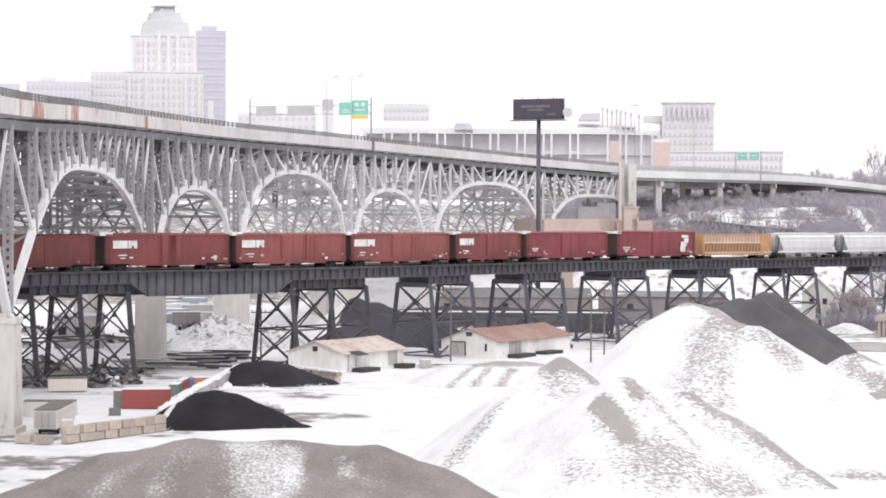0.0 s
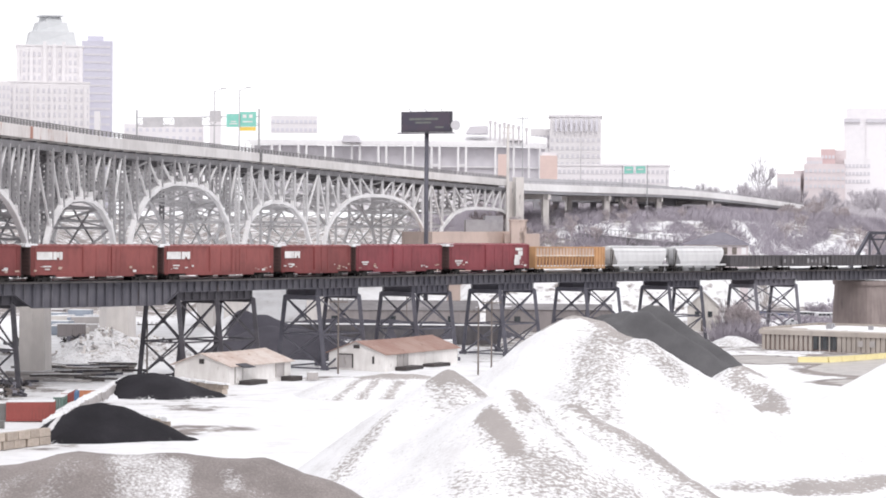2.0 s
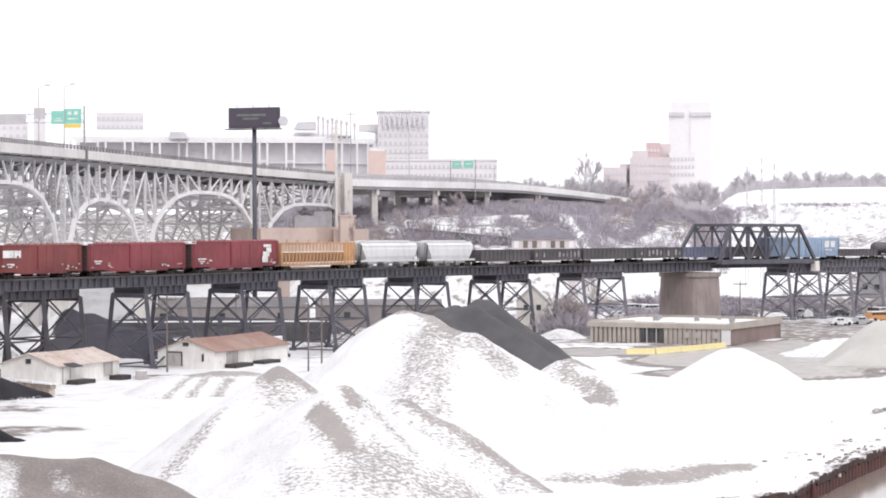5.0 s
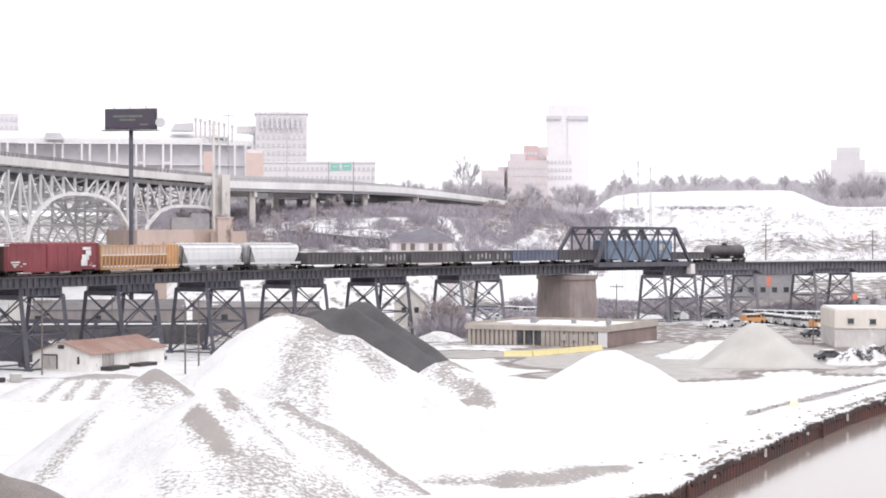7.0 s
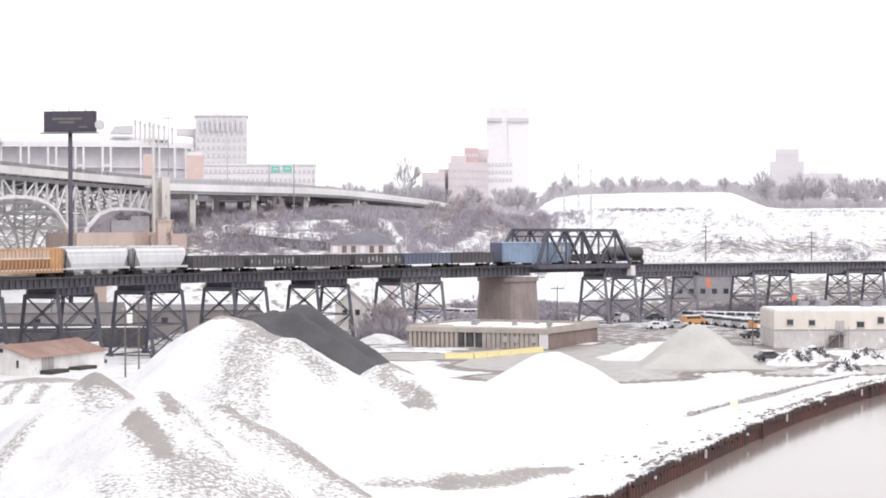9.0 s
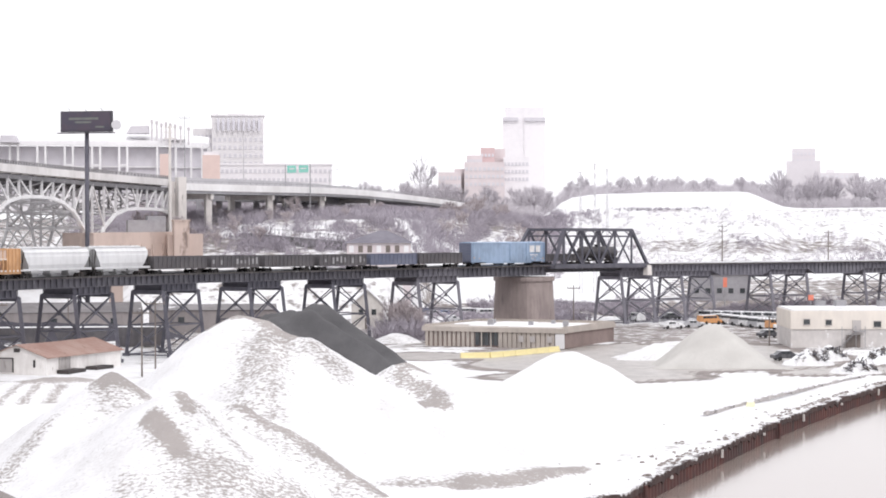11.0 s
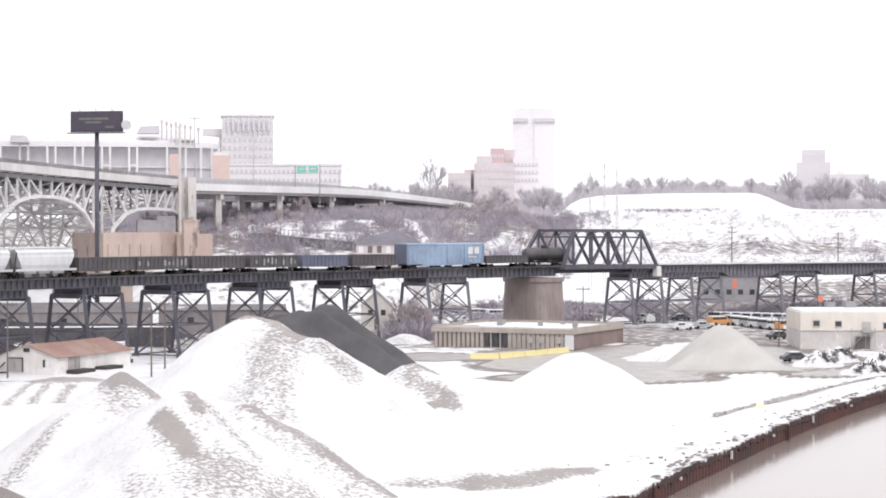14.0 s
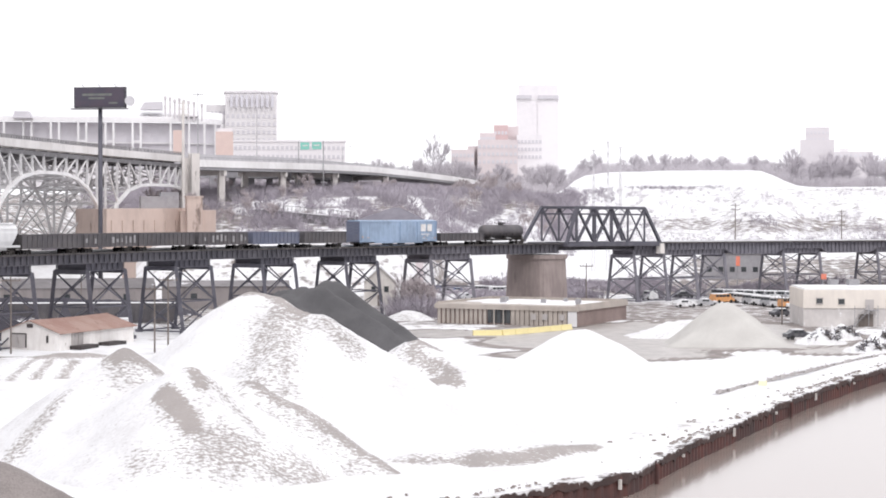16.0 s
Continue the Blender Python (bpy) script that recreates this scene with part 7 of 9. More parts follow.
def build_trees():
    rng = random.Random(7)
    # the tall lone tree and the line on the ridge
    p = (54.6, 758.0, 27.39)
    root = thing("tree", (p[0], p[1], p[2] - 1.0), 0, label="tall lone leafless tree on the slope", category="tree", group="bare trees on the bluff")
    for name, me in zip(("trunk", "crown"), TALL):
        part(name, me, None, root)
    for i in range(190):
        b = rng.uniform(-3.0, 16.5)
        d = rng.uniform(800, 960)
        s = rng.uniform(0.75, 1.25)
        if b > 7.6:
            d = rng.uniform(930, 1060)
            s *= 0.72 if b < 13.0 else 1.2
        if 0.5 < b < 3.5:
            s *= 0.9
        q = spot(b, d)
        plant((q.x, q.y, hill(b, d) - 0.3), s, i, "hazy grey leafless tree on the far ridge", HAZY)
    for i in range(80):
        b = rng.uniform(-3.5, 7.5)
        d = rng.uniform(505 if b < 3.2 else 615, 780)
        q = spot(b, d)
        s = rng.uniform(0.5, 0.9)
        if b < 4.8 and hill(b, d) + 8 * s > 28:
            s *= 0.5          # halved so as not to hide the road from the camera
        plant((q.x, q.y, hill(b, d) - 0.3), s, i)
    for k, (x, y, s) in enumerate(((23.6, 399.3, 0.8), (25.6, 395.2, 0.75), (27.2, 393.1, 0.62), (22.4, 396.5, 0.7), (24.6, 397.0, 0.82), (26.4, 397.6, 0.75), (24.2, 393.4, 0.6))):
        plant((x, y, 0), s, k, "bushy leafless tree under the trestle")


build_trees()


def brush(name, count, seed, place, size, label, twigs=11, mat=None, thick=(0.05, 0.1)):
    """Tangled leafless shrubs, joined: nobody could count them."""
    rng = random.Random(seed)
    v, f = [], []
    made = 0
    while made < count:
        b, d = place(rng)
        if d is None:
            continue
        p = spot(b, d)
        z = hill(b, d) - 0.2
        s = size * rng.uniform(0.6, 1.5)
        for _ in range(twigs):
            a = rng.uniform(0, 6.283)
            lean = rng.uniform(0.1, 0.75)
            tip = Vector((p.x + math.cos(a) * lean * s, p.y + math.sin(a) * lean * s, z + s * rng.uniform(0.55, 1.1)))
            base = Vector((p.x + rng.uniform(-0.3, 0.3) * s, p.y + rng.uniform(-0.3, 0.3) * s, z))
            w = rng.uniform(*thick)
            mid = base.lerp(tip, 0.55) + Vector((rng.uniform(-0.2, 0.2), rng.uniform(-0.2, 0.2), 0)) * s
            for q, r in ((base, mid), (mid, tip), (mid, tip + Vector((rng.uniform(-0.5, 0.5), rng.uniform(-0.5, 0.5), rng.uniform(-0.3, 0.1))) * s)):
                n = len(v)
                v += [(q.x - w, q.y, q.z), (q.x + w, q.y, q.z), (q.x, q.y + w, q.z), (r.x, r.y, r.z)]
                f += [(n, n + 1, n + 3), (n + 1, n + 2, n + 3), (n + 2, n, n + 3)]
        made += 1
    me = bpy.data.meshes.new(name)
    me.from_pydata(v, [], f)
    me.materials.append(mat or M_twig)
    tagged(new(name, me), label, "brush", kind="stuff")


def slope_place(rng):
    b = rng.uniform(-5, 7.72)
    d = rng.uniform(505, 800) if b < 6.6 else rng.uniform(560, hill_edge(b) + 165)
    if d < 505 + 95 * smooth(3.2, 5.2, b):
        return b, None
    if noise.noise((b * 1.3, d * 0.03, 2)) < 0.0 and rng.random() < 0.85:
        return b, None
    p = spot(b, d)
    for e, f, half in DRIFTS:
        if seg_dist(p.x, p.y, e, f)[0] < half * 0.7:
            return b, None
    return b, d


def yard_place(rng):
    b = rng.uniform(4.5, 16)
    d = rng.uniform(474, 532)
    if noise.noise((b * 0.7, d * 0.04, 3)) < 0.02:
        return b, None
    return b, d


def field_place(rng):
    b = rng.uniform(-6, 17)
    d = rng.uniform(470, 545)
    if b > 8.5 and rng.random() < 0.4:
        d = rng.uniform(690, 735)
    if noise.noise((b * 0.8, d * 0.03, 6)) < 0.15:
        return b, None
    return b, d


def thicket_place(rng):
    """A thicket below the trestle, beside the office."""
    return rng.gauss(3.55, 0.3), rng.uniform(388, 404)


def ridge_place(rng):
    b = rng.uniform(-3.5, 17)
    return b, rng.uniform(790, 960) if b < 7.0 else rng.uniform(940, 1050)


def bench_place(rng):
    """Weeds along the foot of the snowy bench, and the thin wood at its end."""
    if rng.random() < 0.1:
        b = rng.uniform(9.0, 11.5)
        return b, hill_edge(b) + rng.uniform(162.0, 166) + 3 * noise.noise((b * 4, 0, 2))
    b = rng.choice((rng.uniform(6.9, 8.7), rng.uniform(6.9, 8.0), rng.uniform(6.9, 8.0), rng.uniform(6.9, 7.8)))
    return b, hill_edge(b) + rng.uniform(110, 166 + 12 * (1 - smooth(7.4, 8.2, b)))


def grass_place(rng):
    """Dead grass in clumps over the open hill, thickest along its foot."""
    b = rng.uniform(7.7, 16.5)
    d = hill_edge(b) + rng.uniform(-5, 160)
    low = 1 - smooth(13.5, 17.0, hill(b, d))
    if noise.noise((b * 2.4, d * 0.045, 3)) + 0.5 * noise.noise((b * 7, d * 0.1, 1)) < 0.12 - 0.3 * low * smooth(8.3, 9.4, b):
        return b, None
    return b, d


brush("hillside_brush", 9000, 11, slope_place, 2.5, "dense leafless brush over the snowy bluff", 12, None, (0.028, 0.06))
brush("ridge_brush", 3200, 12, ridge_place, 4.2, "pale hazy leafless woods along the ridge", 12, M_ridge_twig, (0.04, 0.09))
brush("bench_brush", 1500, 15, bench_place, 1.15, "grey weeds along the foot of the snowy bench", 8, None, (0.03, 0.07))
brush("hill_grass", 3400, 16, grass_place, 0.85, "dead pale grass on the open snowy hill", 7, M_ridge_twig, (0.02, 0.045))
brush("yard_brush", 2000, 14, yard_place, 1.4, "brown weeds at the far edge of the yard", 9)
brush("thicket", 170, 17, thicket_place, 3.4, "dense leafless thicket below the trestle", 12, None, (0.03, 0.06))
brush("field_brush", 600, 13, field_place, 1.7, "weeds and scrub on the river flats", 9)


# ======== sheds, buildings and clutter of the yard ========
M_shed_white = surface("flaking_white_boards", (0.8, 0.78, 0.76), (0.66, 0.63, 0.61), 0.8, 0, 0.3, 1.6, (0.33, 0.29, 0.26), (0.64, 0.76), (1, 1, 0.35))
M_rust_roof = surface("rusty_sheet_roof", (0.31, 0.185, 0.155), (0.38, 0.265, 0.225), 0.75, 0.1, 0.25, 1.4, (0.2, 0.11, 0.09), (0.6, 0.72), None)
M_tan_roof = surface("pale_rusty_roof", (0.5, 0.39, 0.34), (0.62, 0.55, 0.51), 0.75, 0.1, 0.3, 1.4, (0.34, 0.2, 0.15), (0.6, 0.7), None)
M_dark_void = surface("dark_doorway", (0.03, 0.028, 0.028), (0.06, 0.05, 0.05), 0.8)
M_concrete_block = surface("buff_concrete_block", (0.5, 0.43, 0.37), (0.4, 0.34, 0.29), 0.9, 0, 0.5, 3.0, (0.28, 0.23, 0.2), (0.62, 0.72), None, vary=0.25)
M_beige_panel = surface("beige_wall_panel", (0.46, 0.41, 0.37), (0.38, 0.34, 0.31), 0.8, 0, 0.3, 1.5, (0.28, 0.24, 0.22), (0.64, 0.76), (1, 1, 0.3))
M_brown_brick = surface("brown_brick_wall", (0.25, 0.19, 0.175), (0.2, 0.15, 0.14), 0.85, 0, 0.4, 4.0, None)
M_cream = surface("cream_render_wall", (0.74, 0.685, 0.62), (0.66, 0.61, 0.56), 0.8, 0, 0.2, 1.2, (0.45, 0.4, 0.36), (0.66, 0.78), (1, 1, 0.3))
M_grey_wall = surface("grey_block_wall", (0.46, 0.43, 0.42), (0.38, 0.355, 0.35), 0.85, 0, 0.25, 1.5, (0.27, 0.25, 0.24), (0.62, 0.75), (1, 1, 0.3))
M_glass = surface("dark_window_glass", (0.04, 0.045, 0.05), (0.07, 0.075, 0.08), 0.1, 0, 0.4, 2.0, None, bump=0)
M_yellow_barrier = surface("yellow_barrier_paint", (0.8, 0.7, 0.36), (0.7, 0.61, 0.33), 0.7, 0, 0.5, 2.5, (0.5, 0.42, 0.2), (0.66, 0.76), None)


def shed(corner, heading, length, width, wall, rise, roof_mat, label, doors, extras):
    """A gabled boarded shed: corner is its near long-wall corner; heading the way of its long wall, in degrees."""
    root = thing("shed", corner, heading, label, "shed", "white sheds in the yard")
    # local x along the long wall, y towards the back
    w = Shape()
    w.hexa([(0, 0, 0), (length, 0, 0), (length, width, 0), (0, width, 0), (0, 0, wall), (length, 0, wall), (length, width, wall), (0, width, wall)])
    for x in (0.0, length - 0.12):
        w.add([(x, 0, wall), (x + 0.12, 0, wall), (x + 0.12, width, wall), (x, width, wall), (x, width / 2, wall + rise), (x + 0.12, width / 2, wall + rise)],
              [(0, 3, 4), (1, 5, 2), (0, 4, 5, 1), (3, 2, 5, 4)])
    part("boarded_shell", w, M_shed_white, root)
    for k in (0, 1):
        r = Shape()
        y0, y1 = (-0.45, width / 2) if k == 0 else (width + 0.45, width / 2)
        drop = 0.45 * rise / (width / 2)
        n = 32
        for i in range(n + 1):
            x = -0.35 + (length + 0.7) * i / n
            dz = (0.03 if i % 2 else 0.0) - 0.1 * math.sin(math.pi * i / n)
            r.v += [(x, y0, wall - drop), (x, y1, wall + rise + dz), (x, y1, wall + rise + 0.1 + dz), (x, y0, wall - drop + 0.1 + (0.03 if i % 2 else 0))]
            if i:
                k0 = 4 * i
                r.f += [(k0 - 4 + j, k0 - 4 + (j + 1) % 4, k0 + (j + 1) % 4, k0 + j) for j in range(4)]
        r.f += [(3, 2, 1, 0), (4 * n, 4 * n + 1, 4 * n + 2, 4 * n + 3)]
        part("roof_slope", r, roof_mat, root)
    for x, dw, dh, z0, mat in doors:
        d = Shape().box((x, -0.05, z0 + dh / 2), (dw, 0.14, dh))
        ob = part("door", d, mat, root)
        part("door_frame", Shape().box((x - dw / 2 - 0.06, -0.08, z0 + dh / 2), (0.12, 0.2, dh + 0.1)).box((x + dw / 2 + 0.06, -0.08, z0 + dh / 2), (0.12, 0.2, dh + 0.1)).box((x, -0.08, z0 + dh + 0.1), (dw + 0.24, 0.2, 0.14)), M_grey_wall, ob)
    for kind, x, y, dw, dh, z0 in extras:
        if kind == "gable_door":
            ob = part("door", Shape().box((-0.05, y, z0 + dh / 2), (0.14, dw, dh)), M_grey_wall, root)
            part("door_frame", Shape().box((-0.08, y - dw / 2, z0 + dh / 2), (0.2, 0.12, dh)).box((-0.08, y, z0 + dh), (0.2, dw, 0.14)), M_dark_void, ob)
        elif kind == "vent":
            part("gable_vent", Shape().box((-0.06, y, z0), (0.12, dw, dh)), M_dark_void, root)
        elif kind == "canopy":
            s = Shape()
            s.hexa([(x - dw / 2, -1.4, z0), (x + dw / 2, -1.4, z0), (x + dw / 2, 0, z0 + 0.4), (x - dw / 2, 0, z0 + 0.4),
                    (x - dw / 2, -1.4, z0 + 0.1), (x + dw / 2, -1.4, z0 + 0.1), (x + dw / 2, 0, z0 + 0.5), (x - dw / 2, 0, z0 + 0.5)])
            part("canopy", s, M_steel_black, root)
        elif kind == "plinth":
            part("dock", Shape().box((x, -0.9, 0.3), (dw, 1.8, 0.6)), M_dark_void, root)
    return root


shed((-46.2, 272.5, 0), 66, 14.4, 8.3, 2.55, 1.4, M_tan_roof, "white boarded shed with a pale rusty gable roof",
     [(2.0, 1.5, 2.0, 0.3, M_shed_white), (11.6, 1.7, 1.6, 0.6, M_grey_wall)], [("canopy", 2.6, 0, 2.4, 0, 2.25), ("plinth", 4, 0, 4, 0, 0), ("plinth", 13.2, 0, 2.4, 0, 0), ("vent", 0, 4.15, 0.7, 0.6, 3.0)])
shed((-29.7, 302.8, 0), 66, 21.6, 9.0, 2.5, 1.6, M_rust_roof, "long white shed with a rust-brown gable roof",
     [(4.2, 1.4, 2.0, 0.2, M_grey_wall), (5.8, 1.0, 2.0, 0.2, M_grey_wall)], [("gable_door", 0, 6.3, 2.4, 1.9, 0.4), ("vent", 0, 4.5, 0.9, 0.5, 3.4), ("vent", 0, 1.8, 0.3, 1.0, 1.6), ("plinth", 5.4, 0, 5.0, 0, 0), ("plinth", 13.5, 0, 5.0, 0, 0)])


def build_office():
    """Low beige office: ribbed panels, a glazed entrance, snowy flat roof with vents."""
    F, Lc, B = Vector((49.1, 359.4, 0)), Vector((27.0, 372.8, 0)), Vector((60.6, 380.6, 0))
    root = thing("office_building", label="low beige panel office with snowy flat roof", category="building")
    h = 3.25
    back = Lc + (B - F)
    w = Shape().hexa([(F.x, F.y, 0), (B.x, B.y, 0), (back.x, back.y, 0), (Lc.x, Lc.y, 0), (F.x, F.y, h), (B.x, B.y, h), (back.x, back.y, h), (Lc.x, Lc.y, h)])
    part("brick_shell", w, M_brown_brick, root, "brown brick walls")
    d = (Lc - F)
    turn = math.degrees(math.atan2(-d.y, -d.x))
    out = Vector((d.y, -d.x, 0)).normalized()
    if out.y > 0:
        out = -out
    n = 30
    for i in range(n):
        u = (i + 0.5) / n
        c = F + d * u + out * 0.12
        if 0.47 < u < 0.62:
            mat, name = M_glass, "window"
        else:
            mat, name = M_beige_panel, "panel"
        wd = d.length / n
        if name == "panel":
            part(name, Shape().box((c.x, c.y, 1.35), (wd - (0.34 if u > 0.62 else 0.16), 0.24, 2.7), turn), mat, root)
        else:
            part(name, Shape().box((c.x, c.y, 1.4), (wd - 0.14, 0.12, 2.2), turn), mat, root)
        if 0.47 < u < 0.62 and i % 2:
            part("mullion", Shape().box((c.x + out.x * 0.1, c.y + out.y * 0.1, 1.35), (0.18, 0.18, 2.7), turn), M_beige_panel, root)
    m = (F + Lc) / 2 + out * 0.2
    part("fascia", Shape().box((m.x, m.y, 2.95), (d.length + 0.6, 0.6, 0.8), turn), M_beige_panel, root)
    e = B - F
    m2 = (F + B) / 2
    t2 = math.degrees(math.atan2(e.y, e.x))
    side = Vector((e.y, -e.x, 0)).normalized()
    part("fascia", Shape().box((m2.x + side.x * 0.1, m2.y + side.y * 0.1, 2.95), (e.length + 0.3, 0.4, 0.7), t2), M_beige_panel, root)
    cm = (F + back) / 2
    part("roof_deck", Shape().box((cm.x, cm.y, h + 0.03), (d.length - 0.8, e.length - 0.8, 0.1), turn), M_beige_panel, root)
    du, eu = d.normalized(), e.normalized()
    for u, v, sx, sy in ((0.27, 0.45, 9.5, 14.0), (0.62, 0.5, 6.5, 15.0), (0.87, 0.55, 3.2, 9.0)):
        c = F + d * u + e * v
        part("roof_snow", Shape().box((c.x, c.y, h + 0.16), (sx, sy, 0.16), turn, 0.94), M_snow, root, "snow lying on the flat roof")
    for p, q in ((F, B), (B, back), (back, Lc)):
        part("parapet", Shape().beam(p + Vector((0, 0, h + 0.2)), q + Vector((0, 0, h + 0.2)), 0.35, 0.42), M_beige_panel, root)
    dr = F + d * 0.03 + out * 0.3
    part("door", Shape().box((dr.x, dr.y, 1.25), (1.6, 0.14, 2.5), turn), M_white_steel, root, "white end door")
    for u, v, s in ((0.62, 0.25, 1.0), (0.7, 0.5, 0.8), (0.35, 0.3, 0.8), (0.3, 0.6, 0.7), (0.12, 0.35, 0.9), (0.05, 0.15, 0.6)):
        c = F + d * u + (B - F) * v
        part("roof_vent", Shape().box((c.x, c.y, h + 0.1 + s / 2), (s, s, s), turn + 10, 0.9), M_sign_back, root)
    for u in (0.1, 0.22, 0.3):
        c = F + d * u + out * 0.3
        part("wall_unit", Shape().box((c.x, c.y, 1.5), (0.9, 0.3, 1.0), turn), M_grey_wall, root)


build_office()


def build_barrier():
    pts = [Vector(v) for v in ((29.8, 336.0, 0.00), (34.4, 337.0, 0.00), (38.8, 341.6, 0.00), (47.2, 352.8, 0.00))]
    k = 0
    for p, q in zip(pts, pts[1:]):
        m = max(1, int((q - p).length / 3.0))
        for i in range(m):
            a, b = p.lerp(q, i / m), p.lerp(q, (i + 0.97) / m)
            c = (a + b) / 2
            turn = math.degrees(math.atan2((b - a).y, (b - a).x))
            root = thing("barrier", (c.x, c.y, 0), turn, "yellow concrete barrier along the wet yard", "barrier", "yellow barriers before the office")
            ln = (b - a).length
            part("block", Shape().extrude([(-0.35, 0), (0.35, 0), (0.22, 0.3), (0.14, 0.85), (-0.14, 0.85), (-0.22, 0.3)], (-ln / 2, 0, 0), (1, 0, 0), (0, 1, 0), length=ln), M_yellow_barrier, root)


build_barrier()


M_pale_block = surface("pale_grey_block_wall", (0.6, 0.57, 0.555), (0.5, 0.475, 0.465), 0.85, 0, 0.25, 1.5, (0.76, 0.755, 0.76), (0.58, 0.66), (1, 1, 0.6))


def build_depot():
    """Two-storey cream depot on a grey ground floor, cut by the view's edge."""
    a = Vector((86.5, 358.0, 0.00))
    root = thing("depot_building", label="cream two-storey depot with grey ground floor", category="building")
    turn = -6.0
    ca, sa = math.cos(radians(turn)), math.sin(radians(turn))
    def at(x, y, z):
        return (a.x + ca * x - sa * y, a.y + sa * x + ca * y, z)
    ln, dp = 42.0, 18.0
    c = at(ln / 2, dp / 2, 1.5)
    part("lower_wall", Shape().box((c[0], c[1], 1.55), (ln, dp, 3.1), turn), M_pale_block, root, "grey block ground floor")
    c = at(ln / 2, dp / 2 - 0.1, 4.6)
    part("upper_wall", Shape().box((c[0], c[1], 4.6), (ln + 0.1, dp + 0.2, 3.0), turn), M_cream, root)
    c = at(ln / 2, dp / 2, 6.2)
    part("roof_snow", Shape().box((c[0], c[1], 6.22), (ln - 0.4, dp - 0.4, 0.25), turn), M_snow, root)
    for x, z, w, h in ((2.6, 4.3, 1.0, 0.8), (6.2, 4.2, 1.0, 0.8), (14.2, 3.9, 1.2, 0.9), (17.5, 4.6, 1.0, 1.0)):
        c = at(x, -0.26, z)
        ob = part("window", Shape().box((c[0], c[1], z), (w, 0.1, h), turn), M_glass, root)
        part("window_frame", Shape().box((c[0], c[1] - 0.03, z + h / 2 + 0.06), (w + 0.2, 0.14, 0.12), turn).box((c[0], c[1] - 0.03, z - h / 2 - 0.06), (w + 0.2, 0.14, 0.12), turn), M_grey_wall, ob)
    for x, z, w, h, m in ((10.8, 3.7, 1.4, 1.7, M_grey_wall), (10.2, 1.1, 2.4, 2.1, M_pole_wood)):
        c = at(x, -0.26, z)
        part("door", Shape().box((c[0], c[1], z), (w, 0.14, h), turn), m, root)
    # outside stair with a landing
    st = Shape()
    for i in range(9):
        c = at(8.2 + 0.28 * i, -0.9, 0.3 + 0.3 * i)
        st.box(c, (0.32, 1.1, 0.12), turn)
    c = at(11.2, -0.9, 2.8)
    st.box(c, (1.8, 1.2, 0.14), turn)
    for x in (8.2, 10.5, 12.0):
        c0, c1 = at(x, -1.4, 0), at(x, -1.4, 3.6)
        st.beam(c0, c1, 0.09, 0.09)
    st.beam(at(8.2, -1.4, 1.2), at(10.5, -1.4, 3.7), 0.08, 0.08)
    part("stair", st, M_sign_back, root)
    for x, y, s in ((6, 8, 1.2), (9, 6, 1.4), (16, 5, 1.3), (20, 9, 1.6)):
        c = at(x, y, 6.5 + s / 2)
        part("roof_unit", Shape().box(c, (s * 1.3, s, s * 0.7), turn + 15), M_sign_back, root)


build_depot()


# ---- vehicles ----
def paint(name, c):
    m, n, l, bsdf = nodes_of(name)
    co = n.new("ShaderNodeTexCoord").outputs["Object"]
    d = noise_of(n, l, co, 2.0, 4)
    l.new(blend(n, l, band(n, l, d, 0.4, 0.7), c, tuple(0.7 * k + 0.06 for k in c)), bsdf.inputs["Base Color"])
    bsdf.inputs["Roughness"].default_value = 0.35
    bsdf.inputs["Coat Weight"].default_value = 0.3
    return m


CAR_PAINTS = [paint("car_white", (0.75, 0.75, 0.76)), paint("car_silver", (0.42, 0.42, 0.44)), paint("car_dark", (0.05, 0.05, 0.06)), paint("car_red", (0.3, 0.05, 0.05)), paint("car_blue", (0.08, 0.12, 0.25)), paint("bus_orange", (0.66, 0.32, 0.12))]
M_tyre = surface("tyre_rubber", (0.02, 0.02, 0.02), (0.035, 0.033, 0.033), 0.9)


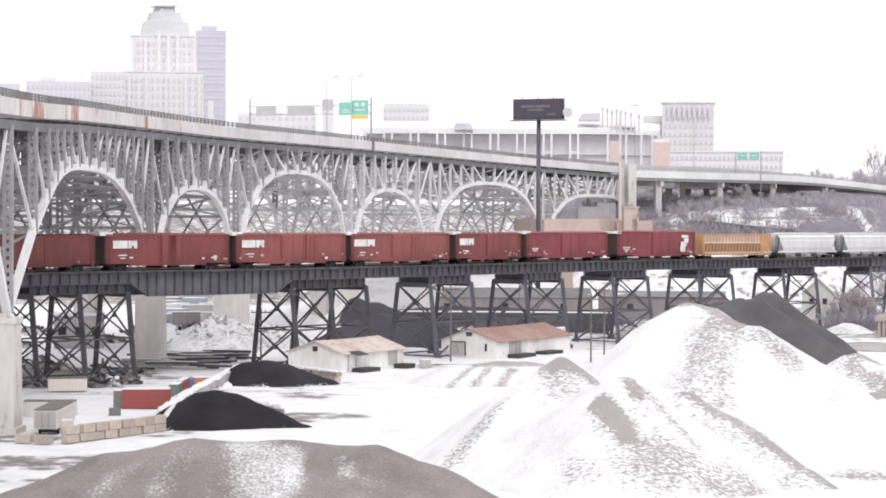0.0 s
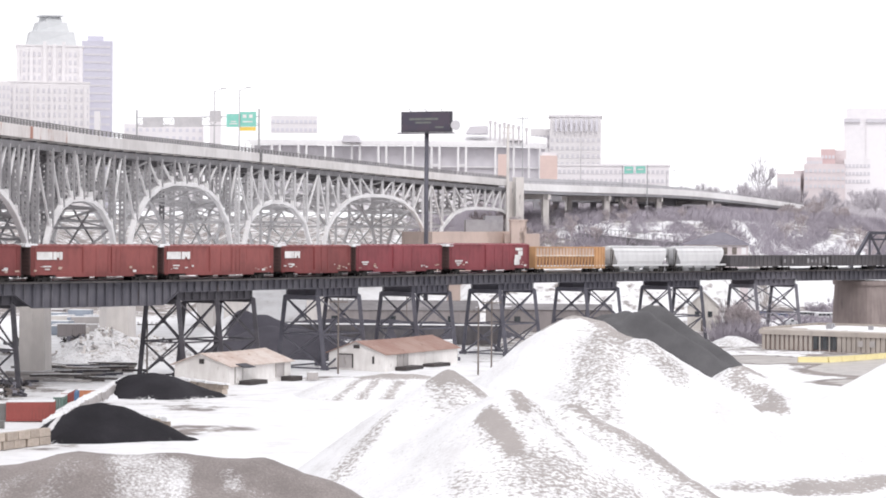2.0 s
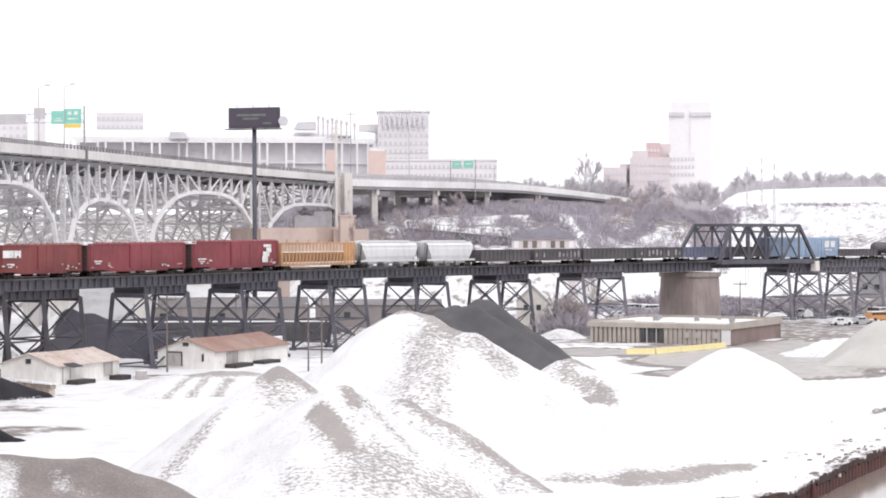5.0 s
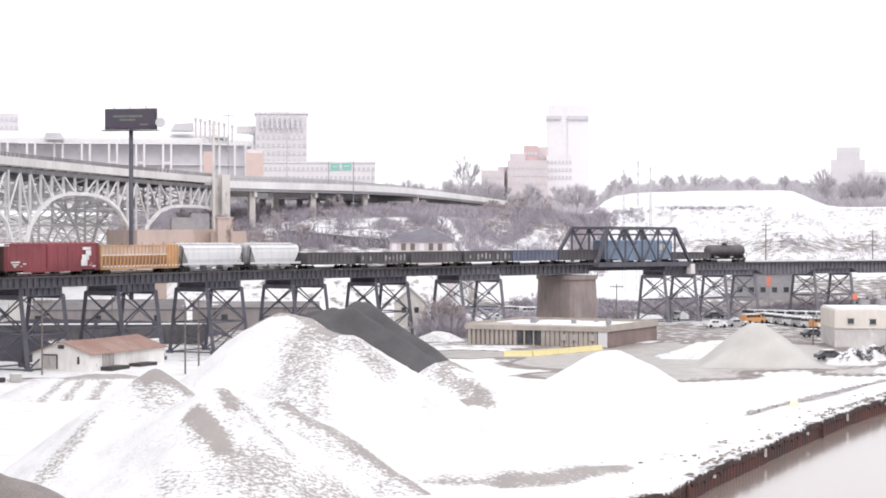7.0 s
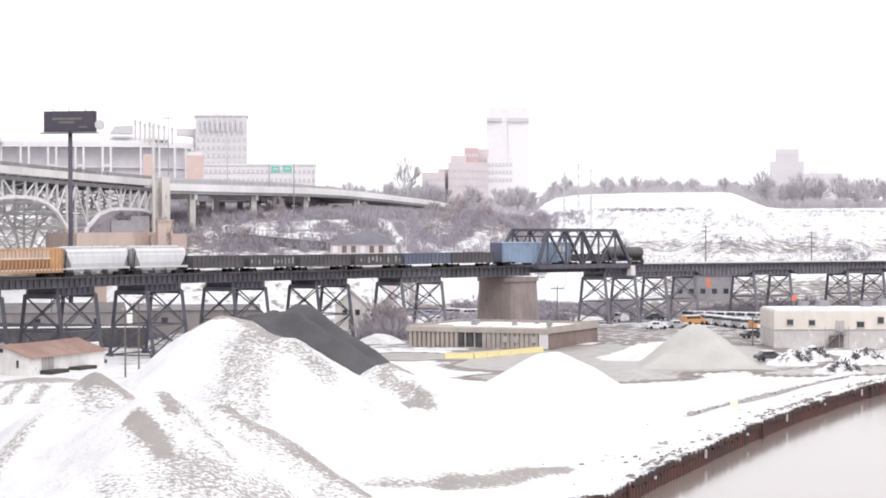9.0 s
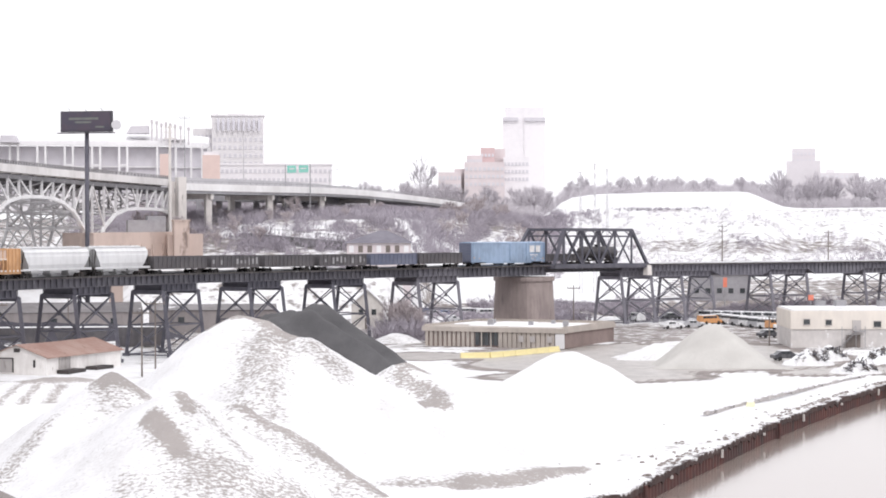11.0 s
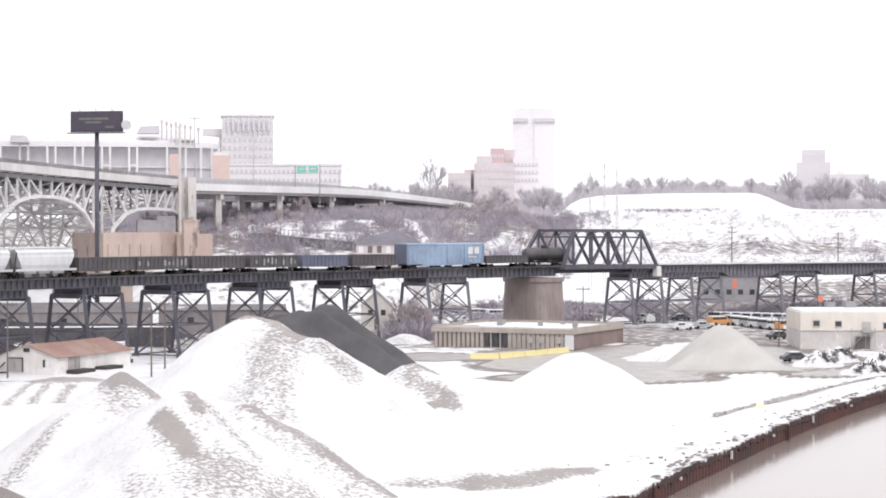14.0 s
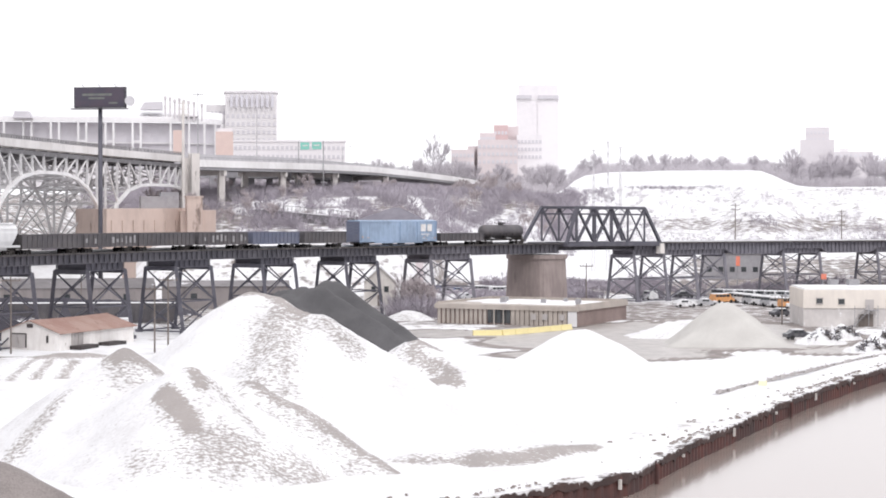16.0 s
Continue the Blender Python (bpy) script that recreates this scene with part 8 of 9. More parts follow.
def vehicle(place, heading, mat, kind="car", snow=True):
    dims = {"car": (4.6, 1.8, 1.45), "van": (5.2, 1.95, 1.95), "bus": (7.2, 2.3, 2.8), "truck": (6.5, 2.3, 2.6)}[kind]
    ln, wd, ht = dims
    names = {"car": ("car", "parked car with snow on its roof"), "van": ("van", "parked van with snow on its roof"), "bus": ("school_bus", "orange school bus parked in a row"), "truck": ("pickup_truck", "parked dark truck beside the depot")}
    root = thing(names[kind][0], place, heading, names[kind][1], names[kind][0].replace("_", " "), "parked vehicles")
    b = Shape()
    if kind == "car":
        prof = [(-ln / 2, 0.35), (ln / 2, 0.35), (ln / 2, 0.75), (ln * 0.42, 0.9), (ln * 0.22, 0.95), (-ln * 0.42, 0.98), (-ln / 2, 0.85)]
        cab = [(ln * 0.24, 0.9), (ln * 0.08, ht), (-ln * 0.26, ht), (-ln * 0.4, 0.95)]
    else:
        prof = [(-ln / 2, 0.4), (ln / 2, 0.4), (ln / 2, 0.95), (ln * 0.4, 1.15), (-ln / 2, 1.2)]
        cab = [(ln * 0.4, 1.1), (ln * 0.27, ht), (-ln * 0.48, ht), (-ln * 0.5, 1.15)]
    b.extrude(prof, (0, -wd / 2, 0), (0, 1, 0), (1, 0, 0), length=wd)
    part("body", b, mat, root)
    c = Shape().extrude(cab, (0, -wd / 2 + 0.09, 0), (0, 1, 0), (1, 0, 0), length=wd - 0.18)
    part("cabin", c, mat, root)
    g = Shape()
    hi = ht - 0.12
    z0 = (0.98 if kind == "car" else 1.35)
    for y in (-wd / 2 + 0.07, wd / 2 - 0.07):
        nw = 2 if kind == "car" else 4
        for i in range(nw):
            x0 = cab[2][0] + 0.1 + (cab[1][0] - cab[2][0] - 0.1) * i / nw
            x1 = cab[2][0] + 0.1 + (cab[1][0] - cab[2][0] - 0.1) * (i + 0.88) / nw
            g.box(((x0 + x1) / 2, y, (z0 + hi) / 2), (x1 - x0, 0.06, hi - z0))
    g.beam((cab[0][0] * 0.97 + 0.02, 0, z0), (cab[1][0] + 0.06, 0, hi), wd - 0.4, 0.06)
    tagged(part("glazing", g, M_glass, root), kind="stuff")
    for x in (-ln * 0.31, ln * 0.32):
        for y in (-wd / 2 + 0.1, wd / 2 - 0.1):
            r = 0.33 if kind == "car" else 0.4
            part("wheel", Shape().tube((x, y - 0.12, r), (x, y + 0.12, r), r, n=12), M_tyre, root)
    if snow:
        s = Shape()
        s.box((cab[1][0] / 2 + cab[2][0] / 2, 0, ht + 0.05), (cab[1][0] - cab[2][0] - 0.1, wd - 0.35, 0.14), 0, 0.9)
        if kind == "car":
            s.box((ln * 0.35, 0, 0.98), (ln * 0.2, wd - 0.3, 0.12), 0, 0.9)
        part("roof_snow", s, M_snow, root)
    return root


def build_vehicles():
    rng = random.Random(3)
    row = [Vector((94.5, 449.9, 0.00)), Vector((98.7, 421.3, 0.00))]
    for i in range(6):
        p = row[0].lerp(row[1], i / 5.6)
        vehicle((p.x, p.y, 0), -62, CAR_PAINTS[0 if i % 2 else 1], "van")
    p = Vector((99.9, 423.5, 0.00))
    vehicle((p.x, p.y, 0), 20, CAR_PAINTS[5], "van", False)
    row = [Vector((95.2, 463.7, 0.00)), Vector((106.3, 453.7, 0.00))]
    for i in range(7):
        p = row[0].lerp(row[1], i / 6)
        vehicle((p.x, p.y + 4, 0), -62, CAR_PAINTS[0] if i % 2 else CAR_PAINTS[1], "van")
    p = Vector((90.6, 445.1, 0.00))
    vehicle((p.x, p.y, 0), 30, CAR_PAINTS[5], "van")
    for x, y, h, c, k in ((79.9, 428.7, 15, 0, "car"), (85.0, 433.0, 10, 1, "car"), (78.3, 460.5, 100, 0, "van"), (87.5, 470.7, 20, 2, "car"), (33.2, 458.6, 80, 0, "car"), (39.3, 463.2, 60, 1, "car"), (90.7, 391.4, 20, 2, "car"), (77.8, 324.7, 10, 2, "car")):
        vehicle((x, y, 0), h, CAR_PAINTS[c], k)
    for i in range(9):
        q = Vector((33.8, 497.0, 0.00)).lerp(Vector((51.5, 488.1, 0.00)), i / 8)
        vehicle((q.x, q.y + rng.uniform(-3, 3), 0), rng.choice((20, 100, 110)), CAR_PAINTS[rng.choice((0, 0, 1, 1, 2, 4))], rng.choice(("car", "car", "van")))


build_vehicles()


def scrap_heap(place, r, h, seed, label, mats, bare=0.62, dense=8):
    rng = random.Random(seed)
    root = thing("scrap_heap", place, 0, label, "scrap heap", "heaps of scrap in the yard")
    base = Shape()
    n, m = 22, 8
    base.bare = []
    for j in range(m + 1):
        for i in range(n):
            a = 6.283 * i / n
            q = j / m
            rr = r * q * (1 + 0.2 * noise.noise((math.cos(a) * 2, math.sin(a) * 2, seed)))
            z = h * (1 - q) ** 0.9 + 0.35 * h * noise.noise((rr * 0.9 * math.cos(a), rr * 0.9 * math.sin(a), seed * 1.7)) * (1 if 0 < j < m else 0)
            base.v.append((rr * math.cos(a), rr * math.sin(a), z - 0.1))
            base.bare.append(bare)
    for j in range(m):
        base.f += [(j * n + i, j * n + (i + 1) % n, (j + 1) * n + (i + 1) % n, (j + 1) * n + i) for i in range(n)]
    part("mound", base, M_gravel_snow, root)
    for k in range(int(dense * r)):
        a, q = rng.uniform(0, 6.283), rng.uniform(0.05, 0.95)
        s, thick = rng.uniform(0.3, 1.1), rng.uniform(0.15, 0.5)
        if dense == 22:
            # tangles of thin bars that stick out of the snow on the near side
            a, q = rng.choice((4.1, 5.0, 5.7)) + rng.gauss(0, 0.14), rng.uniform(0.2, 0.75)
            s, thick = rng.uniform(0.3, 0.9), rng.uniform(0.05, 0.14)
        x, y, z = r * q * math.cos(a), r * q * math.sin(a), h * (1 - q) * 0.95 + 0.1
        sh = Shape()
        d = Vector((rng.uniform(-1, 1), rng.uniform(-1, 1), rng.uniform(-0.3, 0.7))).normalized() * s
        sh.beam(Vector((x, y, z)) - d, Vector((x, y, z)) + d, thick, thick * rng.uniform(0.5, 1))
        part("scrap", sh, mats[k % len(mats)], root)


SCRAP = [M_steel_black, M_steel_grey, M_dark_void, M_pole_wood]
p = (78.7, 315.0, 0.00)
scrap_heap((p[0], p[1], 0), 4.0, 2.2, 5, "heap of snowy scrap metal before the depot", SCRAP, 0.1, 22)
p = (84.3, 323.9, 0.00)
scrap_heap((p[0], p[1], 0), 3.2, 2.4, 6, "heap of dark scrap and snow", SCRAP, 0.1, 22)
p = (80.6, 295.9, 0.00)
scrap_heap((p[0], p[1], 0), 3.6, 1.9, 7, "heap of snowy tyres and scrap", SCRAP, 0.1, 22)
p = (90.6, 320.3, 0.00)
scrap_heap((p[0], p[1], 0), 4.2, 2.2, 8, "heap of dark scrap beside the wharf", SCRAP, 0.1, 22)
p = (-72.8, 306.3, 0.00)
scrap_heap((p[0], p[1] + 14, 0), 9.5, 5.0, 9, "large rubble heap dusted with snow under the bridge", [M_grey_wall, M_snow, M_snow, M_concrete], 0.3, 22.5)
p = (-68.1, 311.0, 0.00)
scrap_heap((p[0], p[1] + 16, 0), 8.0, 3.5, 10, "low rubble heap dusted with snow", [M_grey_wall, M_snow, M_snow, M_concrete], 0.3, 22.5)


def block_wall(pts, courses, label, unit=1.55, high=0.75, deep=0.75, snow=True, mat=None):
    """Stacked concrete blocks, each a piece of its own."""
    root = thing("block_wall", label=label, category="block wall", group="block walls in the yard")
    pts = [Vector(p) for p in pts]
    mesh = Shape().box((0, 0, 0), (unit - 0.05, deep, high - 0.04), 0, 0.985).mesh("block")
    mesh.materials.append(mat or M_concrete_block)
    rng = random.Random(len(label))
    for p, q in zip(pts, pts[1:]):
        d = q - p
        turn = math.degrees(math.atan2(d.y, d.x))
        n = max(1, int(d.length / unit))
        for c in range(courses):
            for i in range(n):
                u = p + d * ((i + 0.5 + (0.3 if c % 2 and 0 < i < n - 1 else 0)) / n)
                b = part("block", mesh, None, root)
                b.matrix_basis = pose(u.x + rng.uniform(-0.09, 0.09), u.y + rng.uniform(-0.09, 0.09), high * (c + 0.5), rng.uniform(-0.8, 0.8), rng.uniform(-1, 1), turn + rng.uniform(-3, 3))
        if snow:
            # uneven lumps of snow that slump over both edges
            s = Shape()
            across = Vector((-d.y, d.x, 0)).normalized()
            k = max(3, int(d.length / 0.6))
            for i in range(k):
                o = p + d * ((i + rng.random()) / k) + across * rng.uniform(-0.2, 0.2)
                s.box((o.x, o.y, high * courses + 0.04), (rng.uniform(0.8, 1.6), deep * rng.uniform(0.75, 1.2), rng.uniform(0.14, 0.4)), turn + rng.uniform(-14, 14), rng.uniform(0.55, 0.8))
            part("snow_cap", s, M_snow, root)


block_wall([(-60.6, 186.3, 0.00), (-56.9, 185.7, 0.00)], 1, "low buff concrete block wall beside the trailer", snow=False)
block_wall([(-56.1, 186.0, 0.00), (-50.3, 198.1, 0.00)], 2, "buff concrete block wall, two courses high", snow=False)
block_wall([(-51.8, 203.9, 0.00), (-54.7, 228.9, 0.00), (-56.6, 252.2, 0.00), (-57.6, 264.7, 0.00)], 2, "snow-capped concrete block wall behind the coal", mat=M_grey_wall)
block_wall([(-46.6, 215.5, 0.00), (-41.4, 209.0, 0.00)], 2, "short concrete block wall beside the coal", high=0.7)
block_wall([(-56.1, 272.8, 0.00), (-44.4, 259.5, 0.00)], 2, "low concrete block wall beside the shed", high=0.6)
block_wall([(46.4, 230.4, 0.00), (55.9, 247.6, 0.00), (67.5, 267.6, 0.00), (79.3, 286.9, 0.00)], 1, "low timber kerb along the wharf road", unit=3.0, high=0.5, deep=0.4, mat=M_grey_wall)


M_pale_yellow = surface("faded_yellow_paint", (0.82, 0.77, 0.52), (0.74, 0.69, 0.5), 0.7, 0, 0.5, 2.5, None)


def kerb_marker():
    """A pale yellow block on the wharf kerb."""
    root = thing("kerb_marker", (53.6, 240.6, 0), 60, "small pale yellow concrete block on the wharf kerb", "marker block")
    part("block", Shape().box((0, 0, 0.3), (1.3, 0.7, 0.6), 0, 0.8), M_pale_yellow, root)
    part("snow_cap", Shape().box((0, 0, 0.63), (0.9, 0.5, 0.1), 0, 0.8), M_snow, root)


kerb_marker()


def container(place, heading, size, mat, label, name="container", doors=True, roof=None):
    root = thing(name, place, heading, label, name.replace("_", " "), "containers and trailers in the yard")
    l, w, h = size
    body = part("box", Shape().box((0, 0, h / 2 + 0.1), (l, w, h)), mat, root)
    n = int(l / 0.35)
    rib = Shape().box((0, 0, h / 2 + 0.1), (0.16, 0.07, h - 0.35)).mesh("rib")
    post = Shape().box((0, 0, h / 2 + 0.1), (0.16, 0.16, h + 0.02)).mesh("corner_post")
    rib.materials.append(mat)
    post.materials.append(mat)
    for y in (-w / 2, w / 2):
        for i in range(n):
            x = -l / 2 + 0.25 + (l - 0.5) * i / max(1, n - 1)
            part("rib", rib, None, body).location = (x, y, 0)
        for x in (-l / 2, l / 2):
            part("corner_post", post, None, body).location = (x, y, 0)
    if name == "trailer":
        for x in (-l * 0.3, l * 0.3):
            part("axle", Shape().box((x, 0, -0.1), (0.8, w * 0.7, 0.4)), M_dark_void, root)
            for y in (-w * 0.4, w * 0.4):
                part("wheel", Shape().tube((x, y - 0.1, -0.14), (x, y + 0.1, -0.14), 0.35, n=12), M_tyre, root)
    part("roof_sheet", Shape().box((0, 0, h + 0.14), (l + 0.06, w + 0.06, 0.1)), roof or M_snow, root)
    if doors:
        for y in (-w / 4, w / 4):
            d = part("door", Shape().box((-l / 2 - 0.05, y, h / 2 + 0.1), (0.08, w / 2 - 0.1, h - 0.3)), M_grey_wall if name == "trailer" else mat, root)
            part("lock_rod", Shape().beam((-l / 2 - 0.12, y * 0.6, 0.3), (-l / 2 - 0.12, y * 0.6, h - 0.1), 0.06, 0.06), M_sign_back, d)


M_bin_dark = surface("dark_grey_bin_paint", (0.2, 0.195, 0.19), (0.15, 0.145, 0.14), 0.7, 0, 0.4, 2.0, (0.3, 0.29, 0.28), (0.6, 0.72), (1, 1, 0.4))
M_box_white = surface("trailer_white", (0.64, 0.61, 0.58), (0.52, 0.49, 0.46), 0.6, 0, 0.4, 2.0, (0.33, 0.28, 0.25), (0.64, 0.74), (1, 1, 0.4))
M_box_slate = surface("container_slate", (0.3, 0.34, 0.4), (0.24, 0.27, 0.32), 0.6, 0, 0.4, 2.0, (0.3, 0.28, 0.27), (0.6, 0.72), (1, 1, 0.4))
M_box_red = surface("container_red", (0.32, 0.075, 0.065), (0.25, 0.064, 0.055), 0.6, 0, 0.4, 2.0, (0.2, 0.09, 0.07), (0.62, 0.72), (1, 1, 0.4))
M_box_orange = surface("container_orange", (0.5, 0.2, 0.1), (0.4, 0.17, 0.1), 0.6, 0, 0.4, 2.0, (0.25, 0.13, 0.1), (0.62, 0.72), (1, 1, 0.4))
M_box_blue = surface("container_blue", (0.12, 0.24, 0.42), (0.1, 0.2, 0.34), 0.6, 0, 0.4, 2.0, (0.2, 0.2, 0.22), (0.62, 0.72), (1, 1, 0.4))
M_box_green = surface("container_green", (0.13, 0.2, 0.17), (0.1, 0.16, 0.14), 0.6, 0, 0.4, 2.0, (0.2, 0.2, 0.2), (0.62, 0.72), (1, 1, 0.4))
container((-60.5, 197.6, 0.4), 97, (9.2, 2.05, 1.7), M_box_white, "white box trailer with a brown roof", "trailer", True, M_pole_wood)
container((-64.6, 209.6, 0), 8, (4.9, 1.7, 1.5), M_box_white, "pale storage container behind the trailer", "container", True, M_pole_wood)
p = (-57.8, 219.5, 0.00)
container((p[0], p[1] + 1.2, 0), 12, (4.7, 2.2, 1.95), M_box_red, "faded red storage container beside the wall")
p = (-60.6, 219.1, 0.00)
container((p[0], p[1] + 1.0, 0), 12, (0.8, 1.6, 1.8), M_bin_dark, "small dark grey bin beside the red container", "bin", False)
p = (-57.7, 230.6, 0.00)
container((p[0], p[1] + 2.5, 0), 96, (5.0, 0.9, 1.6), M_box_green, "narrow dark green container with snow on top")
p = (-57.9, 234.3, 0.00)
container((p[0], p[1] + 2.5, 0), 96, (5.0, 0.7, 1.75), M_box_red, "narrow red container beside the green one")
p = (-58.3, 238.8, 0.00)
container((p[0], p[1] + 1.6, 0), 96, (3.0, 0.95, 1.45), M_box_blue, "small blue container seen end-on", "container", True, M_box_blue)
p = (-58.7, 249.3, 0.00)
container((p[0], p[1] + 1.0, 0), 14, (2.7, 1.5, 0.95), M_box_orange, "orange skip behind the snow-capped wall", "skip", False)
p = (-72.2, 239.7, 0.00)
container((p[0], p[1] + 1, 0), 20, (4.1, 2.2, 1.4), M_cream, "cream open bin filled with brown scrap below the trestle", "bin", False, M_pole_wood)
container((-58.9, 195.9, 0), 10, (1.15, 0.8, 0.95), M_box_white, "small white box behind the block wall", "crate", False)
p = (-58.5, 211.1, 0.00)
container((p[0], p[1], 0), 14, (1.0, 0.8, 0.7), M_bin_dark, "small dark grey crate in the snow", "crate", False, M_bin_dark)
p = (-37.3, 284.3, 0.00)
container((p[0], p[1], 0), 14, (1.2, 1.0, 1.0), M_grey_wall, "small grey cabinet before the shed", "cabinet", False)


def timber_stack():
    """Long old beams lying in loose, fanned layers, some with snow along their tops."""
    rng = random.Random(21)
    root = thing("timber_stack", label="stack of long old beams dusted with snow", category="timber stack")
    for i in range(64):
        layer = i % 4
        u = rng.random()
        c = Vector((-74.0 + 9.0 * u + rng.uniform(-1.5, 1.5), 272.0 + 26.0 * rng.random() ** 0.8, 0.2 + 0.3 * layer))
        t = radians(rng.gauss(-8 + 16 * u, 5))
        d = Vector((math.cos(t), math.sin(t), rng.uniform(-0.03, 0.03))) * rng.uniform(2.6, 4.6)
        part("beam", Shape().beam(c - d, c + d, 0.34, 0.28), (M_deck, M_pole_wood, M_steel_lifted, M_grey_wall)[rng.randrange(4)], root)
        if layer == 3 or rng.random() < 0.3:
            up = Vector((0, 0, 0.18))
            part("snow_line", Shape().beam(c - d * 0.95 + up, c + d * rng.uniform(0.4, 0.95) + up, 0.28, 0.08), M_snow, root)


timber_stack()


# ---- beyond the trestle ----
def plain_building(label, a, b, depth, mat, roof=M_snow, gable=0.0, wins=0):
    """A plain shed or warehouse whose front runs from a to b (top corners)."""
    a, b = Vector(a), Vector(b)
    root = thing("warehouse", label=label, category="building", group="buildings beyond the trestle")
    d = Vector((b.x - a.x, b.y - a.y, 0))
    n = Vector((-d.y, d.x, 0)).normalized()
    turn = math.degrees(math.atan2(d.y, d.x))
    c = (a + b) / 2 + n * depth / 2
    part("shell", Shape().box((c.x, c.y, a.z / 2), (d.length, depth, a.z), turn), mat, root)
    if gable:
        s = Shape()
        s.extrude([(-depth / 2 - 0.3, 0), (depth / 2 + 0.3, 0), (0, gable)], (a + n * depth / 2) - Vector((0, 0, 0.0)), d.normalized(), n, length=d.length)
        part("roof", s, roof, root)
    else:
        part("roof", Shape().box((c.x, c.y, a.z + 0.1), (d.length + 0.4, depth + 0.4, 0.25), turn), roof, root)
    for i in range(wins):
        p = a + d * ((i + 0.5) / wins)
        part("window", Shape().box((p.x, p.y, a.z * 0.55), (1.2, 0.2, 1.2), turn), M_glass, root)


M_dark_roof = surface("dark_felt_roof", (0.16, 0.15, 0.155), (0.24, 0.225, 0.23), 0.85, 0, 0.1, 0.6, (0.7, 0.7, 0.72), (0.62, 0.7), None)
M_dull_wall = surface("dull_brown_cladding", (0.29, 0.262, 0.26), (0.22, 0.2, 0.2), 0.85, 0, 0.1, 0.8, (0.15, 0.135, 0.135), (0.6, 0.72), (1, 1, 0.3))
plain_building("long low warehouse with a dark felt roof", (-57.4, 426.1, 3.89), (-23.5, 429.4, 4.16), 20, M_dull_wall, M_dark_roof, 1.6, 3)
plain_building("pale long shed behind the railway", (-22.2, 425.4, 4.30), (2.3, 426.0, 4.24), 10, M_dull_wall, M_dark_roof, 1.0, 2)
plain_building("small tan block house behind the railway", (-30.7, 438.9, 8.78), (-28.0, 439.1, 8.77), 5, M_tan_wall, M_tan_wall)


def gable_house(label, a, b, depth, rise, mat):
    """A small house whose gable end looks over the yard."""
    a, b = Vector(a), Vector(b)
    root = thing("house", label=label, category="house", group="buildings beyond the trestle")
    d = Vector((b.x - a.x, b.y - a.y, 0))
    n = Vector((-d.y, d.x, 0)).normalized()
    u, w = d.normalized(), d.length
    s = Shape().extrude([(0, 0), (w, 0), (w, a.z), (w / 2, a.z + rise), (0, a.z)], (a.x, a.y, 0), n, u, length=depth)
    part("wall", s, mat, root)
    for k in (0, 1):
        e = Shape()
        p, q = (-0.5, a.z - rise / w) if k == 0 else (w + 0.5, a.z - rise / w), (w / 2, a.z + rise)
        e.extrude([(p[0], p[1] + 0.02), (q[0], q[1] + 0.02), (q[0], q[1] + 0.3), (p[0], p[1] + 0.3)], Vector((a.x, a.y, 0)) - n * 0.5, n, u, length=depth + 1)
        part("roof_slope", e, M_snow, root, "snow-covered roof slope")
    for x in (0.3, 0.7):
        c = a + u * (w * x) - n * 0.04
        part("window", Shape().box((c.x, c.y, a.z * 0.7), (0.9, 0.16, 1.1), math.degrees(math.atan2(d.y, d.x))), M_glass, root)
    c = a + u * (w * 0.5) - n * 0.06
    part("door", Shape().box((c.x, c.y, 1.1), (1.0, 0.16, 2.2), math.degrees(math.atan2(d.y, d.x))), M_pole_wood, root)


gable_house("cream gabled house with a snowy roof", (17.0, 435.7, 4.79), (23.3, 435.4, 4.79), 11, 2.9, M_box_white)
gable_house("grey gabled house with a snowy roof", (24.0, 431.3, 3.60), (28.8, 431.0, 3.60), 10, 2.2, M_grey_wall)
plain_building("low grey workshop behind the highway piers", (-96.7, 315.5, 4.84), (-89.6, 317.6, 4.81), 10, M_grey_wall, M_snow, 0, 3)
plain_building("dark low depot shed past the truss", (103.3, 530.0, 8.19), (116.9, 527.2, 8.19), 12, M_grey_shed, M_dark_roof, 0, 5)
for k, (p, mat, size) in enumerate((((-99.8, 394.1, 0.00), M_box_slate, (3.2, 2.0, 1.6)), ((-100.3, 407.3, 0.00), M_grey_wall, (4.0, 2.0, 1.3)), ((-95.4, 399.3, 0.00), M_box_white, (2.6, 2.0, 1.2)), ((-95.1, 408.3, 0.00), M_grey_wall, (3.0, 2.0, 1.3)), ((-104.7, 430.6, 0.00), M_box_slate, (4.4, 2.2, 1.7)))):
    container((p[0], p[1], 0), (12, -8, 30, 5, 14)[k], size, mat, ("slate blue", "grey", "dull white", "small grey", "long slate blue")[k] + " storage container behind the rubble heap")


rng_far = random.Random(55)
for k, (x, y) in enumerate(((-103.9, 416.0), (-99.6, 421.6), (-115.1, 458.4), (-100.3, 434.0), (-102.1, 452.4), (-109.8, 459.5), (-108.2, 440.3), (-94.5, 388.8), (-112.0, 447.0), (-106.0, 424.0))):
    container((x, y, 0), rng_far.uniform(-20, 25), (rng_far.uniform(3.2, 6.0), 2.2, rng_far.uniform(1.4, 2.4)), (M_box_slate, M_grey_wall, M_dull_wall, M_box_slate, M_box_white)[k % 5],
              ("slate blue", "grey", "dull brown", "slate blue", "dull white")[k % 5] + " snow-topped storage box in the far yard")


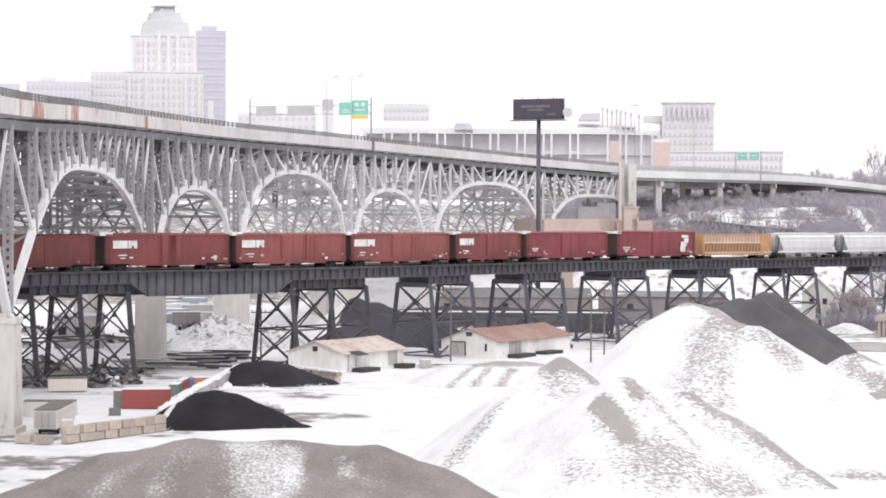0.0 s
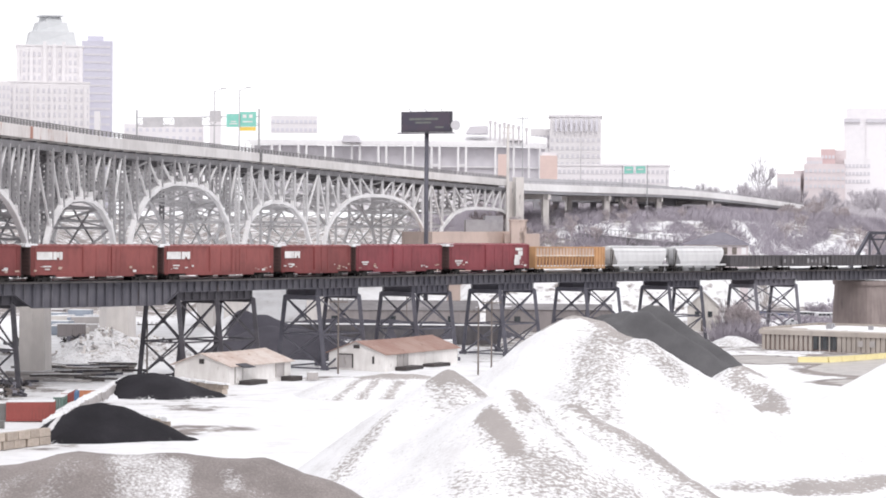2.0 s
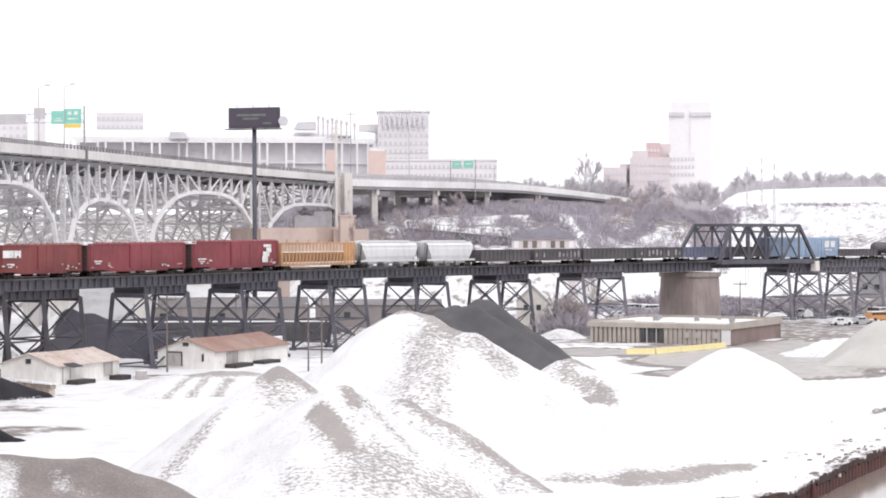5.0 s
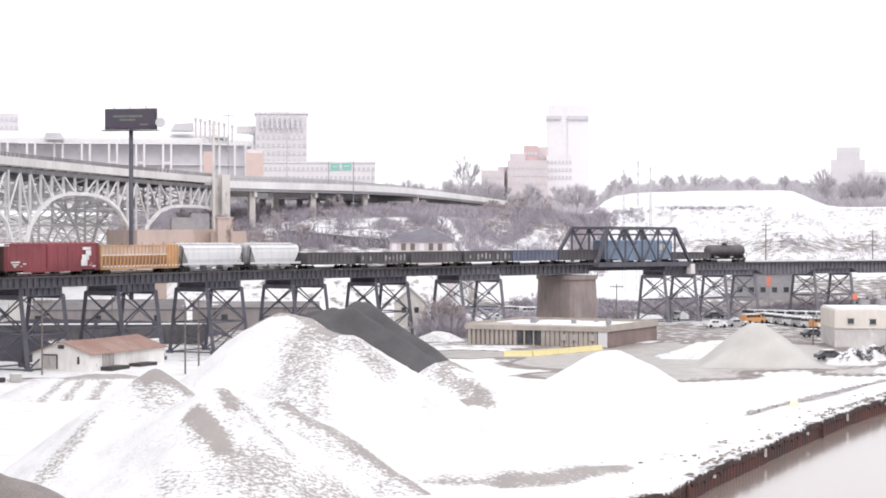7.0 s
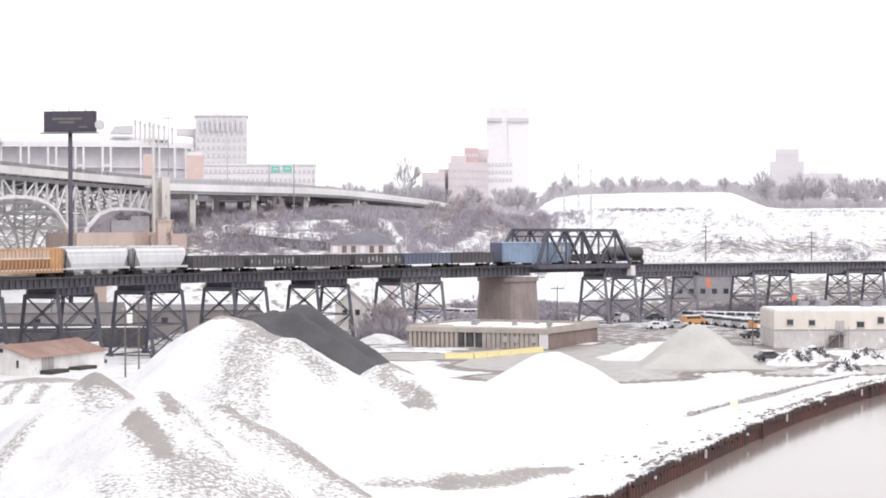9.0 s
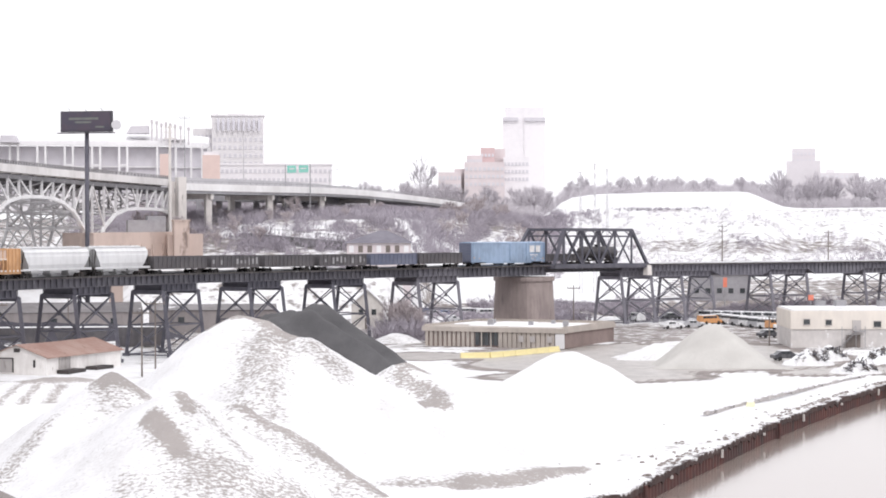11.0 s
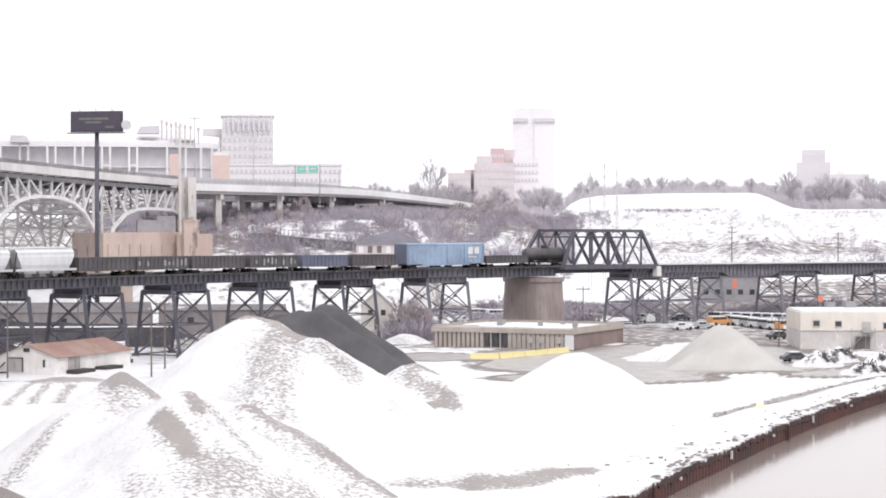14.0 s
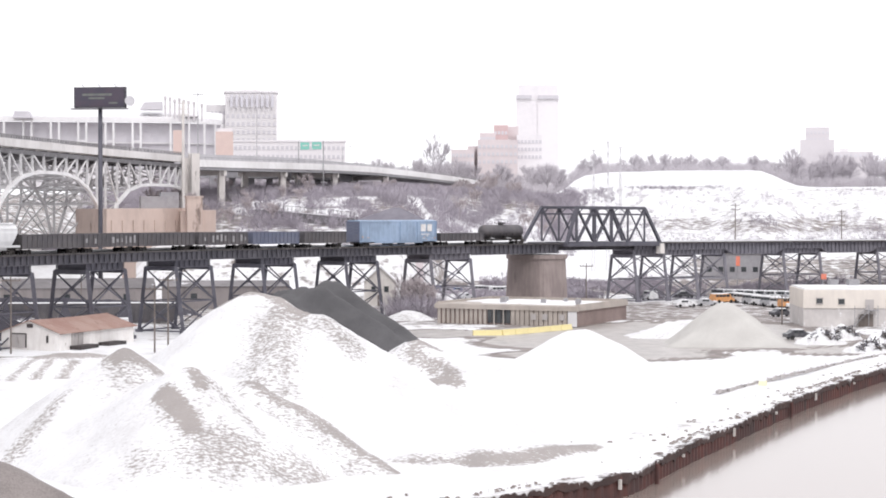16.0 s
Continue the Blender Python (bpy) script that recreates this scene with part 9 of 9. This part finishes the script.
def dark_hoppers():
    """A line of dark steel material bins behind the trestle."""
    a, b = Vector((-55.2, 373.8, 0.00)), Vector((-16.2, 374.8, 0.00))
    d = b - a
    turn = math.degrees(math.atan2(d.y, d.x))
    n = 4
    for i in range(n):
        c = a + d * ((i + 0.5) / n)
        ln = d.length / n - 0.6
        root = thing("material_bin", (c.x, c.y, 0), turn, "long dark steel material bin with sloped ends", "bin", "dark bins behind the trestle")
        s = Shape().hexa([(-ln / 2 + 1.2, -1.4, 0.2), (ln / 2 - 1.2, -1.4, 0.2), (ln / 2 - 1.2, 1.4, 0.2), (-ln / 2 + 1.2, 1.4, 0.2),
                          (-ln / 2, -1.6, 3.4), (ln / 2, -1.6, 3.4), (ln / 2, 1.6, 3.4), (-ln / 2, 1.6, 3.4)])
        part("shell", s, M_car_black, root)
        for k in range(6):
            x = -ln / 2 + 1.3 + (ln - 2.6) * k / 5
            part("rib", Shape().box((x, -1.55, 1.8), (0.14, 0.2, 3.0)), M_car_black, root)
        part("snow_rim", Shape().box((0, 0, 3.45), (ln - 0.3, 3.0, 0.12)), M_snow, root)


dark_hoppers()


M_slate_roof = surface("dark_slate_roof", (0.15, 0.14, 0.17), (0.2, 0.19, 0.22), 0.8, 0, 0.3, 1.5, (0.12, 0.11, 0.13), (0.6, 0.7), None)


def brick_station():
    """A long brick house with a dark hipped roof at the foot of the bluff."""
    a, b = Vector((17.6, 475.7, 16.75)), Vector((31.4, 475.0, 16.74))
    root = thing("brick_house", label="pinkish brick house with a dark hipped roof", category="building", group="buildings beyond the trestle")
    d = Vector((b.x - a.x, b.y - a.y, 0))
    n = Vector((-d.y, d.x, 0)).normalized()
    turn = math.degrees(math.atan2(d.y, d.x))
    c = (a + b) / 2 + n * 6
    part("shell", Shape().box((c.x, c.y, a.z / 2 + 0.5), (d.length, 12, a.z - 1), turn), M_pink_brick, root)
    u = d.normalized()
    p = [a - u * 0.6 - n * 0.6, b + u * 0.6 - n * 0.6, b + u * 0.6 + n * 12.6, a - u * 0.6 + n * 12.6]
    q = [a + u * 7 + n * 5 + Vector((0, 0, 2.7)), b - u * 5 + n * 5 + Vector((0, 0, 2.7)), b - u * 5 + n * 7 + Vector((0, 0, 2.7)), a + u * 7 + n * 7 + Vector((0, 0, 2.7))]
    part("roof", Shape().hexa(p + q), M_slate_roof, root)
    for i in range(7):
        w = a + d * ((i + 0.5) / 7)
        part("window", Shape().box((w.x, w.y, a.z - 1.3), (1.0, 0.2, 1.5), turn), M_pole_wood if i % 3 else M_white_steel, root)


brick_station()


def board_sign(p, foot, w, h, mat, label):
    """A bright board on a post, standing in for a lit signal."""
    root = thing("sign_board", (p[0], p[1], 0), 12, label, "sign", "bright boards in the far yard")
    part("post", Shape().box((0, 0.1, (foot + p[2]) / 2), (0.25, 0.2, p[2] - foot)), M_sign_back, root)
    part("board", Shape().box((0, -0.1, p[2]), (w, 0.12, h)), mat, root)


# the signals' red glow is put into this paint; the boards are stand-ins
M_red_board = surface("bright_red_board", (0.8, 0.2, 0.12), (0.78, 0.28, 0.2), 0.5, 0, 0.5, 2.0, None, bump=0)
board_sign((108.3, 513.7, 6.91), 0.0, 1.0, 2.3, M_red_board, "upright red-orange board standing in for a lit signal")
board_sign((121.7, 485.0, 4.14), 0.0, 1.3, 1.2, M_red_board, "small red board standing in for a lit signal")

p = (-86.5, 276.0, 0.00)
scrap_heap((p[0], p[1], 0), 5.0, 1.3, 15, "low heap of dark scrap below the trestle", SCRAP)
scrap_heap((-70.9, 247.5, 0), 1.3, 0.9, 41, "small heap of dark scrap beside the bin", SCRAP, 0.9, 26)
scrap_heap((-68.2, 252.0, 0), 1.5, 1.0, 42, "small heap of dark scrap at the tower's foot", SCRAP, 0.9, 24)
scrap_heap((-69.8, 250.0, 0), 1.4, 0.7, 43, "low heap of snowy planks and scrap", [M_deck, M_snow, M_grey_wall, M_snow], 0.4, 20)
scrap_heap((-77.5, 246.5, 0), 2.6, 0.8, 44, "low heap of dark scrap behind the bin", SCRAP, 0.8, 14)
p = (-75.6, 265.6, 0.00)
scrap_heap((p[0], p[1], 0), 3.6, 1.1, 16, "small heap of dark rubble below the trestle", SCRAP)
p = (-71.0, 262.5, 0.00)
scrap_heap((p[0], p[1], 0), 2.8, 0.9, 17, "small dark rubble heap in the snow", SCRAP)


def slope_wall():
    """A dark low retaining wall with a fence that crosses the bluff."""
    root = thing("retaining_wall", label="dark low retaining wall with a thin fence across the bluff", category="wall", kind="structure")
    a, b = Vector((-5.4, 522.0, 18.52)), Vector((17.6, 507.7, 16.39))
    part("wall", Shape().beam(a - Vector((0, 0, 1.2)), b - Vector((0, 0, 1.2)), 0.5, 3.4), M_bridge_in, root)
    for i in range(25):
        p = a.lerp(b, i / 24)
        part("fence_post", Shape().box((p.x, p.y, p.z + 1.2), (0.12, 0.12, 1.7)), M_bridge_mid, root)
    part("fence_rail", Shape().beam(a + Vector((0, 0, 1.9)), b + Vector((0, 0, 1.9)), 0.08, 0.1), M_bridge_mid, root)


slope_wall()

for k, (p, r, h) in enumerate((((-111.7, 353.3, 0.00), 5.0, 1.2), ((-102.5, 341.5, 0.00), 4.0, 1.0), ((-94.3, 333.4, 0.00), 4.5, 1.1), ((-88.5, 370.2, 0.00), 4.0, 1.0), ((-95.2, 359.8, 0.00), 3.5, 0.9), ((-74.8, 363.6, 0.00), 4.5, 1.2), ((-104.1, 318.4, 0.00), 4.0, 1.2))):
    scrap_heap((p[0], p[1], 0), r, h, 30 + k, "low heap of dark debris and snow behind the trestle", SCRAP, 0.5, 9)


# ======== what moves ========
def motions():
    for car, s, length in TRAIN:
        walk(car, [(t, car_pose(s - SPEED * t, length)) for t in range(17)])


motions()
